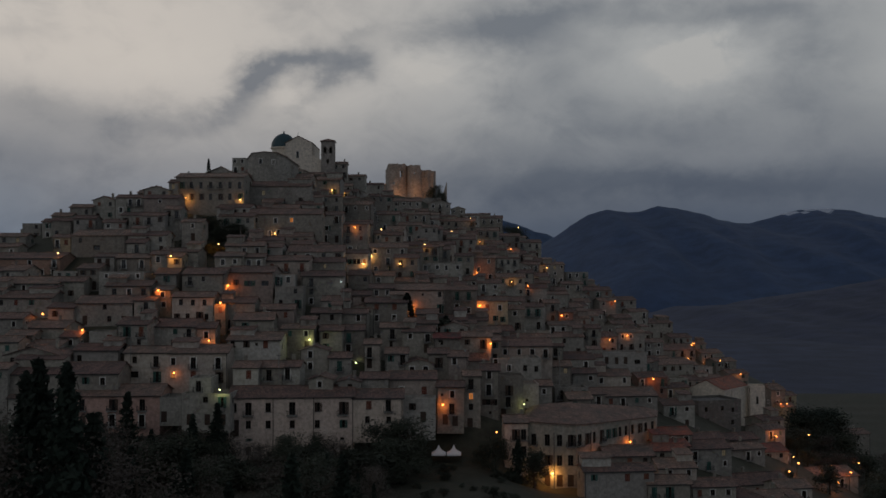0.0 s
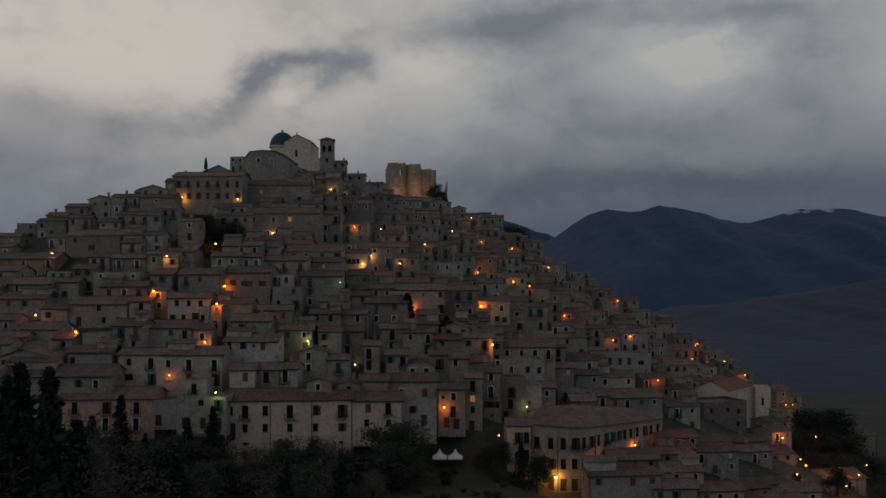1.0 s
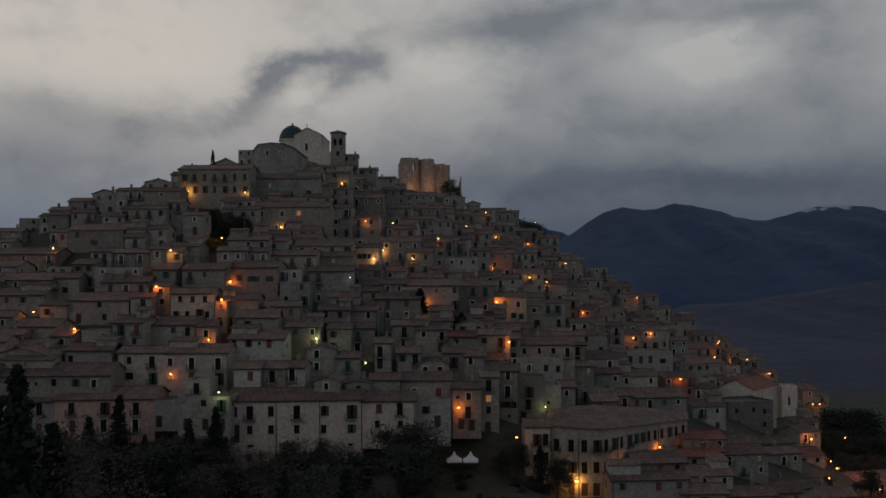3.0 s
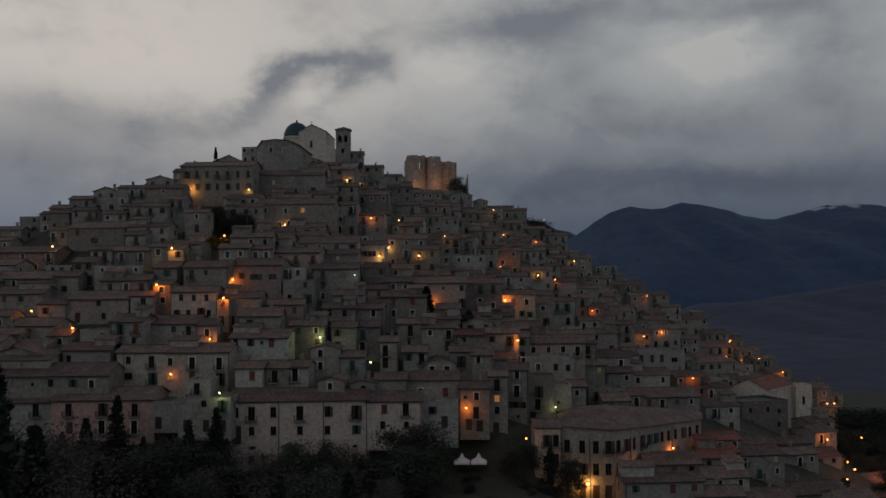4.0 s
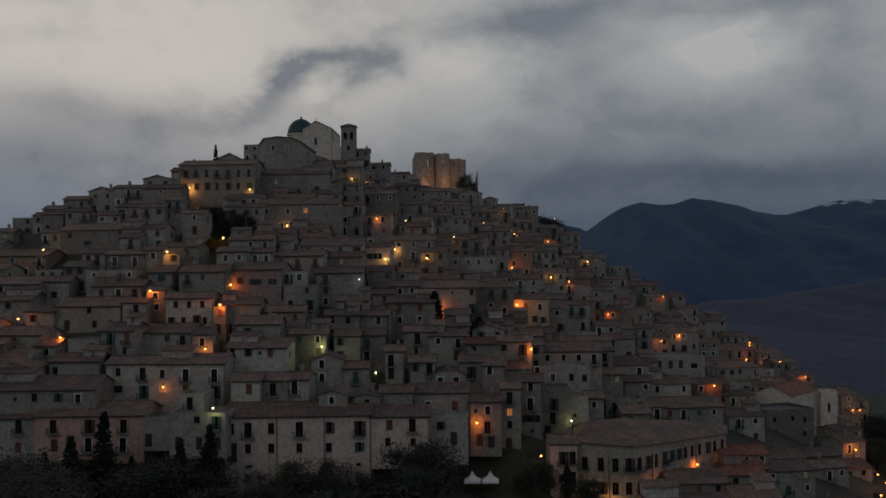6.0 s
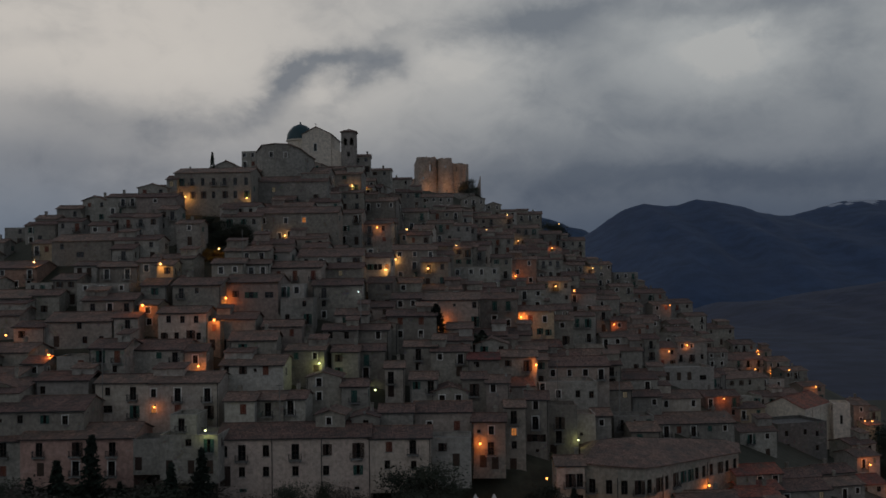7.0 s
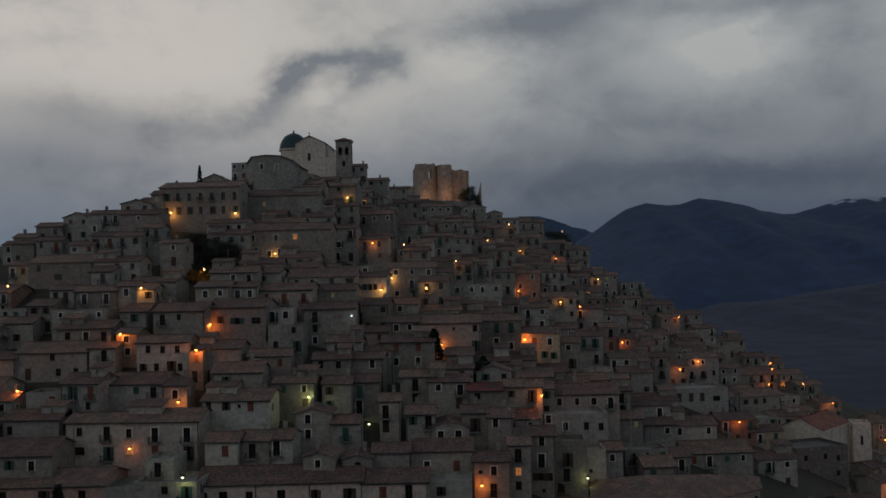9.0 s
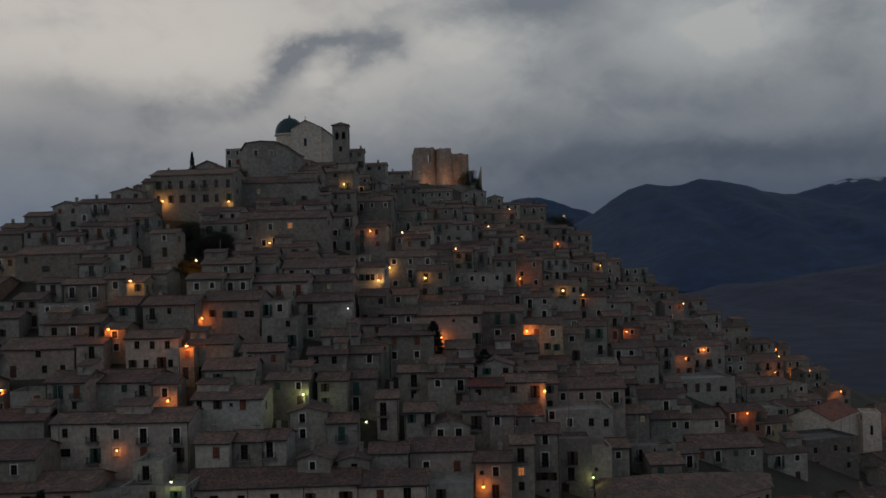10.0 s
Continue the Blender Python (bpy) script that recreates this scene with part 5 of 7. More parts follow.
house(-57.1, 246.7, 41.1, 11.9, 6.7, 9.6, -3, 's', 'p', 79, base=3.4, openings=[(2.3, 3.5, 0.95, 1.45, 'n'), (5.5, 3.3, 1.9, 1.3, 'n'), (9.9, 3.3, 1.9, 1.3, 'n'), (1.6, 1.2, 0.6, 0.6, 'n')])
house(-45.7, 249.0, 44.2, 5.5, 3.0, 6.5, 2, 'f', 'w', 80, base=6.6)
house(-44.2, 243.7, 38.6, 6.9, 5.6, 6.5, 2, 'f', 'g', 81, base=3.7)
house(-39.0, 253.3, 38.1, 11.0, 8.7, 8.8, 3, 's', 'b', 82, base=1.8, openings=[(2.5, 5.9, 1.15, 2.3, 'nB'), (2.5, 4.0, 0.95, 1.45, 'n'), (2.5, 1.5, 0.95, 1.5, 't')])
house(-30.7, 276.5, 47.0, 7.1, 6.2, 6.5, -4, 's', 'w', 83, base=4.6, openings=[(1.8, 3.2, 0.95, 1.45, 'n'), (3.3, 3.2, 0.95, 1.45, 'n'), (4.4, 3.2, 0.95, 1.45, 'n'), (6.1, 3.2, 1.0, 1.4, 'L'), (1.8, 0.8, 0.6, 0.6, 'n')])
house(-24.3, 290.5, 47.4, 11.3, 7.8, 9.1, 4, 's', 'g', 84, base=4.9)
house(-16.6, 281.5, 45.4, 6.9, 6.5, 6.5, -3, 's', 'b', 85, base=6.5)
house(-9.2, 299.3, 43.2, 12.6, 7.4, 10.1, -1, 'f', 'g', 86, base=5.5)
house(-32.1, 241.4, 37.4, 6.8, 3.3, 6.5, 1, 's', 'g', 87, base=6.1)
house(-33.6, 234.1, 33.2, 7.0, 4.8, 6.5, 3, 's', 'b', 88, base=4.2, openings=[(1.5, 3.1, 0.95, 1.45, 'n'), (4.8, 3.0, 0.95, 1.45, 'n')])
house(-27.0, 237.4, 33.8, 6.4, 3.9, 6.5, -1, 's', 'b', 89, base=5.1, openings=[(0.3, 1.9, 1.1, 2.2, 'SB'), (4.3, 2.1, 0.95, 1.5, 't')])
house(-21.7, 246.1, 32.8, 10.6, 7.3, 8.5, 3, 's', 'b', 90, base=3.8, openings=[(2.8, 5.5, 1.1, 1.7, 's'), (7.3, 5.4, 1.1, 1.7, 's'), (2.8, 2.7, 0.95, 1.5, 't'), (7.2, 2.7, 0.95, 1.5, 't')])
house(-16.0, 258.2, 34.5, 14.0, 8.6, 11.0, 0, 's', 'p', 91, base=4.7, openings=[(8.4, 7.1, 0.6, 0.6, 'n'), (12.9, 6.7, 0.95, 1.45, 'n'), (12.8, 2.5, 1.15, 2.3, 'nB'), (8.6, -0.3, 1.2, 2.2, 'd'), (3.1, 7.0, 0.6, 0.6, 'n')])
house(-1.8, 268.5, 33.2, 8.8, 9.7, 7.0, -2, 's', 'b', 92, base=3.9, openings=[(3.4, 6.9, 1.1, 2.2, 'SB'), (6.6, 6.9, 1.1, 2.2, 'SB'), (3.3, 3.4, 1.15, 2.4, 'tB'), (6.6, 3.3, 0.95, 1.5, 't'), (1.8, 0.8, 0.6, 0.6, 'n'), (4.2, 0.8, 0.6, 0.6, 'n')])
house(7.2, 269.3, 32.8, 8.4, 7.1, 6.7, -1, 's', 'o', 93, base=6.6, openings=[(2.8, 4.4, 1.1, 1.7, 's'), (6.2, 4.4, 0.95, 1.5, 't'), (4.8, 1.6, 0.95, 1.45, 'n'), (6.8, 1.3, 0.95, 1.45, 'n')])
house(7.8, 296.0, 38.8, 7.2, 5.7, 6.5, -3, 's', 'g', 94, base=6.9)
house(15.7, 272.5, 31.1, 4.6, 6.3, 6.5, -3, 's', 'b', 95, base=6.2)
house(21.4, 290.2, 29.8, 5.9, 7.7, 6.5, -1, 's', 'g', 96, base=4.3)
house(30.6, 320.1, 31.1, 5.0, 6.6, 6.5, 6, 's', 'g', 97, base=4.9)
house(-13.5, 293.7, 47.0, 4.8, 6.9, 6.5, 4, 's', 'g', 98, base=5.4)
house(-9.3, 317.5, 48.1, 4.9, 7.9, 6.5, -3, 's', 'b', 99, base=3.3)
house(1.3, 333.4, 46.5, 6.2, 6.9, 6.5, -4, 's', 'b', 100, base=4.7)
# wall coloured red-brown for the red lamp light on it
house(7.9, 347.7, 44.9, 8.0, 8.0, 6.5, 4, 's', 'r', 101, base=5.2)
house(17.8, 370.2, 45.7, 8.2, 7.4, 6.5, 2, 's', 'g', 102, base=6.7)
house(15.3, 326.1, 39.0, 9.4, 7.1, 7.5, 0, 's', 'g', 103, base=6.6)
house(24.4, 331.2, 36.0, 8.2, 6.5, 6.6, 1, 's', 'w', 104, base=6.9)
house(24.6, 354.3, 42.1, 5.6, 5.5, 6.5, 4, 's', 'b', 105, base=8.1)
house(40.3, 418.1, 40.2, 8.7, 11.1, 6.9, 9, 's', 'g', 106, base=3.1)
house(51.2, 431.0, 41.6, 9.9, 6.4, 7.9, 9, 'f', 'g', 107, base=7.9)
house(44.4, 388.8, 33.8, 8.3, 9.4, 6.7, 7, 's', 'b', 108, base=4.1)
house(54.7, 403.6, 30.1, 12.2, 10.2, 9.7, 7, 's', 'g', 109, base=4.3)
house(34.2, 345.6, 32.8, 7.7, 7.2, 6.5, 9, 's', 'g', 110, base=6.0)
# orange lamp light on this wall is given as red-brown plaster
house(35.3, 319.0, 30.8, 4.6, 3.9, 6.5, 1, 's', 'r', 111, base=6.8)
house(29.3, 290.8, 28.8, 5.3, 3.2, 6.5, 4, 's', 'w', 112, base=6.4)
house(60.0, 393.4, 26.4, 7.1, 9.9, 6.5, 14, 's', 'g', 113, base=2.7)
house(67.0, 414.2, 29.4, 12.3, 6.6, 9.9, 10, 's', 'g', 114, base=7.6)
house(74.3, 405.5, 22.5, 8.5, 9.0, 6.8, 16, 's', 'g', 115, base=3.9)
house(82.4, 408.0, 20.1, 11.9, 6.4, 9.5, 20, 's', 'b', 116, base=6.4)
house(91.3, 405.2, 14.3, 9.6, 6.4, 7.7, 17, 's', 'g', 117, base=4.2)
house(59.3, 348.0, 19.3, 10.5, 6.9, 8.4, 14, 's', 'g', 118, base=5.3)
house(70.5, 355.2, 17.2, 7.0, 5.1, 6.5, 10, 's', 'g', 119, base=5.4)
house(45.5, 304.0, 15.7, 16.0, 6.8, 11.0, 8, 'f', 'w', 120, base=4.0, openings=[(3.0, 3.5, 1.2, 2.2, 'd'), (6.2, 3.4, 1.2, 2.2, 'd'), (9.1, 3.4, 1.2, 2.2, 'd'), (12.9, 3.4, 1.9, 1.3, 'n')])
house(80.1, 371.1, 12.8, 13.8, 5.4, 11.0, 13, 's', 'b', 121, base=5.7)
house(105.7, 412.1, 7.5, 10.0, 6.1, 8.0, 19, 's', 'b', 122, base=3.0)
house(-94.5, 205.3, 27.9, 11.9, 2.4, 9.5, -2, 'g', 'b', 123, base=6.5)
house(-81.9, 210.5, 26.6, 9.7, 4.3, 7.8, -0, 's', 'w', 124, base=2.0, openings=[(1.3, 1.9, 0.95, 1.45, 'n'), (4.9, 3.0, 0.95, 1.5, 't'), (7.8, 2.2, 1.15, 2.3, 'nB')])
house(-90.2, 197.4, 24.9, 22.0, 2.2, 11.0, 4, 's', 'b', 125, base=7.2, openings=[(8.1, 0.4, 0.6, 0.6, 'n'), (11.4, 0.2, 0.95, 1.45, 'n'), (15.3, 0.1, 0.95, 1.45, 'n'), (18.9, -0.1, 0.95, 1.5, 't')])
house(-77.5, 195.5, 15.9, 18.6, 7.0, 11.0, 3, 's', 'P', 126, base=1.2, openings=[(3.1, 4.1, 1.15, 2.3, 'nB'), (9.1, 4.1, 1.15, 2.3, 'nB'), (15.1, 4.0, 1.15, 2.3, 'nB'), (3.3, 0.9, 1.2, 2.2, 'd'), (9.1, 0.9, 1.15, 2.4, 'tB'), (15.0, 0.8, 1.15, 2.4, 'tB')])
house(-89.2, 195.6, 15.9, 11.3, 6.6, 9.1, 4, 's', 'g', 127, base=1.2, openings=[(8.5, 4.0, 1.15, 2.3, 'nB'), (8.5, 0.8, 1.1, 1.7, 's')])
house(-58.8, 196.0, 18.2, 4.4, 4.4, 6.5, -0, 'f', 'g', 128, base=1.3, openings=[(1.2, 2.6, 2.1, 2.1, 'S'), (0.3, -0.6, 1.2, 2.2, 'd')])
house(-70.4, 209.2, 23.6, 9.6, 6.9, 7.7, -0, 's', 'c', 129, base=1.2, openings=[(2.2, 4.7, 0.95, 1.45, 'n'), (6.8, 3.9, 1.15, 2.3, 'nB'), (2.1, 1.6, 1.9, 1.3, 'n'), (6.8, 0.6, 1.15, 2.3, 'nB')])
house(-60.8, 209.2, 21.4, 12.5, 9.0, 10.0, 2, 's', 'c', 130, base=1.2, openings=[(0.9, 6.5, 0.95, 1.5, 't'), (5.2, 5.7, 1.15, 2.4, 'tB'), (10.5, 5.6, 1.15, 2.4, 'tB'), (0.9, 3.7, 1.0, 1.4, 'L'), (5.2, 3.4, 1.1, 1.7, 's'), (10.5, 2.6, 1.15, 2.3, 'nB')])
house(-54.2, 200.9, 22.8, 4.5, 3.1, 6.5, -0, 'f', 'g', 131, base=4.0)
house(-54.4, 196.1, 16.7, 9.8, 6.6, 7.9, -2, 'f', 'g', 132, base=1.2)
house(-50.2, 217.7, 28.8, 11.9, 3.8, 9.5, -1, 's', 'w', 133, base=4.1, openings=[(1.2, 2.2, 0.95, 1.45, 'n'), (4.1, 2.2, 0.95, 1.45, 'n'), (6.6, 2.6, 0.6, 0.6, 'n'), (8.6, 2.0, 1.1, 1.7, 's')])
house(-39.3, 225.0, 30.0, 7.5, 4.7, 6.5, -3, 's', 'b', 134, base=3.4)
house(-30.6, 226.4, 29.3, 5.2, 4.9, 6.5, -1, 's', 'b', 135, base=3.5, openings=[(1.1, 3.0, 0.95, 1.45, 'n'), (1.1, 0.5, 0.95, 1.45, 'n')])
house(-25.8, 229.2, 24.4, 5.2, 9.7, 6.5, 4, 's', 'b', 136, base=1.2, openings=[(1.6, 6.8, 1.1, 2.2, 'SB'), (1.5, 4.0, 1.15, 2.4, 'tB')])
house(-20.0, 224.0, 24.8, 3.7, 6.4, 6.5, 4, 's', 'c', 137, base=2.0, openings=[(1.1, 3.4, 1.15, 2.3, 'nB'), (1.1, 0.9, 1.2, 2.2, 'd')])
house(-17.0, 233.3, 29.4, 6.5, 5.1, 6.5, 1, 's', 'b', 138, base=4.8, openings=[(2.8, 2.4, 1.15, 2.3, 'nB'), (2.7, 0.4, 0.95, 1.45, 'n')])
house(-15.0, 220.9, 25.2, 5.0, 4.1, 6.5, -0, 's', 'g', 139, base=5.0, openings=[(3.9, 1.5, 1.15, 2.3, 'nB'), (1.0, 2.3, 0.95, 1.45, 'n')])
house(-46.2, 205.7, 23.6, 5.3, 4.0, 6.5, -1, 's', 'w', 140, base=3.6, openings=[(3.3, 1.7, 1.1, 1.7, 's')])
house(-41.3, 207.3, 23.3, 5.2, 4.2, 6.5, -3, 's', 'b', 141, base=3.3, openings=[(2.4, 1.4, 1.15, 2.3, 'nB')])
house(-36.3, 207.6, 23.4, 3.9, 4.2, 6.5, -2, 's', 'g', 142, base=3.9, openings=[(1.3, 1.5, 1.15, 2.4, 'tB')])
house(-33.5, 214.9, 25.0, 6.3, 5.5, 6.5, 2, 'g', 'b', 143, base=3.3, openings=[(2.3, 3.9, 0.95, 1.5, 't'), (2.3, 1.4, 0.95, 1.5, 't')])
house(-27.0, 214.1, 24.9, 4.8, 4.0, 6.5, 3, 's', 'g', 144, base=4.5)
house(-29.9, 203.5, 23.0, 5.0, 2.4, 6.5, -1, 'g', 'b', 145, base=6.3)
house(-23.9, 204.8, 22.7, 4.7, 2.0, 6.5, 2, 'g', 'g', 146, base=6.6)
house(-19.5, 208.3, 22.0, 5.9, 3.0, 6.5, 2, 's', 'g', 147, base=5.6)
house(-20.3, 200.7, 14.7, 10.2, 7.1, 8.2, 2, 's', 'C', 148, base=2.0, openings=[(3.2, 4.8, 1.1, 1.7, 's'), (7.2, 4.4, 1.15, 2.3, 'nB'), (2.9, 2.0, 0.95, 1.45, 'n'), (7.3, 1.9, 0.95, 1.45, 'n')])
house(-10.3, 204.3, 15.7, 6.9, 5.4, 6.5, 1, 'f', 'w', 149, base=3.1, openings=[(4.3, 3.2, 1.15, 2.3, 'nB'), (1.8, 3.2, 0.95, 1.45, 'n'), (4.3, 0.6, 1.2, 2.2, 'd')])
house(-13.5, 211.6, 19.9, 10.1, 4.6, 8.1, 2, 's', 'p', 150, base=4.6, openings=[(2.6, 1.5, 0.95, 1.5, 't'), (7.5, 1.3, 1.1, 1.7, 's')])
house(-3.3, 210.3, 14.2, 5.9, 8.8, 6.5, -1, 's', 'b', 151, base=1.2, openings=[(3.4, 6.5, 0.95, 1.5, 't'), (3.3, 2.9, 1.15, 2.3, 'nB'), (1.9, 0.7, 1.2, 2.2, 'd'), (4.0, 0.4, 1.2, 2.2, 'd'), (1.2, 6.8, 0.6, 0.6, 'n')])
house(2.7, 213.9, 13.5, 3.6, 11.4, 6.5, 2, 's', 'b', 152, base=1.2, openings=[(1.5, 8.5, 1.15, 2.3, 'nB'), (1.5, 6.3, 1.0, 1.4, 'L'), (1.5, 4.0, 0.95, 1.45, 'n'), (1.3, 0.1, 1.2, 2.2, 'd')])
house(6.5, 218.5, 14.7, 4.2, 11.0, 6.5, -2, 's', 'b', 153, base=1.2, openings=[(1.9, 9.2, 0.95, 1.5, 't'), (1.8, 5.5, 1.15, 2.4, 'tB'), (0.9, 3.3, 1.9, 1.3, 'n'), (3.2, 3.2, 0.95, 1.45, 'n'), (2.1, 1.3, 0.6, 0.6, 'n')])
house(10.9, 221.7, 14.1, 5.4, 10.0, 6.5, -0, 'f', 'b', 154, base=1.2, openings=[(1.9, 5.6, 1.15, 2.3, 'nB'), (1.9, 3.0, 1.15, 2.3, 'nB'), (0.8, 0.5, 1.2, 2.2, 'd')])
house(16.5, 224.4, 14.1, 3.5, 7.9, 6.5, 3, 'f', 'c', 155, base=1.2, openings=[(0.6, 5.6, 1.15, 2.3, 'nB'), (0.8, 3.9, 0.6, 0.6, 'n'), (0.8, 0.2, 1.2, 2.2, 'd')])
house(-5.2, 221.8, 24.2, 4.6, 5.0, 6.5, 2, 's', 'b', 156, base=6.0, openings=[(2.0, 1.8, 1.15, 2.3, 'nB')])
house(-0.7, 220.5, 25.0, 4.3, 3.6, 6.5, -2, 's', 'p', 157, base=8.4, openings=[(1.3, 1.9, 0.95, 1.5, 't')])
house(9.8, 232.8, 22.6, 11.7, 4.5, 9.4, 4, 'f', 'g', 158, base=7.8, openings=[(0.6, 2.9, 0.95, 1.5, 't'), (3.9, 1.5, 0.95, 1.5, 't'), (7.8, 1.5, 0.95, 1.45, 'n'), (10.5, 1.3, 0.95, 1.45, 'n')])
house(23.0, 246.7, 19.0, 7.4, 4.9, 6.5, 4, 's', 'b', 159, base=3.8)
house(31.4, 254.8, 17.5, 6.7, 3.8, 6.5, 5, 's', 'g', 160, base=3.5)
house(-11.6, 232.2, 28.6, 7.4, 5.0, 6.5, -4, 's', 'b', 161, base=6.0)
house(-4.2, 229.1, 30.2, 6.1, 2.0, 6.5, 0, 's', 'R', 162, base=10.4)
house(1.9, 233.1, 28.4, 7.6, 3.9, 6.5, -2, 's', 'b', 163, base=9.6)
house(11.8, 245.3, 25.0, 13.6, 4.1, 10.9, 2, 's', 'p', 164, base=8.4)
house(30.8, 285.4, 23.1, 8.0, 5.8, 6.5, 4, 's', 'g', 165, base=3.5)
house(44.0, 318.5, 22.9, 5.1, 6.5, 6.5, 10, 's', 'b', 166, base=3.4)
house(20.1, 228.3, 17.1, 3.4, 4.0, 6.5, 3, 's', 'g', 167, base=4.3)
house(25.0, 236.2, 16.2, 8.2, 3.5, 6.6, 6, 'f', 'g', 168, base=4.6)
house(39.5, 252.9, 8.7, 14.1, 6.9, 11.0, 6, 's', 'g', 169, base=1.2)
house(11.2, 206.5, 5.0, 4.8, 10.9, 6.5, 3, 's', 'c', 172, base=5.0, openings=[(2.1, 7.2, 1.15, 2.3, 'nB'), (5.0, 7.2, 1.15, 2.3, 'nB'), (2.0, 4.1, 0.95, 1.45, 'n'), (5.0, 3.6, 1.15, 2.3, 'nB'), (3.0, 0.5, 1.2, 2.2, 'd')])
house(73.0, 288.9, -2.9, 14.5, 12.5, 11.0, 18, 'f', 'k', 174, base=1.2, openings=[(2.6, 9.3, 0.95, 1.45, 'n'), (8.1, 9.4, 0.95, 1.45, 'n'), (11.7, 8.8, 0.95, 1.45, 'n'), (3.0, 5.9, 0.95, 1.45, 'n'), (11.6, 5.1, 0.95, 1.45, 'n')])
house(114.2, 348.9, -0.5, 4.7, 7.1, 6.5, 19, 's', 'b', 175, base=7.8)
house(47.7, 228.7, 6.8, 8.9, 2.7, 7.1, 10, 's', 'R', 176, base=5.4)
house(67.6, 330.7, 9.1, 16.4, 7.2, 11.0, 18, 's', 'b', 177, base=4.8)
house(63.9, 293.0, 2.7, 8.2, 10.3, 6.6, 16, 's', 'o', 178, base=1.2)
house(55.5, 291.3, 10.4, 9.3, 5.9, 7.5, 10, 's', 'r', 179, base=1.8)
house(57.7, 266.0, 4.9, 9.0, 6.6, 7.2, 11, 's', 'g', 180, base=1.2)
house(101.4, 415.8, 10.5, 7.8, 6.8, 6.5, 13, 's', 'b', 181, base=2.4)
house(107.5, 396.8, 4.9, 9.7, 6.6, 7.7, 19, 's', 'b', 182, base=3.9)
house(102.2, 359.7, 5.6, 8.4, 4.8, 6.7, 19, 's', 'b', 183, base=8.3)
house(115.6, 342.7, -5.3, 5.6, 5.8, 6.5, 16, 's', 'o', 184, base=5.2)
house(73.6, 259.4, -0.4, 8.8, 3.6, 7.0, 16, 's', 'g', 185, base=3.0)
house(87.9, 278.0, -10.1, 9.8, 5.5, 7.9, 18, 's', 'b', 186, base=1.2)
house(58.2, 236.2, 3.5, 8.5, 3.7, 6.8, 13, 's', 'b', 187, base=4.4)
house(31.3, 209.3, 6.5, 12.0, 1.8, 9.6, 2, 's', 'b', 188, base=5.3)
house(45.7, 219.1, 4.9, 8.0, 3.6, 6.5, 10, 's', 'R', 189, base=4.6)
house(-101.3, 208.1, 28.8, 8.4, 4.1, 6.7, 1, 's', 'b', 190, base=6.6)
house(-93.3, 196.0, 24.5, 3.7, 3.8, 6.5, 1, 's', 'g', 191, base=7.8)
house(-106.0, 222.2, 33.7, 8.0, 3.6, 6.5, -1, 's', 'g', 192, base=4.8)
house(-98.5, 214.7, 30.7, 5.9, 3.2, 6.5, 1, 's', 'b', 193, base=4.9)
house(-133.4, 284.8, 53.8, 8.3, 4.8, 6.7, 2, 's', 'g', 194, base=2.3)
house(-129.9, 272.7, 51.0, 7.9, 4.2, 6.5, 1, 's', 'b', 195, base=3.3)
house(26.4, 195.2, 4.6, 14.3, 3.2, 6.4, 6, 's', 'w', 196, base=6.8)
house(39.2, 195.8, 1.8, 8.7, 3.4, 6.9, 3, 's', 'b', 197, base=5.8)
house(49.5, 201.6, -0.2, 9.2, 3.6, 7.3, 6, 's', 'b', 198, base=5.6)
house(66.2, 227.2, -6.1, 13.9, 4.3, 11.0, 13, 's', 'c', 199, base=1.7)
house(32.5, 206.3, 6.6, 10.5, 2.2, 8.4, 6, 's', 'b', 200, base=6.1)
house(44.9, 216.4, 5.1, 7.3, 3.0, 6.5, 5, 's', 'R', 201, base=5.1)
house(55.1, 228.3, 1.3, 11.0, 5.0, 8.8, 12, 's', 'g', 202, base=3.5)
house(72.3, 252.4, -2.3, 9.5, 4.2, 7.6, 15, 's', 'g', 203, base=2.0)
house(83.2, 273.5, -8.8, 11.8, 6.1, 9.4, 12, 's', 'R', 204, base=1.2)
house(103.0, 278.2, -15.4, 14.5, 4.6, 11.0, 16, 's', 'g', 205, base=1.9)
house(144.1, 358.5, -23.7, 10.4, 12.0, 8.3, 14, 's', 'b', 206, base=1.2)
house(113.3, 346.5, -3.7, 5.4, 9.7, 6.5, 12, 's', 'b', 207, base=5.0)
house(121.6, 357.5, -6.3, 4.9, 9.0, 6.5, 13, 's', 'o', 208, base=3.9)
house(60.9, 200.0, -7.1, 5.6, 7.8, 8.9, 14, 'g', 'b', 209, base=1.6)
house(66.7, 200.0, -9.2, 6.9, 7.6, 8.8, 9, 's', 'b', 210, base=1.8)
house(43.0, 203.4, -0.9, 8.1, 7.8, 7.6, 7, 's', 'c', 211, base=2.0)
house(64.3, 207.8, -7.1, 10.1, 6.3, 7.5, 11, 's', 'b', 212, base=2.5)
house(-93.1, 212.3, 25.9, 7.5, 5.7, 8.3, -5, 's', 'g', 213, base=1.2)
house(-74.3, 216.0, 27.9, 6.8, 8.3, 8.7, -3, 's', 'g', 214, base=1.2)
house(72.3, 216.0, -7.7, 7.6, 7.6, 7.2, 10, 's', 'c', 216, base=2.1)
house(-97.1, 220.4, 29.8, 9.7, 5.5, 8.9, -5, 's', 'b', 217, base=1.2)
house(-10.9, 220.4, 20.1, 6.9, 6.9, 7.1, 5, 'g', 'b', 218, base=1.6)
house(-50.0, 223.8, 29.1, 8.9, 7.7, 8.5, 4, 's', 'b', 219, base=1.4)
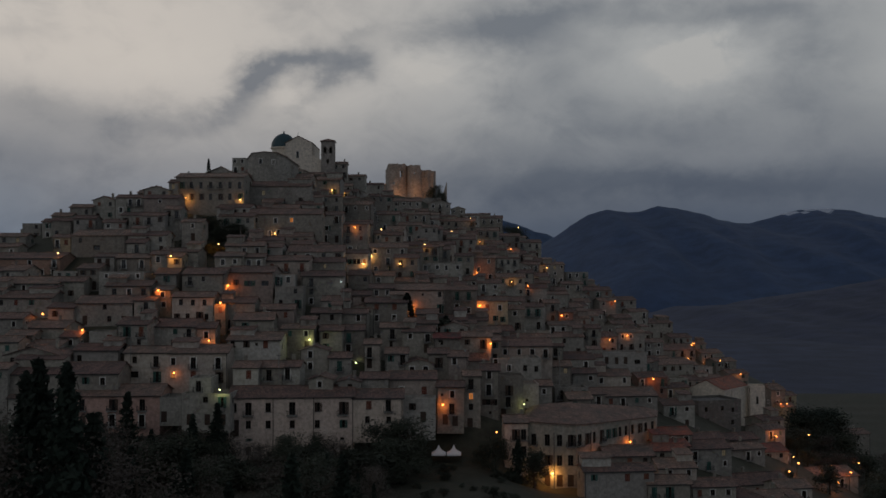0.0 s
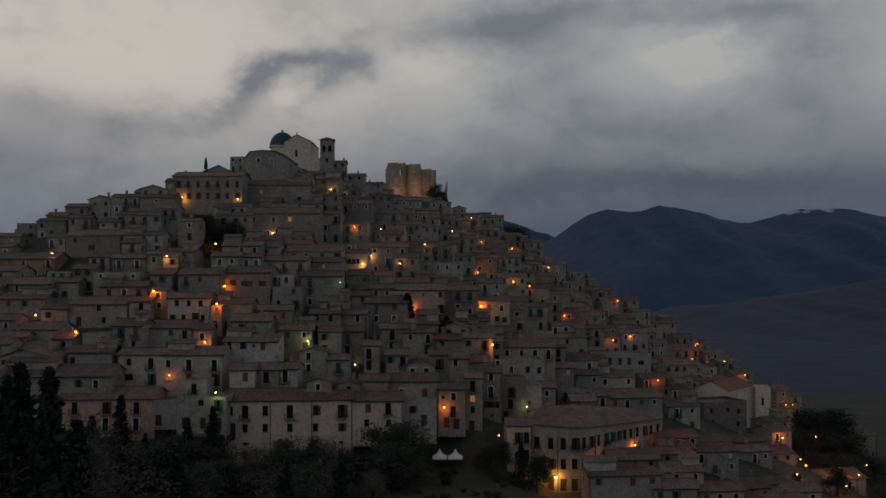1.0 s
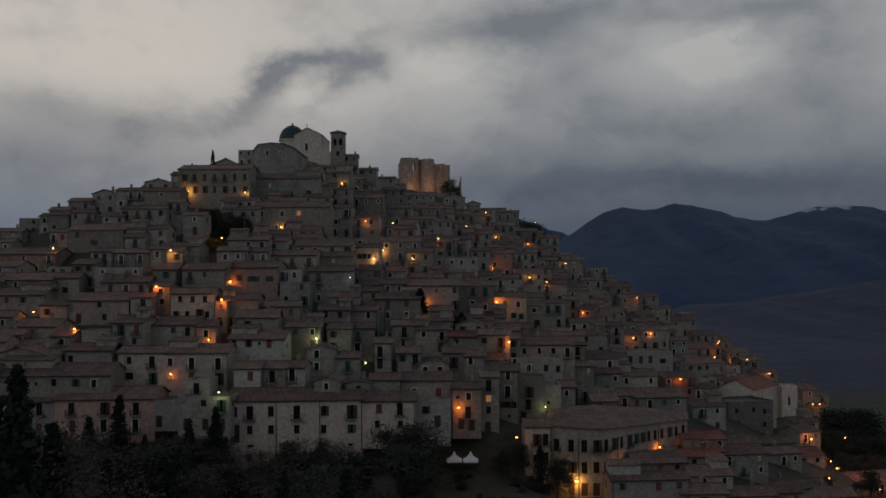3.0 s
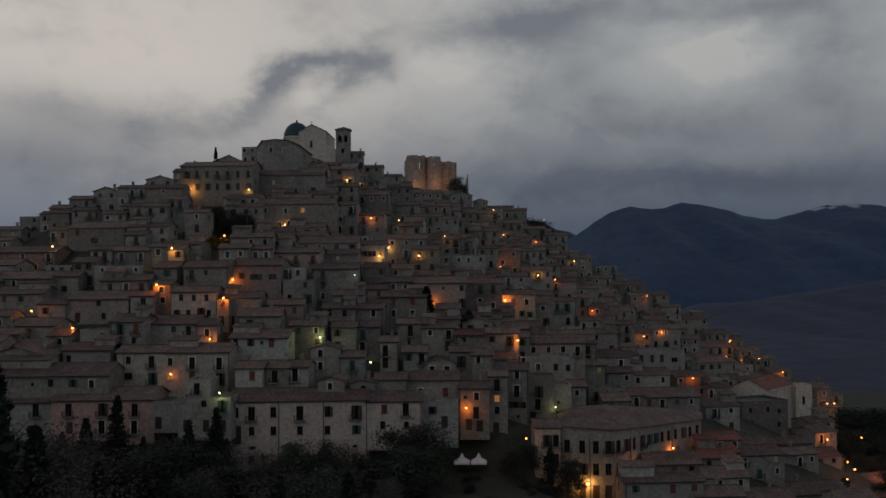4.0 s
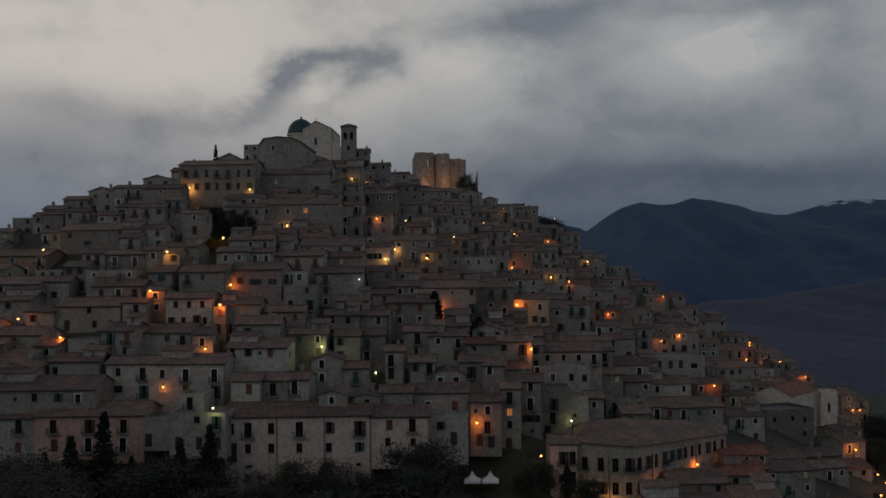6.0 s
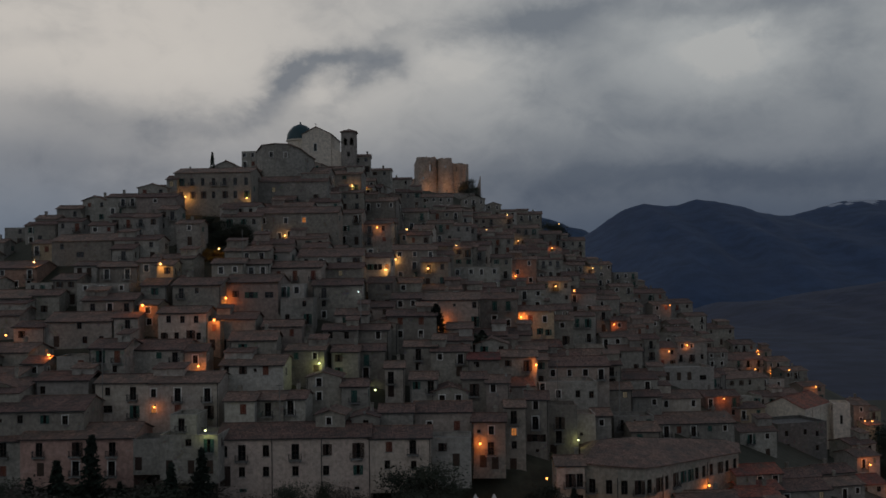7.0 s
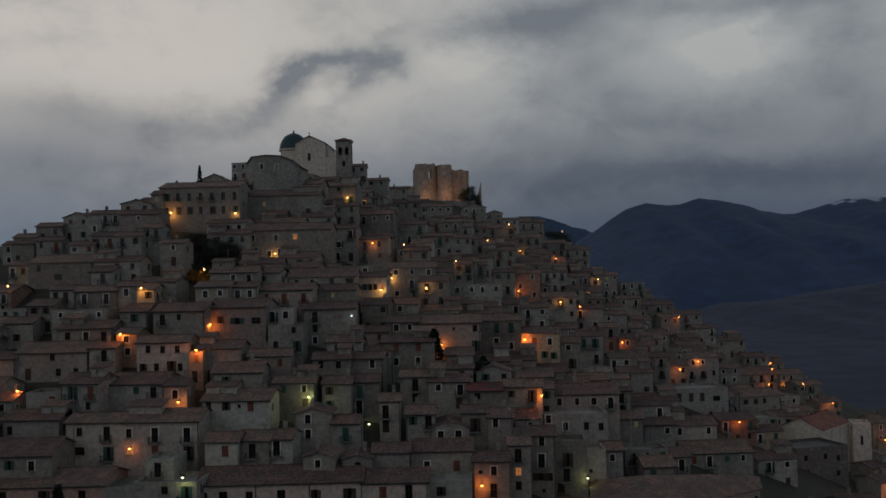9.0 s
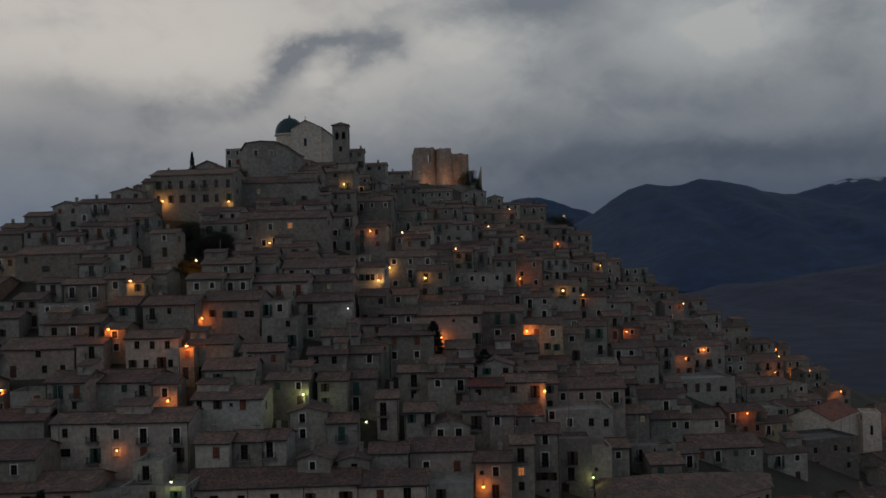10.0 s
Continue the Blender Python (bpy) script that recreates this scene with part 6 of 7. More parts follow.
house(27.4, 229, 10.1, 5.6, 7.8, 8.2, 4, 's', 'b', 220, base=1.6)
house(-0.3, 228.0, 19.5, 8.9, 7.5, 8.5, 5, 's', 'c', 221, base=2.0)
house(-118.3, 232.6, 33.4, 5.6, 5.7, 7.1, -5, 's', 'g', 222, base=1.2)
house(-55.4, 232.6, 33.6, 8.3, 6.9, 8.6, 3, 's', 'b', 223, base=1.3)
house(-45.6, 232.6, 32.1, 7.9, 6.8, 7.4, 4, 's', 'p', 224, base=1.4)
house(-117.5, 237.2, 35.9, 7.9, 7.6, 7.7, -3, 's', 'g', 225, base=1.3)
house(31.7, 237.2, 12.0, 5.8, 6.0, 7.0, 9, 's', 'b', 226, base=1.7)
house(-11.3, 241.0, 27.0, 7.9, 8.1, 7.1, 2, 's', 'w', 228, base=1.9)
house(2.1, 241.0, 22.5, 10.2, 8.3, 7.3, 4, 's', 'b', 229, base=2.4)
house(-126.4, 245.1, 38.1, 6.4, 7.0, 7.2, 6, 's', 'g', 230, base=1.3)
house(-74.8, 245.1, 41.2, 5.6, 6.2, 8.5, -0, 's', 'g', 231, base=1.2)
house(-26.9, 245.1, 32.8, 7.5, 5.6, 9.0, -3, 'g', 'b', 232, base=1.7)
house(-2.9, 245.1, 25.8, 7.0, 8.2, 7.8, -1, 'g', 'g', 233, base=1.8)
house(-123.6, 249.4, 40.6, 8.2, 7.6, 8.1, -1, 's', 'g', 235, base=1.4)
house(-115.2, 249.4, 41.7, 5.7, 6.7, 8.8, -4, 's', 'g', 236, base=1.2)
house(-96.0, 249.4, 43.4, 5.6, 5.5, 7.6, -5, 's', 'b', 237, base=1.2)
house(-70.9, 249.4, 42.7, 6.5, 5.5, 8.2, 3, 'g', 'b', 238, base=1.2)
house(-8.9, 249.4, 29.3, 5.5, 7.7, 8.5, 2, 's', 'p', 239, base=1.6)
house(2.8, 249.4, 24.7, 9.7, 7.6, 7.9, -0, 's', 'b', 240, base=2.4)
house(-28.9, 253.9, 36.3, 7.8, 5.5, 7.4, -1, 's', 'p', 241, base=1.8)
house(-3.7, 253.9, 28.5, 7.6, 6.7, 7.5, -1, 's', 'w', 242, base=2.0)
house(11.4, 253.9, 23.0, 8.8, 7.1, 8.6, -5, 's', 'g', 243, base=2.3)
house(-132.5, 257.9, 42.9, 9.9, 6.2, 7.7, -1, 's', 'b', 245, base=1.8)
house(-77.3, 257.9, 46.6, 10.3, 6.7, 7.1, -4, 's', 'b', 246, base=1.2)
house(-21.8, 257.9, 35.7, 6.6, 7.8, 7.8, -1, 's', 'b', 247, base=1.7)
house(2.3, 257.9, 27.6, 7.3, 7.4, 8.9, -2, 's', 'p', 248, base=2.0)
house(22.0, 257.9, 20.3, 7.6, 7.8, 7.5, 1, 's', 'b', 249, base=2.2)
house(9.9, 262.0, 26.0, 6.9, 5.8, 8.1, 6, 's', 'c', 250, base=2.0)
house(30.3, 262.0, 17.7, 8.2, 6.6, 8.1, 5, 's', 'g', 251, base=2.4)
house(38.8, 262.0, 14.1, 9.4, 5.8, 8.0, 4, 's', 'c', 252, base=2.6)
house(-138.8, 266.6, 45.2, 10.4, 5.8, 7.6, -1, 's', 'b', 253, base=2.0)
house(-54.9, 266.6, 47.1, 8.4, 7.6, 8.0, -2, 's', 'w', 254, base=1.6)
house(-28.2, 266.6, 40.6, 5.9, 6.5, 7.5, -3, 's', 'b', 255, base=1.6)
house(-19.0, 266.6, 37.1, 9.5, 7.5, 7.9, 3, 'f', 'b', 256, base=2.3)
house(17.0, 266.6, 23.7, 10.0, 5.8, 7.1, 1, 's', 'b', 257, base=2.7)
house(31.7, 270.8, 18.5, 10.2, 5.6, 7.9, 2, 's', 'g', 260, base=2.8)
house(-57.6, 275.2, 50.7, 9.8, 6.2, 7.9, 5, 's', 'p', 261, base=1.8)
house(-45.3, 275.2, 48.3, 5.9, 7.5, 7.8, -5, 's', 'g', 262, base=1.5)
house(-22.0, 275.2, 41.2, 5.8, 5.6, 7.8, -3, 's', 'b', 263, base=1.7)
house(-15.9, 275.2, 38.4, 9.5, 6.7, 8.0, 5, 's', 'p', 264, base=2.4)
house(20.9, 275.2, 24.6, 7.1, 6.3, 8.0, -4, 'f', 'c', 265, base=2.2)
house(-41.1, 279.7, 48.7, 5.6, 6.4, 7.8, 0, 's', 'c', 266, base=1.5)
house(-50.3, 283.3, 51.9, 9.6, 6.4, 8.8, 3, 's', 'p', 267, base=2.0)
house(-37.5, 283.3, 48.1, 9.7, 7.8, 8.2, 4, 'f', 'b', 268, base=2.3)
house(-5.3, 283.3, 36.5, 9.6, 7.4, 8.8, -1, 's', 'b', 269, base=2.6)
house(-68.7, 287.7, 57.4, 10.3, 7.1, 7.2, 4, 's', 'g', 270, base=1.7)
house(-10.9, 287.7, 40.6, 5.6, 5.6, 8.3, 0, 's', 'p', 271, base=1.8)
house(92.2, 287.7, -5.5, 7.1, 6.8, 8.3, 21, 's', 'w', 272, base=2.4)
house(-3.7, 292.2, 38.7, 5.7, 6.5, 7.6, 0, 's', 'w', 273, base=1.9)
house(-71.6, 296.8, 61.2, 10.4, 6.5, 8.3, -4, 's', 'w', 275, base=1.6)
house(12.3, 296.8, 31.9, 9.8, 7.1, 8.8, -3, 's', 'g', 276, base=2.9)
house(-63.9, 301.2, 61.5, 8.2, 6.0, 8.1, 4, 's', 'p', 277, base=1.6)
house(-55.5, 301.2, 59.5, 7.9, 8.3, 8.1, -1, 's', 'g', 278, base=1.8)
house(1.9, 301.2, 38.0, 6.8, 7.4, 7.2, -0, 's', 'g', 279, base=2.2)
house(32.9, 301.2, 23.8, 7.4, 7.4, 8.5, 2, 's', 'g', 280, base=2.4)
house(95.8, 301.2, -6.4, 8.3, 8.3, 8.2, 23, 's', 'b', 281, base=2.7)
house(23.8, 305.6, 29.0, 6.1, 8.2, 7.4, 5, 'g', 'w', 282, base=2.1)
house(-60.1, 309.7, 63.8, 6.0, 6.4, 9.0, 2, 's', 'g', 284, base=1.5)
house(69.2, 309.7, 7.8, 6.2, 6.1, 8.6, 10, 'f', 'b', 285, base=2.2)
house(38.4, 313.6, 23.4, 5.6, 5.5, 7.9, 7, 'g', 'b', 286, base=2.0)
house(59.1, 313.6, 13.2, 6.2, 5.5, 7.6, 12, 's', 'g', 287, base=2.2)
house(-32.1, 318.0, 56.5, 6.2, 7.2, 8.4, 3, 's', 'b', 288, base=2.0)
house(-25.3, 322.4, 54.7, 5.6, 6.0, 7.1, 5, 's', 'c', 290, base=2.0)
house(-16.4, 322.4, 50.5, 6.6, 6.4, 7.6, 1, 's', 'g', 291, base=2.2)
house(38.3, 322.4, 24.1, 7.4, 8.4, 7.2, 5, 's', 'p', 292, base=2.5)
house(62.2, 322.4, 12.5, 6.5, 6.0, 8.4, 9, 's', 'g', 293, base=2.3)
house(77.3, 322.4, 4.5, 9.2, 7.6, 7.8, 13, 's', 'c', 294, base=2.8)
house(103.0, 322.4, -6.4, 5.7, 7.2, 8.2, 22, 's', 'g', 295, base=2.0)
house(-75.4, 326.6, 72.4, 7.9, 7.9, 8.3, 5, 's', 'g', 296, base=1.4)
house(-12.0, 326.6, 48.6, 9.4, 8.0, 7.5, 2, 's', 'b', 297, base=2.9)
house(46.9, 326.6, 19.9, 9.2, 6.1, 8.6, 13, 's', 'g', 298, base=3.0)
house(-68.0, 330.6, 72.6, 5.6, 6.9, 8.7, 1, 's', 'b', 299, base=1.4)
house(-21.9, 330.6, 54.8, 5.8, 7.5, 9.0, -4, 's', 'c', 300, base=2.1)
house(-54.2, 334.1, 68.9, 9.3, 5.8, 9.0, 6, 's', 'b', 301, base=2.5)
house(-10.5, 334.1, 48.9, 10.3, 6.8, 7.6, 2, 's', 'g', 302, base=3.2)
house(46.3, 334.1, 20.8, 10.2, 8.0, 7.5, 4, 'f', 'b', 303, base=3.1)
house(-72.6, 342.5, 77.2, 6.2, 6.2, 8.9, 1, 's', 'b', 304, base=1.3)
house(73.0, 342.5, 10.9, 5.8, 5.8, 8.0, 18, 's', 'g', 305, base=2.0)
house(81.3, 342.5, 7.0, 6.1, 8.1, 8.3, 20, 's', 'w', 306, base=2.1)
house(-181.8, 346.6, 50.6, 7.8, 5.8, 7.7, -0, 's', 'b', 307, base=2.1)
house(-35.8, 346.6, 63.6, 9.3, 7.9, 7.6, 5, 'f', 'g', 308, base=3.0)
house(2.0, 346.6, 45.4, 7.3, 6.8, 7.9, 4, 's', 'p', 309, base=2.5)
house(42.5, 346.6, 25.0, 9.9, 7.4, 8.9, 8, 's', 'g', 310, base=3.0)
house(87.9, 346.6, 3.9, 9.5, 5.9, 7.8, 14, 's', 'b', 311, base=2.9)
house(-61.0, 354.4, 77.2, 7.7, 8.0, 8.9, -3, 'g', 'p', 312, base=2.3)
house(-41.1, 354.4, 67.5, 10.1, 6.9, 8.8, -4, 'g', 'b', 313, base=3.2)
house(88.5, 354.4, 5.6, 7.2, 7.6, 7.7, 18, 'f', 'c', 314, base=2.4)
house(-187.2, 358.5, 49.5, 6.3, 5.7, 7.0, -4, 's', 'c', 315, base=1.7)
house(-173.4, 358.5, 54.0, 5.9, 5.5, 8.5, -4, 's', 'w', 316, base=1.7)
house(-8.2, 358.5, 51.7, 9.5, 6.3, 8.9, -4, 's', 'c', 317, base=3.0)
house(9.9, 358.5, 42.9, 9.7, 5.8, 7.9, -4, 'g', 'b', 318, base=3.0)
house(42.0, 358.5, 28.1, 6.9, 6.9, 8.2, 12, 's', 'g', 319, base=2.3)
house(55.2, 358.5, 21.5, 8.4, 6.6, 7.2, 12, 'f', 'b', 320, base=2.7)
house(-183.8, 362.2, 51.4, 9.8, 6.3, 8.0, 5, 's', 'w', 321, base=2.3)
house(-44.7, 362.2, 71.5, 7.0, 6.4, 8.0, -3, 's', 'g', 322, base=2.5)
house(46.6, 362.2, 25.8, 10.4, 6.6, 8.7, 7, 's', 'b', 323, base=3.2)
house(-23.8, 365.8, 61.5, 6.7, 7.6, 8.7, 5, 's', 'b', 324, base=2.4)
house(64.1, 365.8, 19.2, 6.2, 7.3, 7.8, 17, 's', 'b', 325, base=2.1)
house(-179.8, 369.5, 52.4, 6.5, 6.3, 7.9, 5, 's', 'g', 326, base=1.7)
house(-44.0, 369.5, 72.6, 6.3, 8.2, 8.8, 3, 's', 'b', 327, base=2.3)
house(69.8, 369.5, 17.0, 7.2, 7.6, 8.8, 20, 's', 'b', 328, base=2.4)
house(-175.8, 373.5, 54.1, 8.5, 6.9, 8.7, 5, 's', 'b', 329, base=2.0)
house(-144.7, 373.5, 63.7, 6.6, 6.6, 7.5, 1, 's', 'g', 330, base=1.8)
house(-120.6, 373.5, 72.2, 7.7, 6.5, 8.2, 3, 's', 'p', 331, base=2.1)
house(-55.7, 373.5, 79.4, 6.1, 6.2, 8.1, -4, 's', 'b', 332, base=2.3)
house(-10.3, 373.5, 56.3, 7.3, 8.2, 8.1, 4, 's', 'w', 333, base=2.5)
house(28.4, 373.5, 36.8, 9.5, 7.0, 8.9, -0, 's', 'b', 334, base=3.0)
house(45.4, 373.5, 29.2, 7.3, 5.8, 8.0, 14, 's', 'w', 335, base=2.4)
house(61.9, 373.5, 21.1, 8.7, 6.9, 7.9, 10, 's', 'c', 336, base=2.7)
house(-189.1, 377.8, 50.2, 8.6, 5.7, 8.3, -2, 's', 'g', 337, base=1.9)
house(-171.3, 377.8, 55.5, 9.0, 6.8, 7.2, 6, 'f', 'b', 338, base=2.1)
house(-42.1, 377.8, 73.3, 5.6, 5.8, 8.0, -4, 's', 'g', 339, base=2.1)
house(-36.2, 377.8, 70.1, 6.6, 6.1, 8.7, 5, 'g', 'p', 340, base=2.4)
house(5.9, 377.8, 48.8, 8.4, 7.9, 8.2, 5, 's', 'p', 341, base=2.8)
house(36.8, 377.8, 34.0, 7.7, 6.9, 8.6, 2, 's', 'g', 342, base=2.5)
house(-184.2, 381.5, 51.4, 6.3, 6.1, 8.1, -1, 's', 'g', 343, base=1.6)
house(-6.7, 381.5, 56.4, 5.9, 6.0, 7.7, -3, 's', 'b', 344, base=2.2)
house(28.7, 381.5, 38.3, 9.2, 7.9, 8.8, -2, 's', 'w', 345, base=2.9)
house(48.4, 381.5, 29.5, 6.3, 6.6, 7.9, 9, 's', 'g', 346, base=2.2)
house(64.1, 381.5, 21.9, 7.4, 8.1, 7.1, 17, 's', 'b', 347, base=2.4)
house(-170.1, 386.0, 55.5, 7.4, 6.1, 7.8, 0, 'f', 'w', 348, base=1.7)
house(-41.2, 386.0, 74.4, 6.2, 5.6, 8.1, -4, 'g', 'w', 349, base=2.3)
house(10.2, 386.0, 48.3, 8.8, 7.3, 7.7, -3, 's', 'g', 350, base=2.8)
house(23.5, 386.0, 42.0, 7.9, 8.4, 7.1, 1, 'g', 'g', 351, base=2.6)
house(-189.0, 389.5, 50.3, 6.3, 6.9, 7.5, 6, 's', 'g', 352, base=1.5)
house(-117.2, 389.5, 71.1, 6.8, 8.1, 7.1, -0, 's', 'p', 353, base=1.8)
house(11.6, 393.7, 48.6, 10.5, 8.3, 8.3, -4, 's', 'b', 354, base=3.3)
house(65.6, 393.7, 23.3, 8.0, 7.7, 8.8, 17, 'f', 'w', 355, base=2.6)
house(-14.3, 397.8, 62.4, 9.5, 7.2, 7.2, -1, 's', 'w', 356, base=3.1)
house(49.4, 397.8, 31.9, 7.1, 6.7, 7.6, 12, 'g', 'w', 357, base=2.4)
house(-3.1, 402.3, 58.6, 6.1, 5.8, 8.4, -3, 's', 'p', 358, base=2.2)
house(3.2, 402.3, 55.3, 6.9, 7.8, 8.9, 5, 's', 'g', 359, base=2.4)
house(27.6, 402.3, 42.8, 9.1, 8.3, 7.1, 4, 's', 'b', 360, base=2.9)
house(-175.3, 406.3, 53.7, 5.6, 7.2, 8.5, 5, 's', 'c', 361, base=1.3)
house(-15.2, 406.3, 65.5, 5.7, 8.2, 7.3, -1, 's', 'b', 362, base=2.1)
house(-171.3, 410.8, 54.9, 9.1, 6.3, 7.7, 3, 'g', 'b', 363, base=1.7)
house(5.4, 410.8, 56.1, 5.9, 8.0, 7.9, 0, 's', 'c', 364, base=2.2)
house(15.8, 410.8, 50.5, 7.8, 8.3, 7.5, -5, 's', 'w', 365, base=2.6)
house(32.8, 410.8, 42.0, 8.7, 7.8, 7.0, 8, 'g', 'g', 366, base=2.8)
house(23.8, 414.6, 47.8, 5.8, 7.2, 8.1, 1, 's', 'g', 367, base=2.1)
house(-177.5, 418.0, 53.3, 6.6, 5.6, 7.9, -5, 's', 'b', 368, base=1.3)
house(-11.6, 418.0, 65.9, 6.2, 7.7, 8.6, -2, 'g', 'b', 369, base=2.3)
house(15.1, 418.0, 52.4, 7.2, 7.9, 7.6, 3, 's', 'b', 370, base=2.5)
house(21.6, 421.7, 49.7, 8.4, 8.4, 7.6, 7, 'g', 'p', 371, base=2.7)
house(-176.9, 425.3, 53.8, 9.0, 6.5, 7.3, 5, 'g', 'b', 372, base=1.5)
house(-5.6, 425.3, 64.0, 7.6, 8.1, 8.5, -2, 'g', 'w', 373, base=2.6)
house(32.3, 425.3, 44.7, 10.3, 8.0, 8.9, 5, 's', 'c', 374, base=3.2)
house(-136.0, 433.5, 60.3, 7.0, 7.0, 7.4, -4, 's', 'c', 375, base=1.4)
house(27.3, 433.5, 49.7, 6.4, 6.5, 8.5, 0, 's', 'g', 376, base=2.3)
house(-132.1, 437.2, 60.7, 7.0, 5.8, 8.3, 2, 's', 'g', 377, base=1.4)
house(-184.2, 441.3, 52.6, 7.9, 5.7, 7.3, -6, 'g', 'b', 378, base=1.2)
house(32.2, 441.3, 48.6, 6.9, 6.1, 7.5, 5, 's', 'g', 379, base=2.4)
house(-180.5, 445.9, 52.6, 7.0, 5.8, 8.6, -5, 'f', 'c', 380, base=1.2)
house(60.0, 445.9, 35.9, 7.5, 5.6, 8.4, 16, 's', 'b', 381, base=2.5)
house(-130.1, 466.6, 57.6, 5.6, 7.9, 7.4, 2, 's', 'b', 382, base=1.2)
house(-133.1, 475.5, 56.5, 9.2, 8.0, 7.0, 1, 's', 'b', 383, base=1.5)
house(-137.6, 487.7, 54.5, 8.4, 5.8, 8.5, -5, 'f', 'b', 384, base=1.3)
house(-130.4, 492.0, 55.2, 8.3, 7.2, 8.0, 2, 'g', 'b', 385, base=1.3)

street_lamp(-83.5, 304.7, 71.3, 'y', 3)
street_lamp(-66.2, 304.7, 70.7, 'y', 1.2)
street_lamp(-58.3, 332.0, 80.9, 'y', .8)
street_lamp(-42.6, 348.3, 77.4, 'y', 1.5)
street_lamp(-40.1, 360.9, 77.7, 'y', .6)
street_lamp(-52.7, 290.4, 59.5, 'y', 1.2)
street_lamp(-30.4, 308.3, 62.1, 'o', 1)
street_lamp(-22.4, 312.3, 61.6, 'y', 1)
street_lamp(-8.6, 316.0, 56.9, 'y', 1)
street_lamp(0.4, 401.0, 64.8, 'y', .8)
street_lamp(8.5, 416.8, 71.2, 'y', .8)
street_lamp(12.9, 427.5, 61.3, 'y', .8)
street_lamp(33.7, 483.9, 70.4, 'y', .8)
street_lamp(26.0, 420.4, 58.0, 'o', 1)
street_lamp(40.4, 409.5, 49.9, 'y', 1.3)
street_lamp(35.6, 380.2, 45.8, 'y', 1)
street_lamp(26.0, 329.9, 43.2, 'o', 1)
street_lamp(9.2, 345.3, 47.7, 'o', 2)
street_lamp(20.2, 324.8, 44.7, 'y', 1.2)
street_lamp(-72.3, 250.4, 52.1, 'y', 2)
street_lamp(-105.3, 259.9, 53.1, 'y', 1.2)
street_lamp(-64.8, 270.7, 55.8, 'y', 1.2)
street_lamp(-70.9, 234.9, 43.5, 'o', 3)
street_lamp(-54.5, 229.3, 40.6, 'o', 3)
street_lamp(-56.3, 245.1, 44.5, 'o', 2)
street_lamp(-82.9, 218.1, 34.9, 'o', 2.5)
street_lamp(-95.4, 226.6, 38.2, 'o', 1.5)
# added lamp: stands for the glow of the small lit window behind it
street_lamp(-59.4, 208.1, 26.3, 'o', .4)
street_lamp(-54.4, 218.1, 32.5, 'o', 1.2)
street_lamp(-23.7, 289.5, 52.8, 'y', 2)
street_lamp(-24.8, 274.9, 50.2, 'y', 1.5)
street_lamp(-14.7, 280.0, 50.3, 'y', 1.3)
street_lamp(-10.2, 256.9, 38.6, 'o', 1.8)
street_lamp(7.8, 267.9, 38.6, 'o', 3)
street_lamp(36.1, 317.8, 33.7, 'o', 1)
street_lamp(9.3, 231.7, 30.8, 'o', 1.8)
street_lamp(-32.6, 223.6, 32.3, 'g', 1.5)
street_lamp(-22.4, 228.1, 26.6, 'g', 1)
street_lamp(-46.4, 194.7, 24.3, 'g', 1)
street_lamp(-68.6, 201.0, 26.3, 'g', .5)
street_lamp(66.1, 392.9, 36.3, 'o', 1)
street_lamp(52.9, 325.3, 25.3, 'o', 1.5)
street_lamp(62.8, 348.0, 25.2, 'o', 1)
street_lamp(103.3, 415.4, 17.6, 'o', 1)
street_lamp(91.3, 371.0, 20.1, 'o', 1)
street_lamp(90.1, 371.0, 15.1, 'o', 1.2)
street_lamp(107.8, 412.0, 9.7, 'o', 2)
street_lamp(109.3, 397.0, 11.9, 'o', 1)
street_lamp(106.3, 359.5, 10.4, 'o', 1)
street_lamp(104.2, 359.5, 7.8, 'o', 1)
street_lamp(115.1, 342.1, 1.9, 'o', 1)
street_lamp(117.3, 342.1, 1.9, 'o', 1)
street_lamp(-1.9, 208.9, 19.4, 'o', 2)
street_lamp(16.3, 220.4, 17.9, 'g', .5)
street_lamp(-28.6, 252.3, 45.3, 'w', .8)
street_lamp(9.3, 203.0, 14.5, 'o', .7)
street_lamp(47.3, 225.5, 10.1, 'o', 2)
street_lamp(39.8, 218.5, 9.8, 'o', 1.5)
street_lamp(47.6, 225.5, 8.5, 'o', 1.2)
street_lamp(91.8, 300.0, -3.6, 'o', 2, pole=True)
street_lamp(95.0, 286.5, -0.2, 'o', 3, pole=True)
street_lamp(60.1, 290.5, 16.0, 'o', 1.2)
street_lamp(21.0, 205.0, 5.6, 'y', 6)
street_lamp(31.2, 207.5, 7.8, 'o', 2)
street_lamp(92.7, 262.0, -3.3, 'o', 4, pole=True)
street_lamp(82.6, 240.0, -1.1, 'o', 1, pole=True)
street_lamp(95.9, 275.0, -4.1, 'o', 0.6, pole=True)
street_lamp(109.4, 300.0, -2.1, 'o', 0.5, pole=True)
street_lamp(98.3, 292.0, -4.0, 'o', 2, pole=True)
street_lamp(108.3, 280.0, -7.8, 'o', 3, pole=True)
street_lamp(103.2, 262.0, -8.6, 'o', 3, pole=True)
street_lamp(114.0, 280.0, -9.5, 'o', 1.5, pole=True)
street_lamp(124.6, 300.0, -10.7, 'o', 1.5, pole=True)
utility_pole(-31.8, 282.3, 53.4, 62.2)
utility_pole(-85.2, 305.0, 65.4, 73.7)
utility_pole(13.5, 232.2, 22.1, 31.8)
utility_pole(23.5, 246.0, 17.1, 28.4)
utility_pole(11.5, 376.8, 54.1, 64.6)
utility_pole(-36.6, 206.1, 20.4, 30.6)
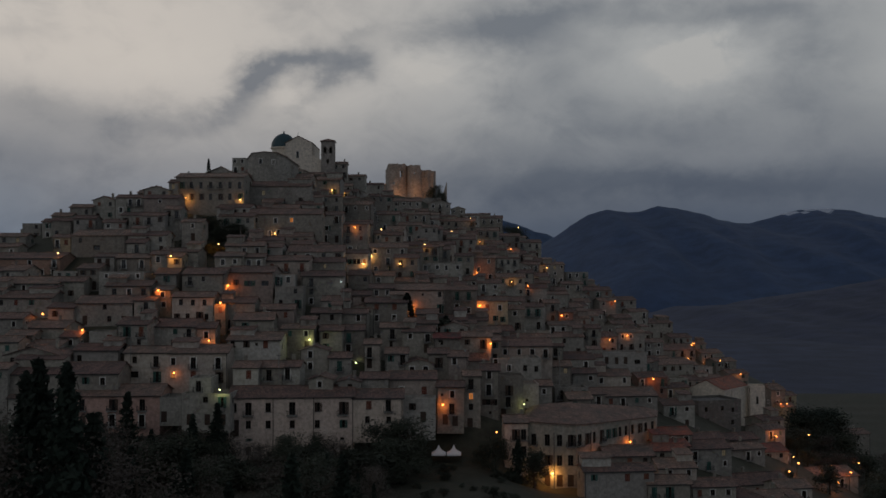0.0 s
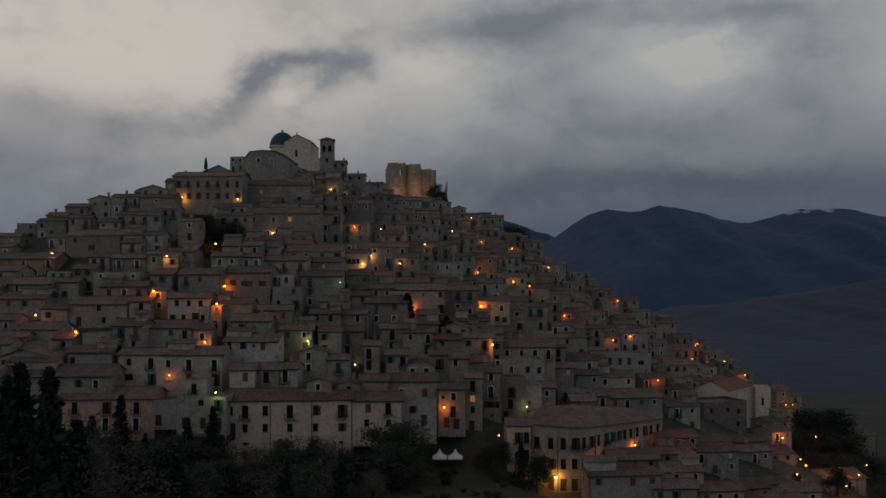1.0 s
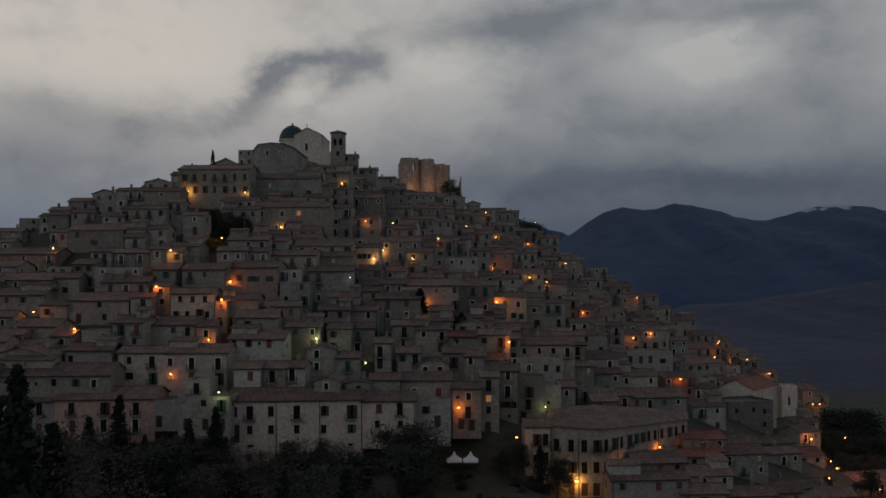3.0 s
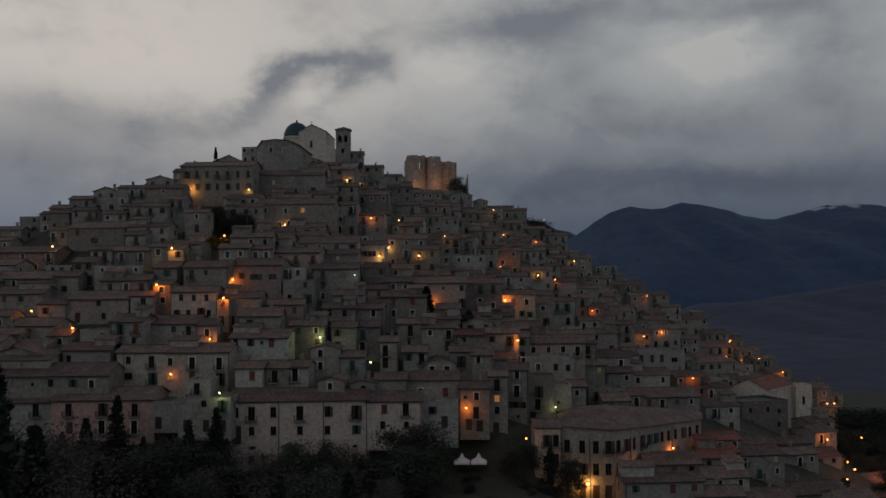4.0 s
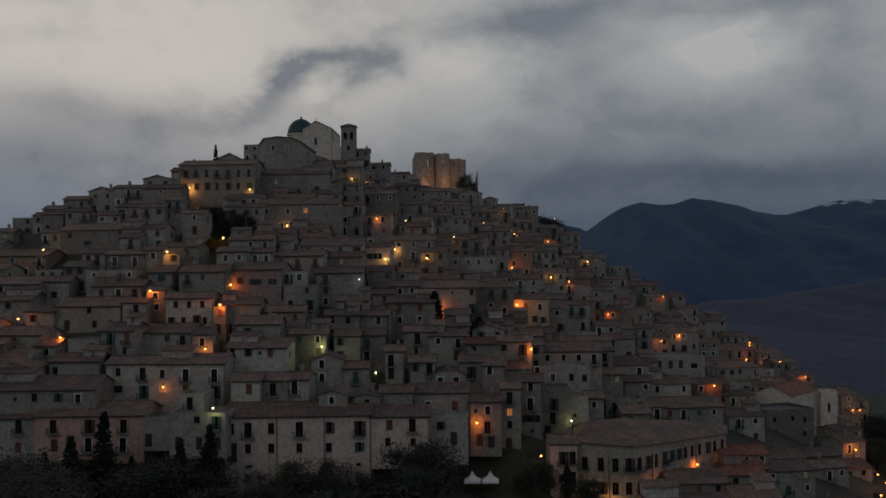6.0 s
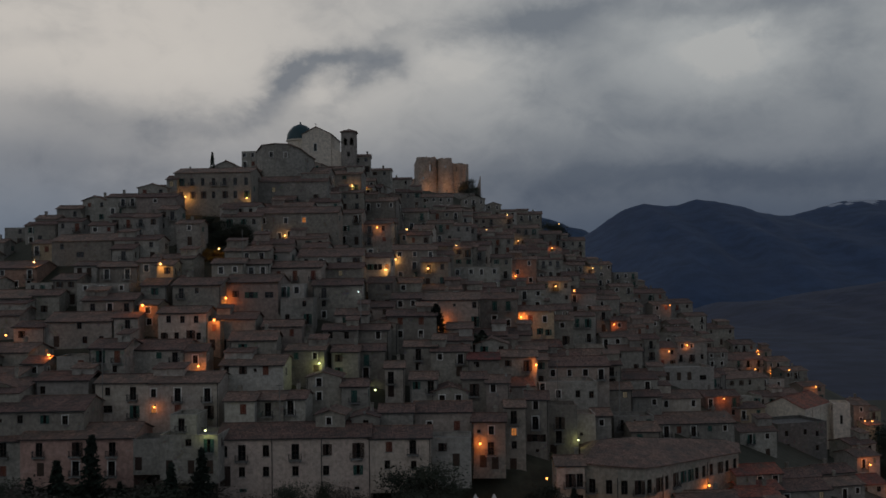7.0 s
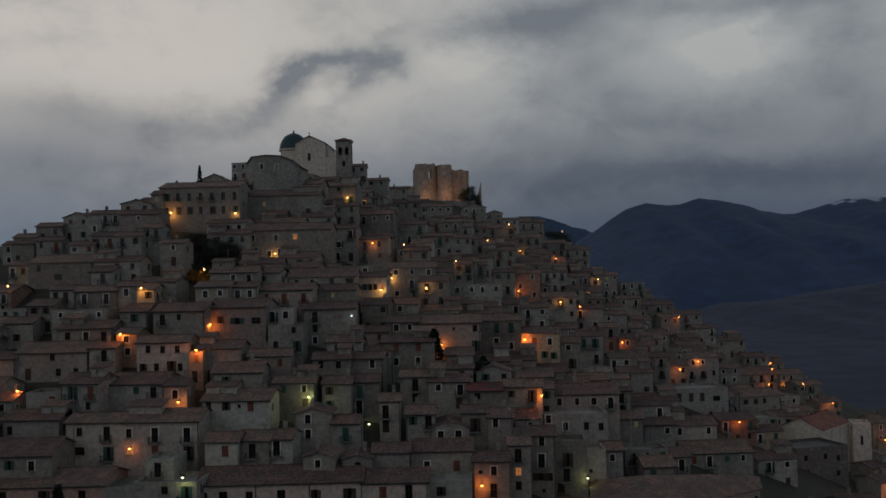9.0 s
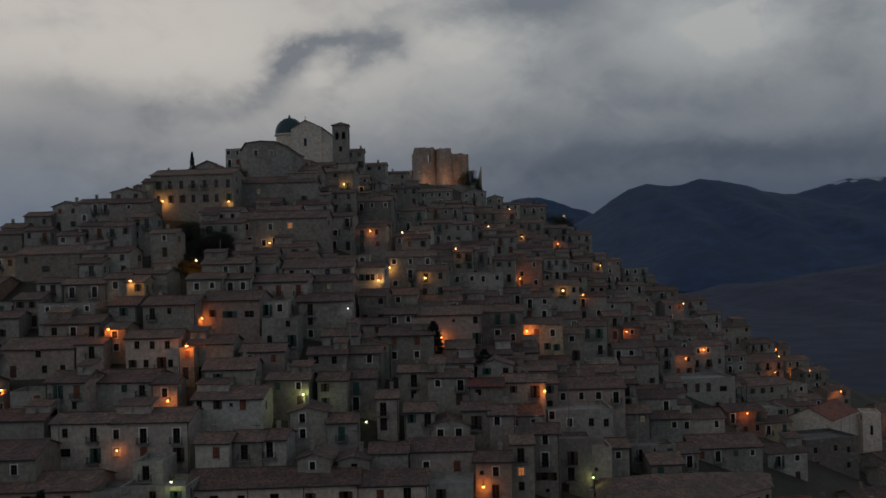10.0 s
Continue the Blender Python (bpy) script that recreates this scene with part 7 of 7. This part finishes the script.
utility_pole(-28.5, 392.4, 71.3, 83.2)
utility_pole(-68.7, 208.2, 27.2, 36.8)
utility_pole(26.1, 235.6, 16.7, 29.3)
utility_pole(-26.6, 240.5, 37.3, 44.3)
utility_pole(-56.2, 259.3, 51.4, 60.0)
satellite_dish(-14.0, 208.1, 24.0)
satellite_dish(-5.8, 204.0, 15.6)
satellite_dish(1.4, 220.1, 26.4)
satellite_dish(51.1, 253.3, 17.2)
satellite_dish(33.3, 223.5, 5.5)
satellite_dish(-21.5, 204.5, 25.6)
satellite_dish(3.1, 220.1, 30.1)
satellite_dish(-32.0, 214.7, 28.9)

# ---- trees ----
tree("conifer", -36.7, 92, 38.7, wide=0.72)
tree("conifer", -40.6, 95, 39.0, wide=0.72)
tree("conifer", -44.5, 101, 37.0, wide=0.72)
tree("conifer", -47.5, 108, 35.0, wide=0.72)
tree("conifer", -63.3, 190, 24.4)
tree("conifer", -46.0, 191, 22.0)
tree("conifer", -50.5, 190, 20.0)
tree("cypress", -68.5, 189, 20.5)
tree("conifer", -58.0, 188, 17.5)
tree("conifer", -71.5, 186, 18.5)
tree("leafy", -13.6, 194, 18.7, wide=1.1)
tree("leafy", -8.8, 195, 19.0, wide=1.1)
tree("leafy", -11.2, 189, 15.5, wide=1.2)
tree("leafy", -32.4, 194, 16.0)
tree("leafy", -27.0, 194.5, 15.5, wide=0.8)
tree("bare", -23.5, 194, 15.8, wide=1.2)
tree("bare", -38.0, 193, 15.0, wide=1.2)
tree("conifer", 13.5, 200, 13.4, wide=1.3)
tree("leafy", 9.0, 201, 14.0, wide=1.1)
tree("leafy", 103, 300, -1.5, wide=1.3)
tree("leafy", 108, 306, -0.5, wide=1.3)
tree("pine", 99, 285, -6.5, wide=1.2)
tree("leafy", 16.5, 198, 12.0)
tree("leafy", 6.5, 206, 11.5, wide=1.2)
tree("cypress", -11.3, 249, 42.4, wide=1.4)
tree("cypress", -1.4, 251, 36.5, wide=1.8)
tree("bush", -3.4, 251, 35.7, wide=2.0)
tree("cypress", -79.2, 317, 85.0, 76, wide=0.7)
tree("cypress", -86.0, 318, 81.0, 74)
tree("leafy", -8.4, 499, 93.0)
tree("leafy", -5.2, 500, 89.5)
tree("leafy", 30.5, 479, 72.5, wide=1.0)
tree("leafy", 34.0, 480, 69.5)
rng = random.Random(21)
for k in range(26):
    x, y = rng.uniform(-77, -63), rng.uniform(277, 292)
    tree("bush", x, y, max(ground(x, y) + 2.2, 55 + (y - 276) * 0.55 + rng.uniform(-1, 1)), wide=1.4)
for k in range(16):
    x, y = rng.uniform(-77.5, -63), rng.uniform(279, 294)
    tree("leafy", x, y, 57 + (y - 279) * 0.62 + rng.uniform(-1.5, 1), wide=1.5)
for x, y in ((-67, 273), (-65, 274), (-69, 274)):
    tree("autumn", x, y, ground(x, y) + rng.uniform(2.5, 3.6), wide=1.3)
for k in range(70):
    y = rng.uniform(95, 190)
    x = rng.uniform(-0.46 * y - 8, 0.075 * y)
    top = 47.4 - (0.184 + abs(rng.gauss(0, 0.025))) * y
    if x > -0.05 * y:
        continue
    if x < -0.25 * y:
        top += rng.uniform(0, 4)
    if x < -0.36 * y:
        top += rng.uniform(1, 5)
    if top > ground(x, y) + 2:
        kind = rng.choice(("thicket", "thicket", "grove", "conifer"))
        tree(kind, x, y, top, wide=0.8 if kind == "conifer" else 1.1)
for k in range(46):
    x, y = rng.uniform(-80, -13), rng.uniform(180, 197)
    tree(rng.choice(("bare", "bush", "leafy")), x, y, rng.uniform(11.5, 14.8) if x > -45 else rng.uniform(13.5, 18.5), wide=1.5)
for x, y, top in ((112, 318, -3), (118, 325, 0.5), (124, 330, 1), (130, 335, -1), (121, 318, -4), (128, 322, -5)):
    tree("pine" if y == 330 else "leafy", x, y, top, wide=1.5)
for k in range(60):
    x, y = rng.uniform(93, 160), rng.uniform(235, 335)
    if x > 0.36 * y:
        tree(rng.choice(("leafy", "bare", "leafy")), x, y, ground(x, y) + rng.uniform(5, 11), wide=1.3)
for k in range(36):
    x, y = rng.uniform(-120, 90), rng.uniform(225, 400)
    tree("bush", x, y, ground(x, y) + rng.uniform(1.2, 2.6), wide=1.2)
for k in range(30):
    x, y = rng.uniform(-12, 14), rng.uniform(178, 203)
    tree("bush", x, y, ground(x, y) + rng.uniform(0.8, 1.8), wide=1.6)
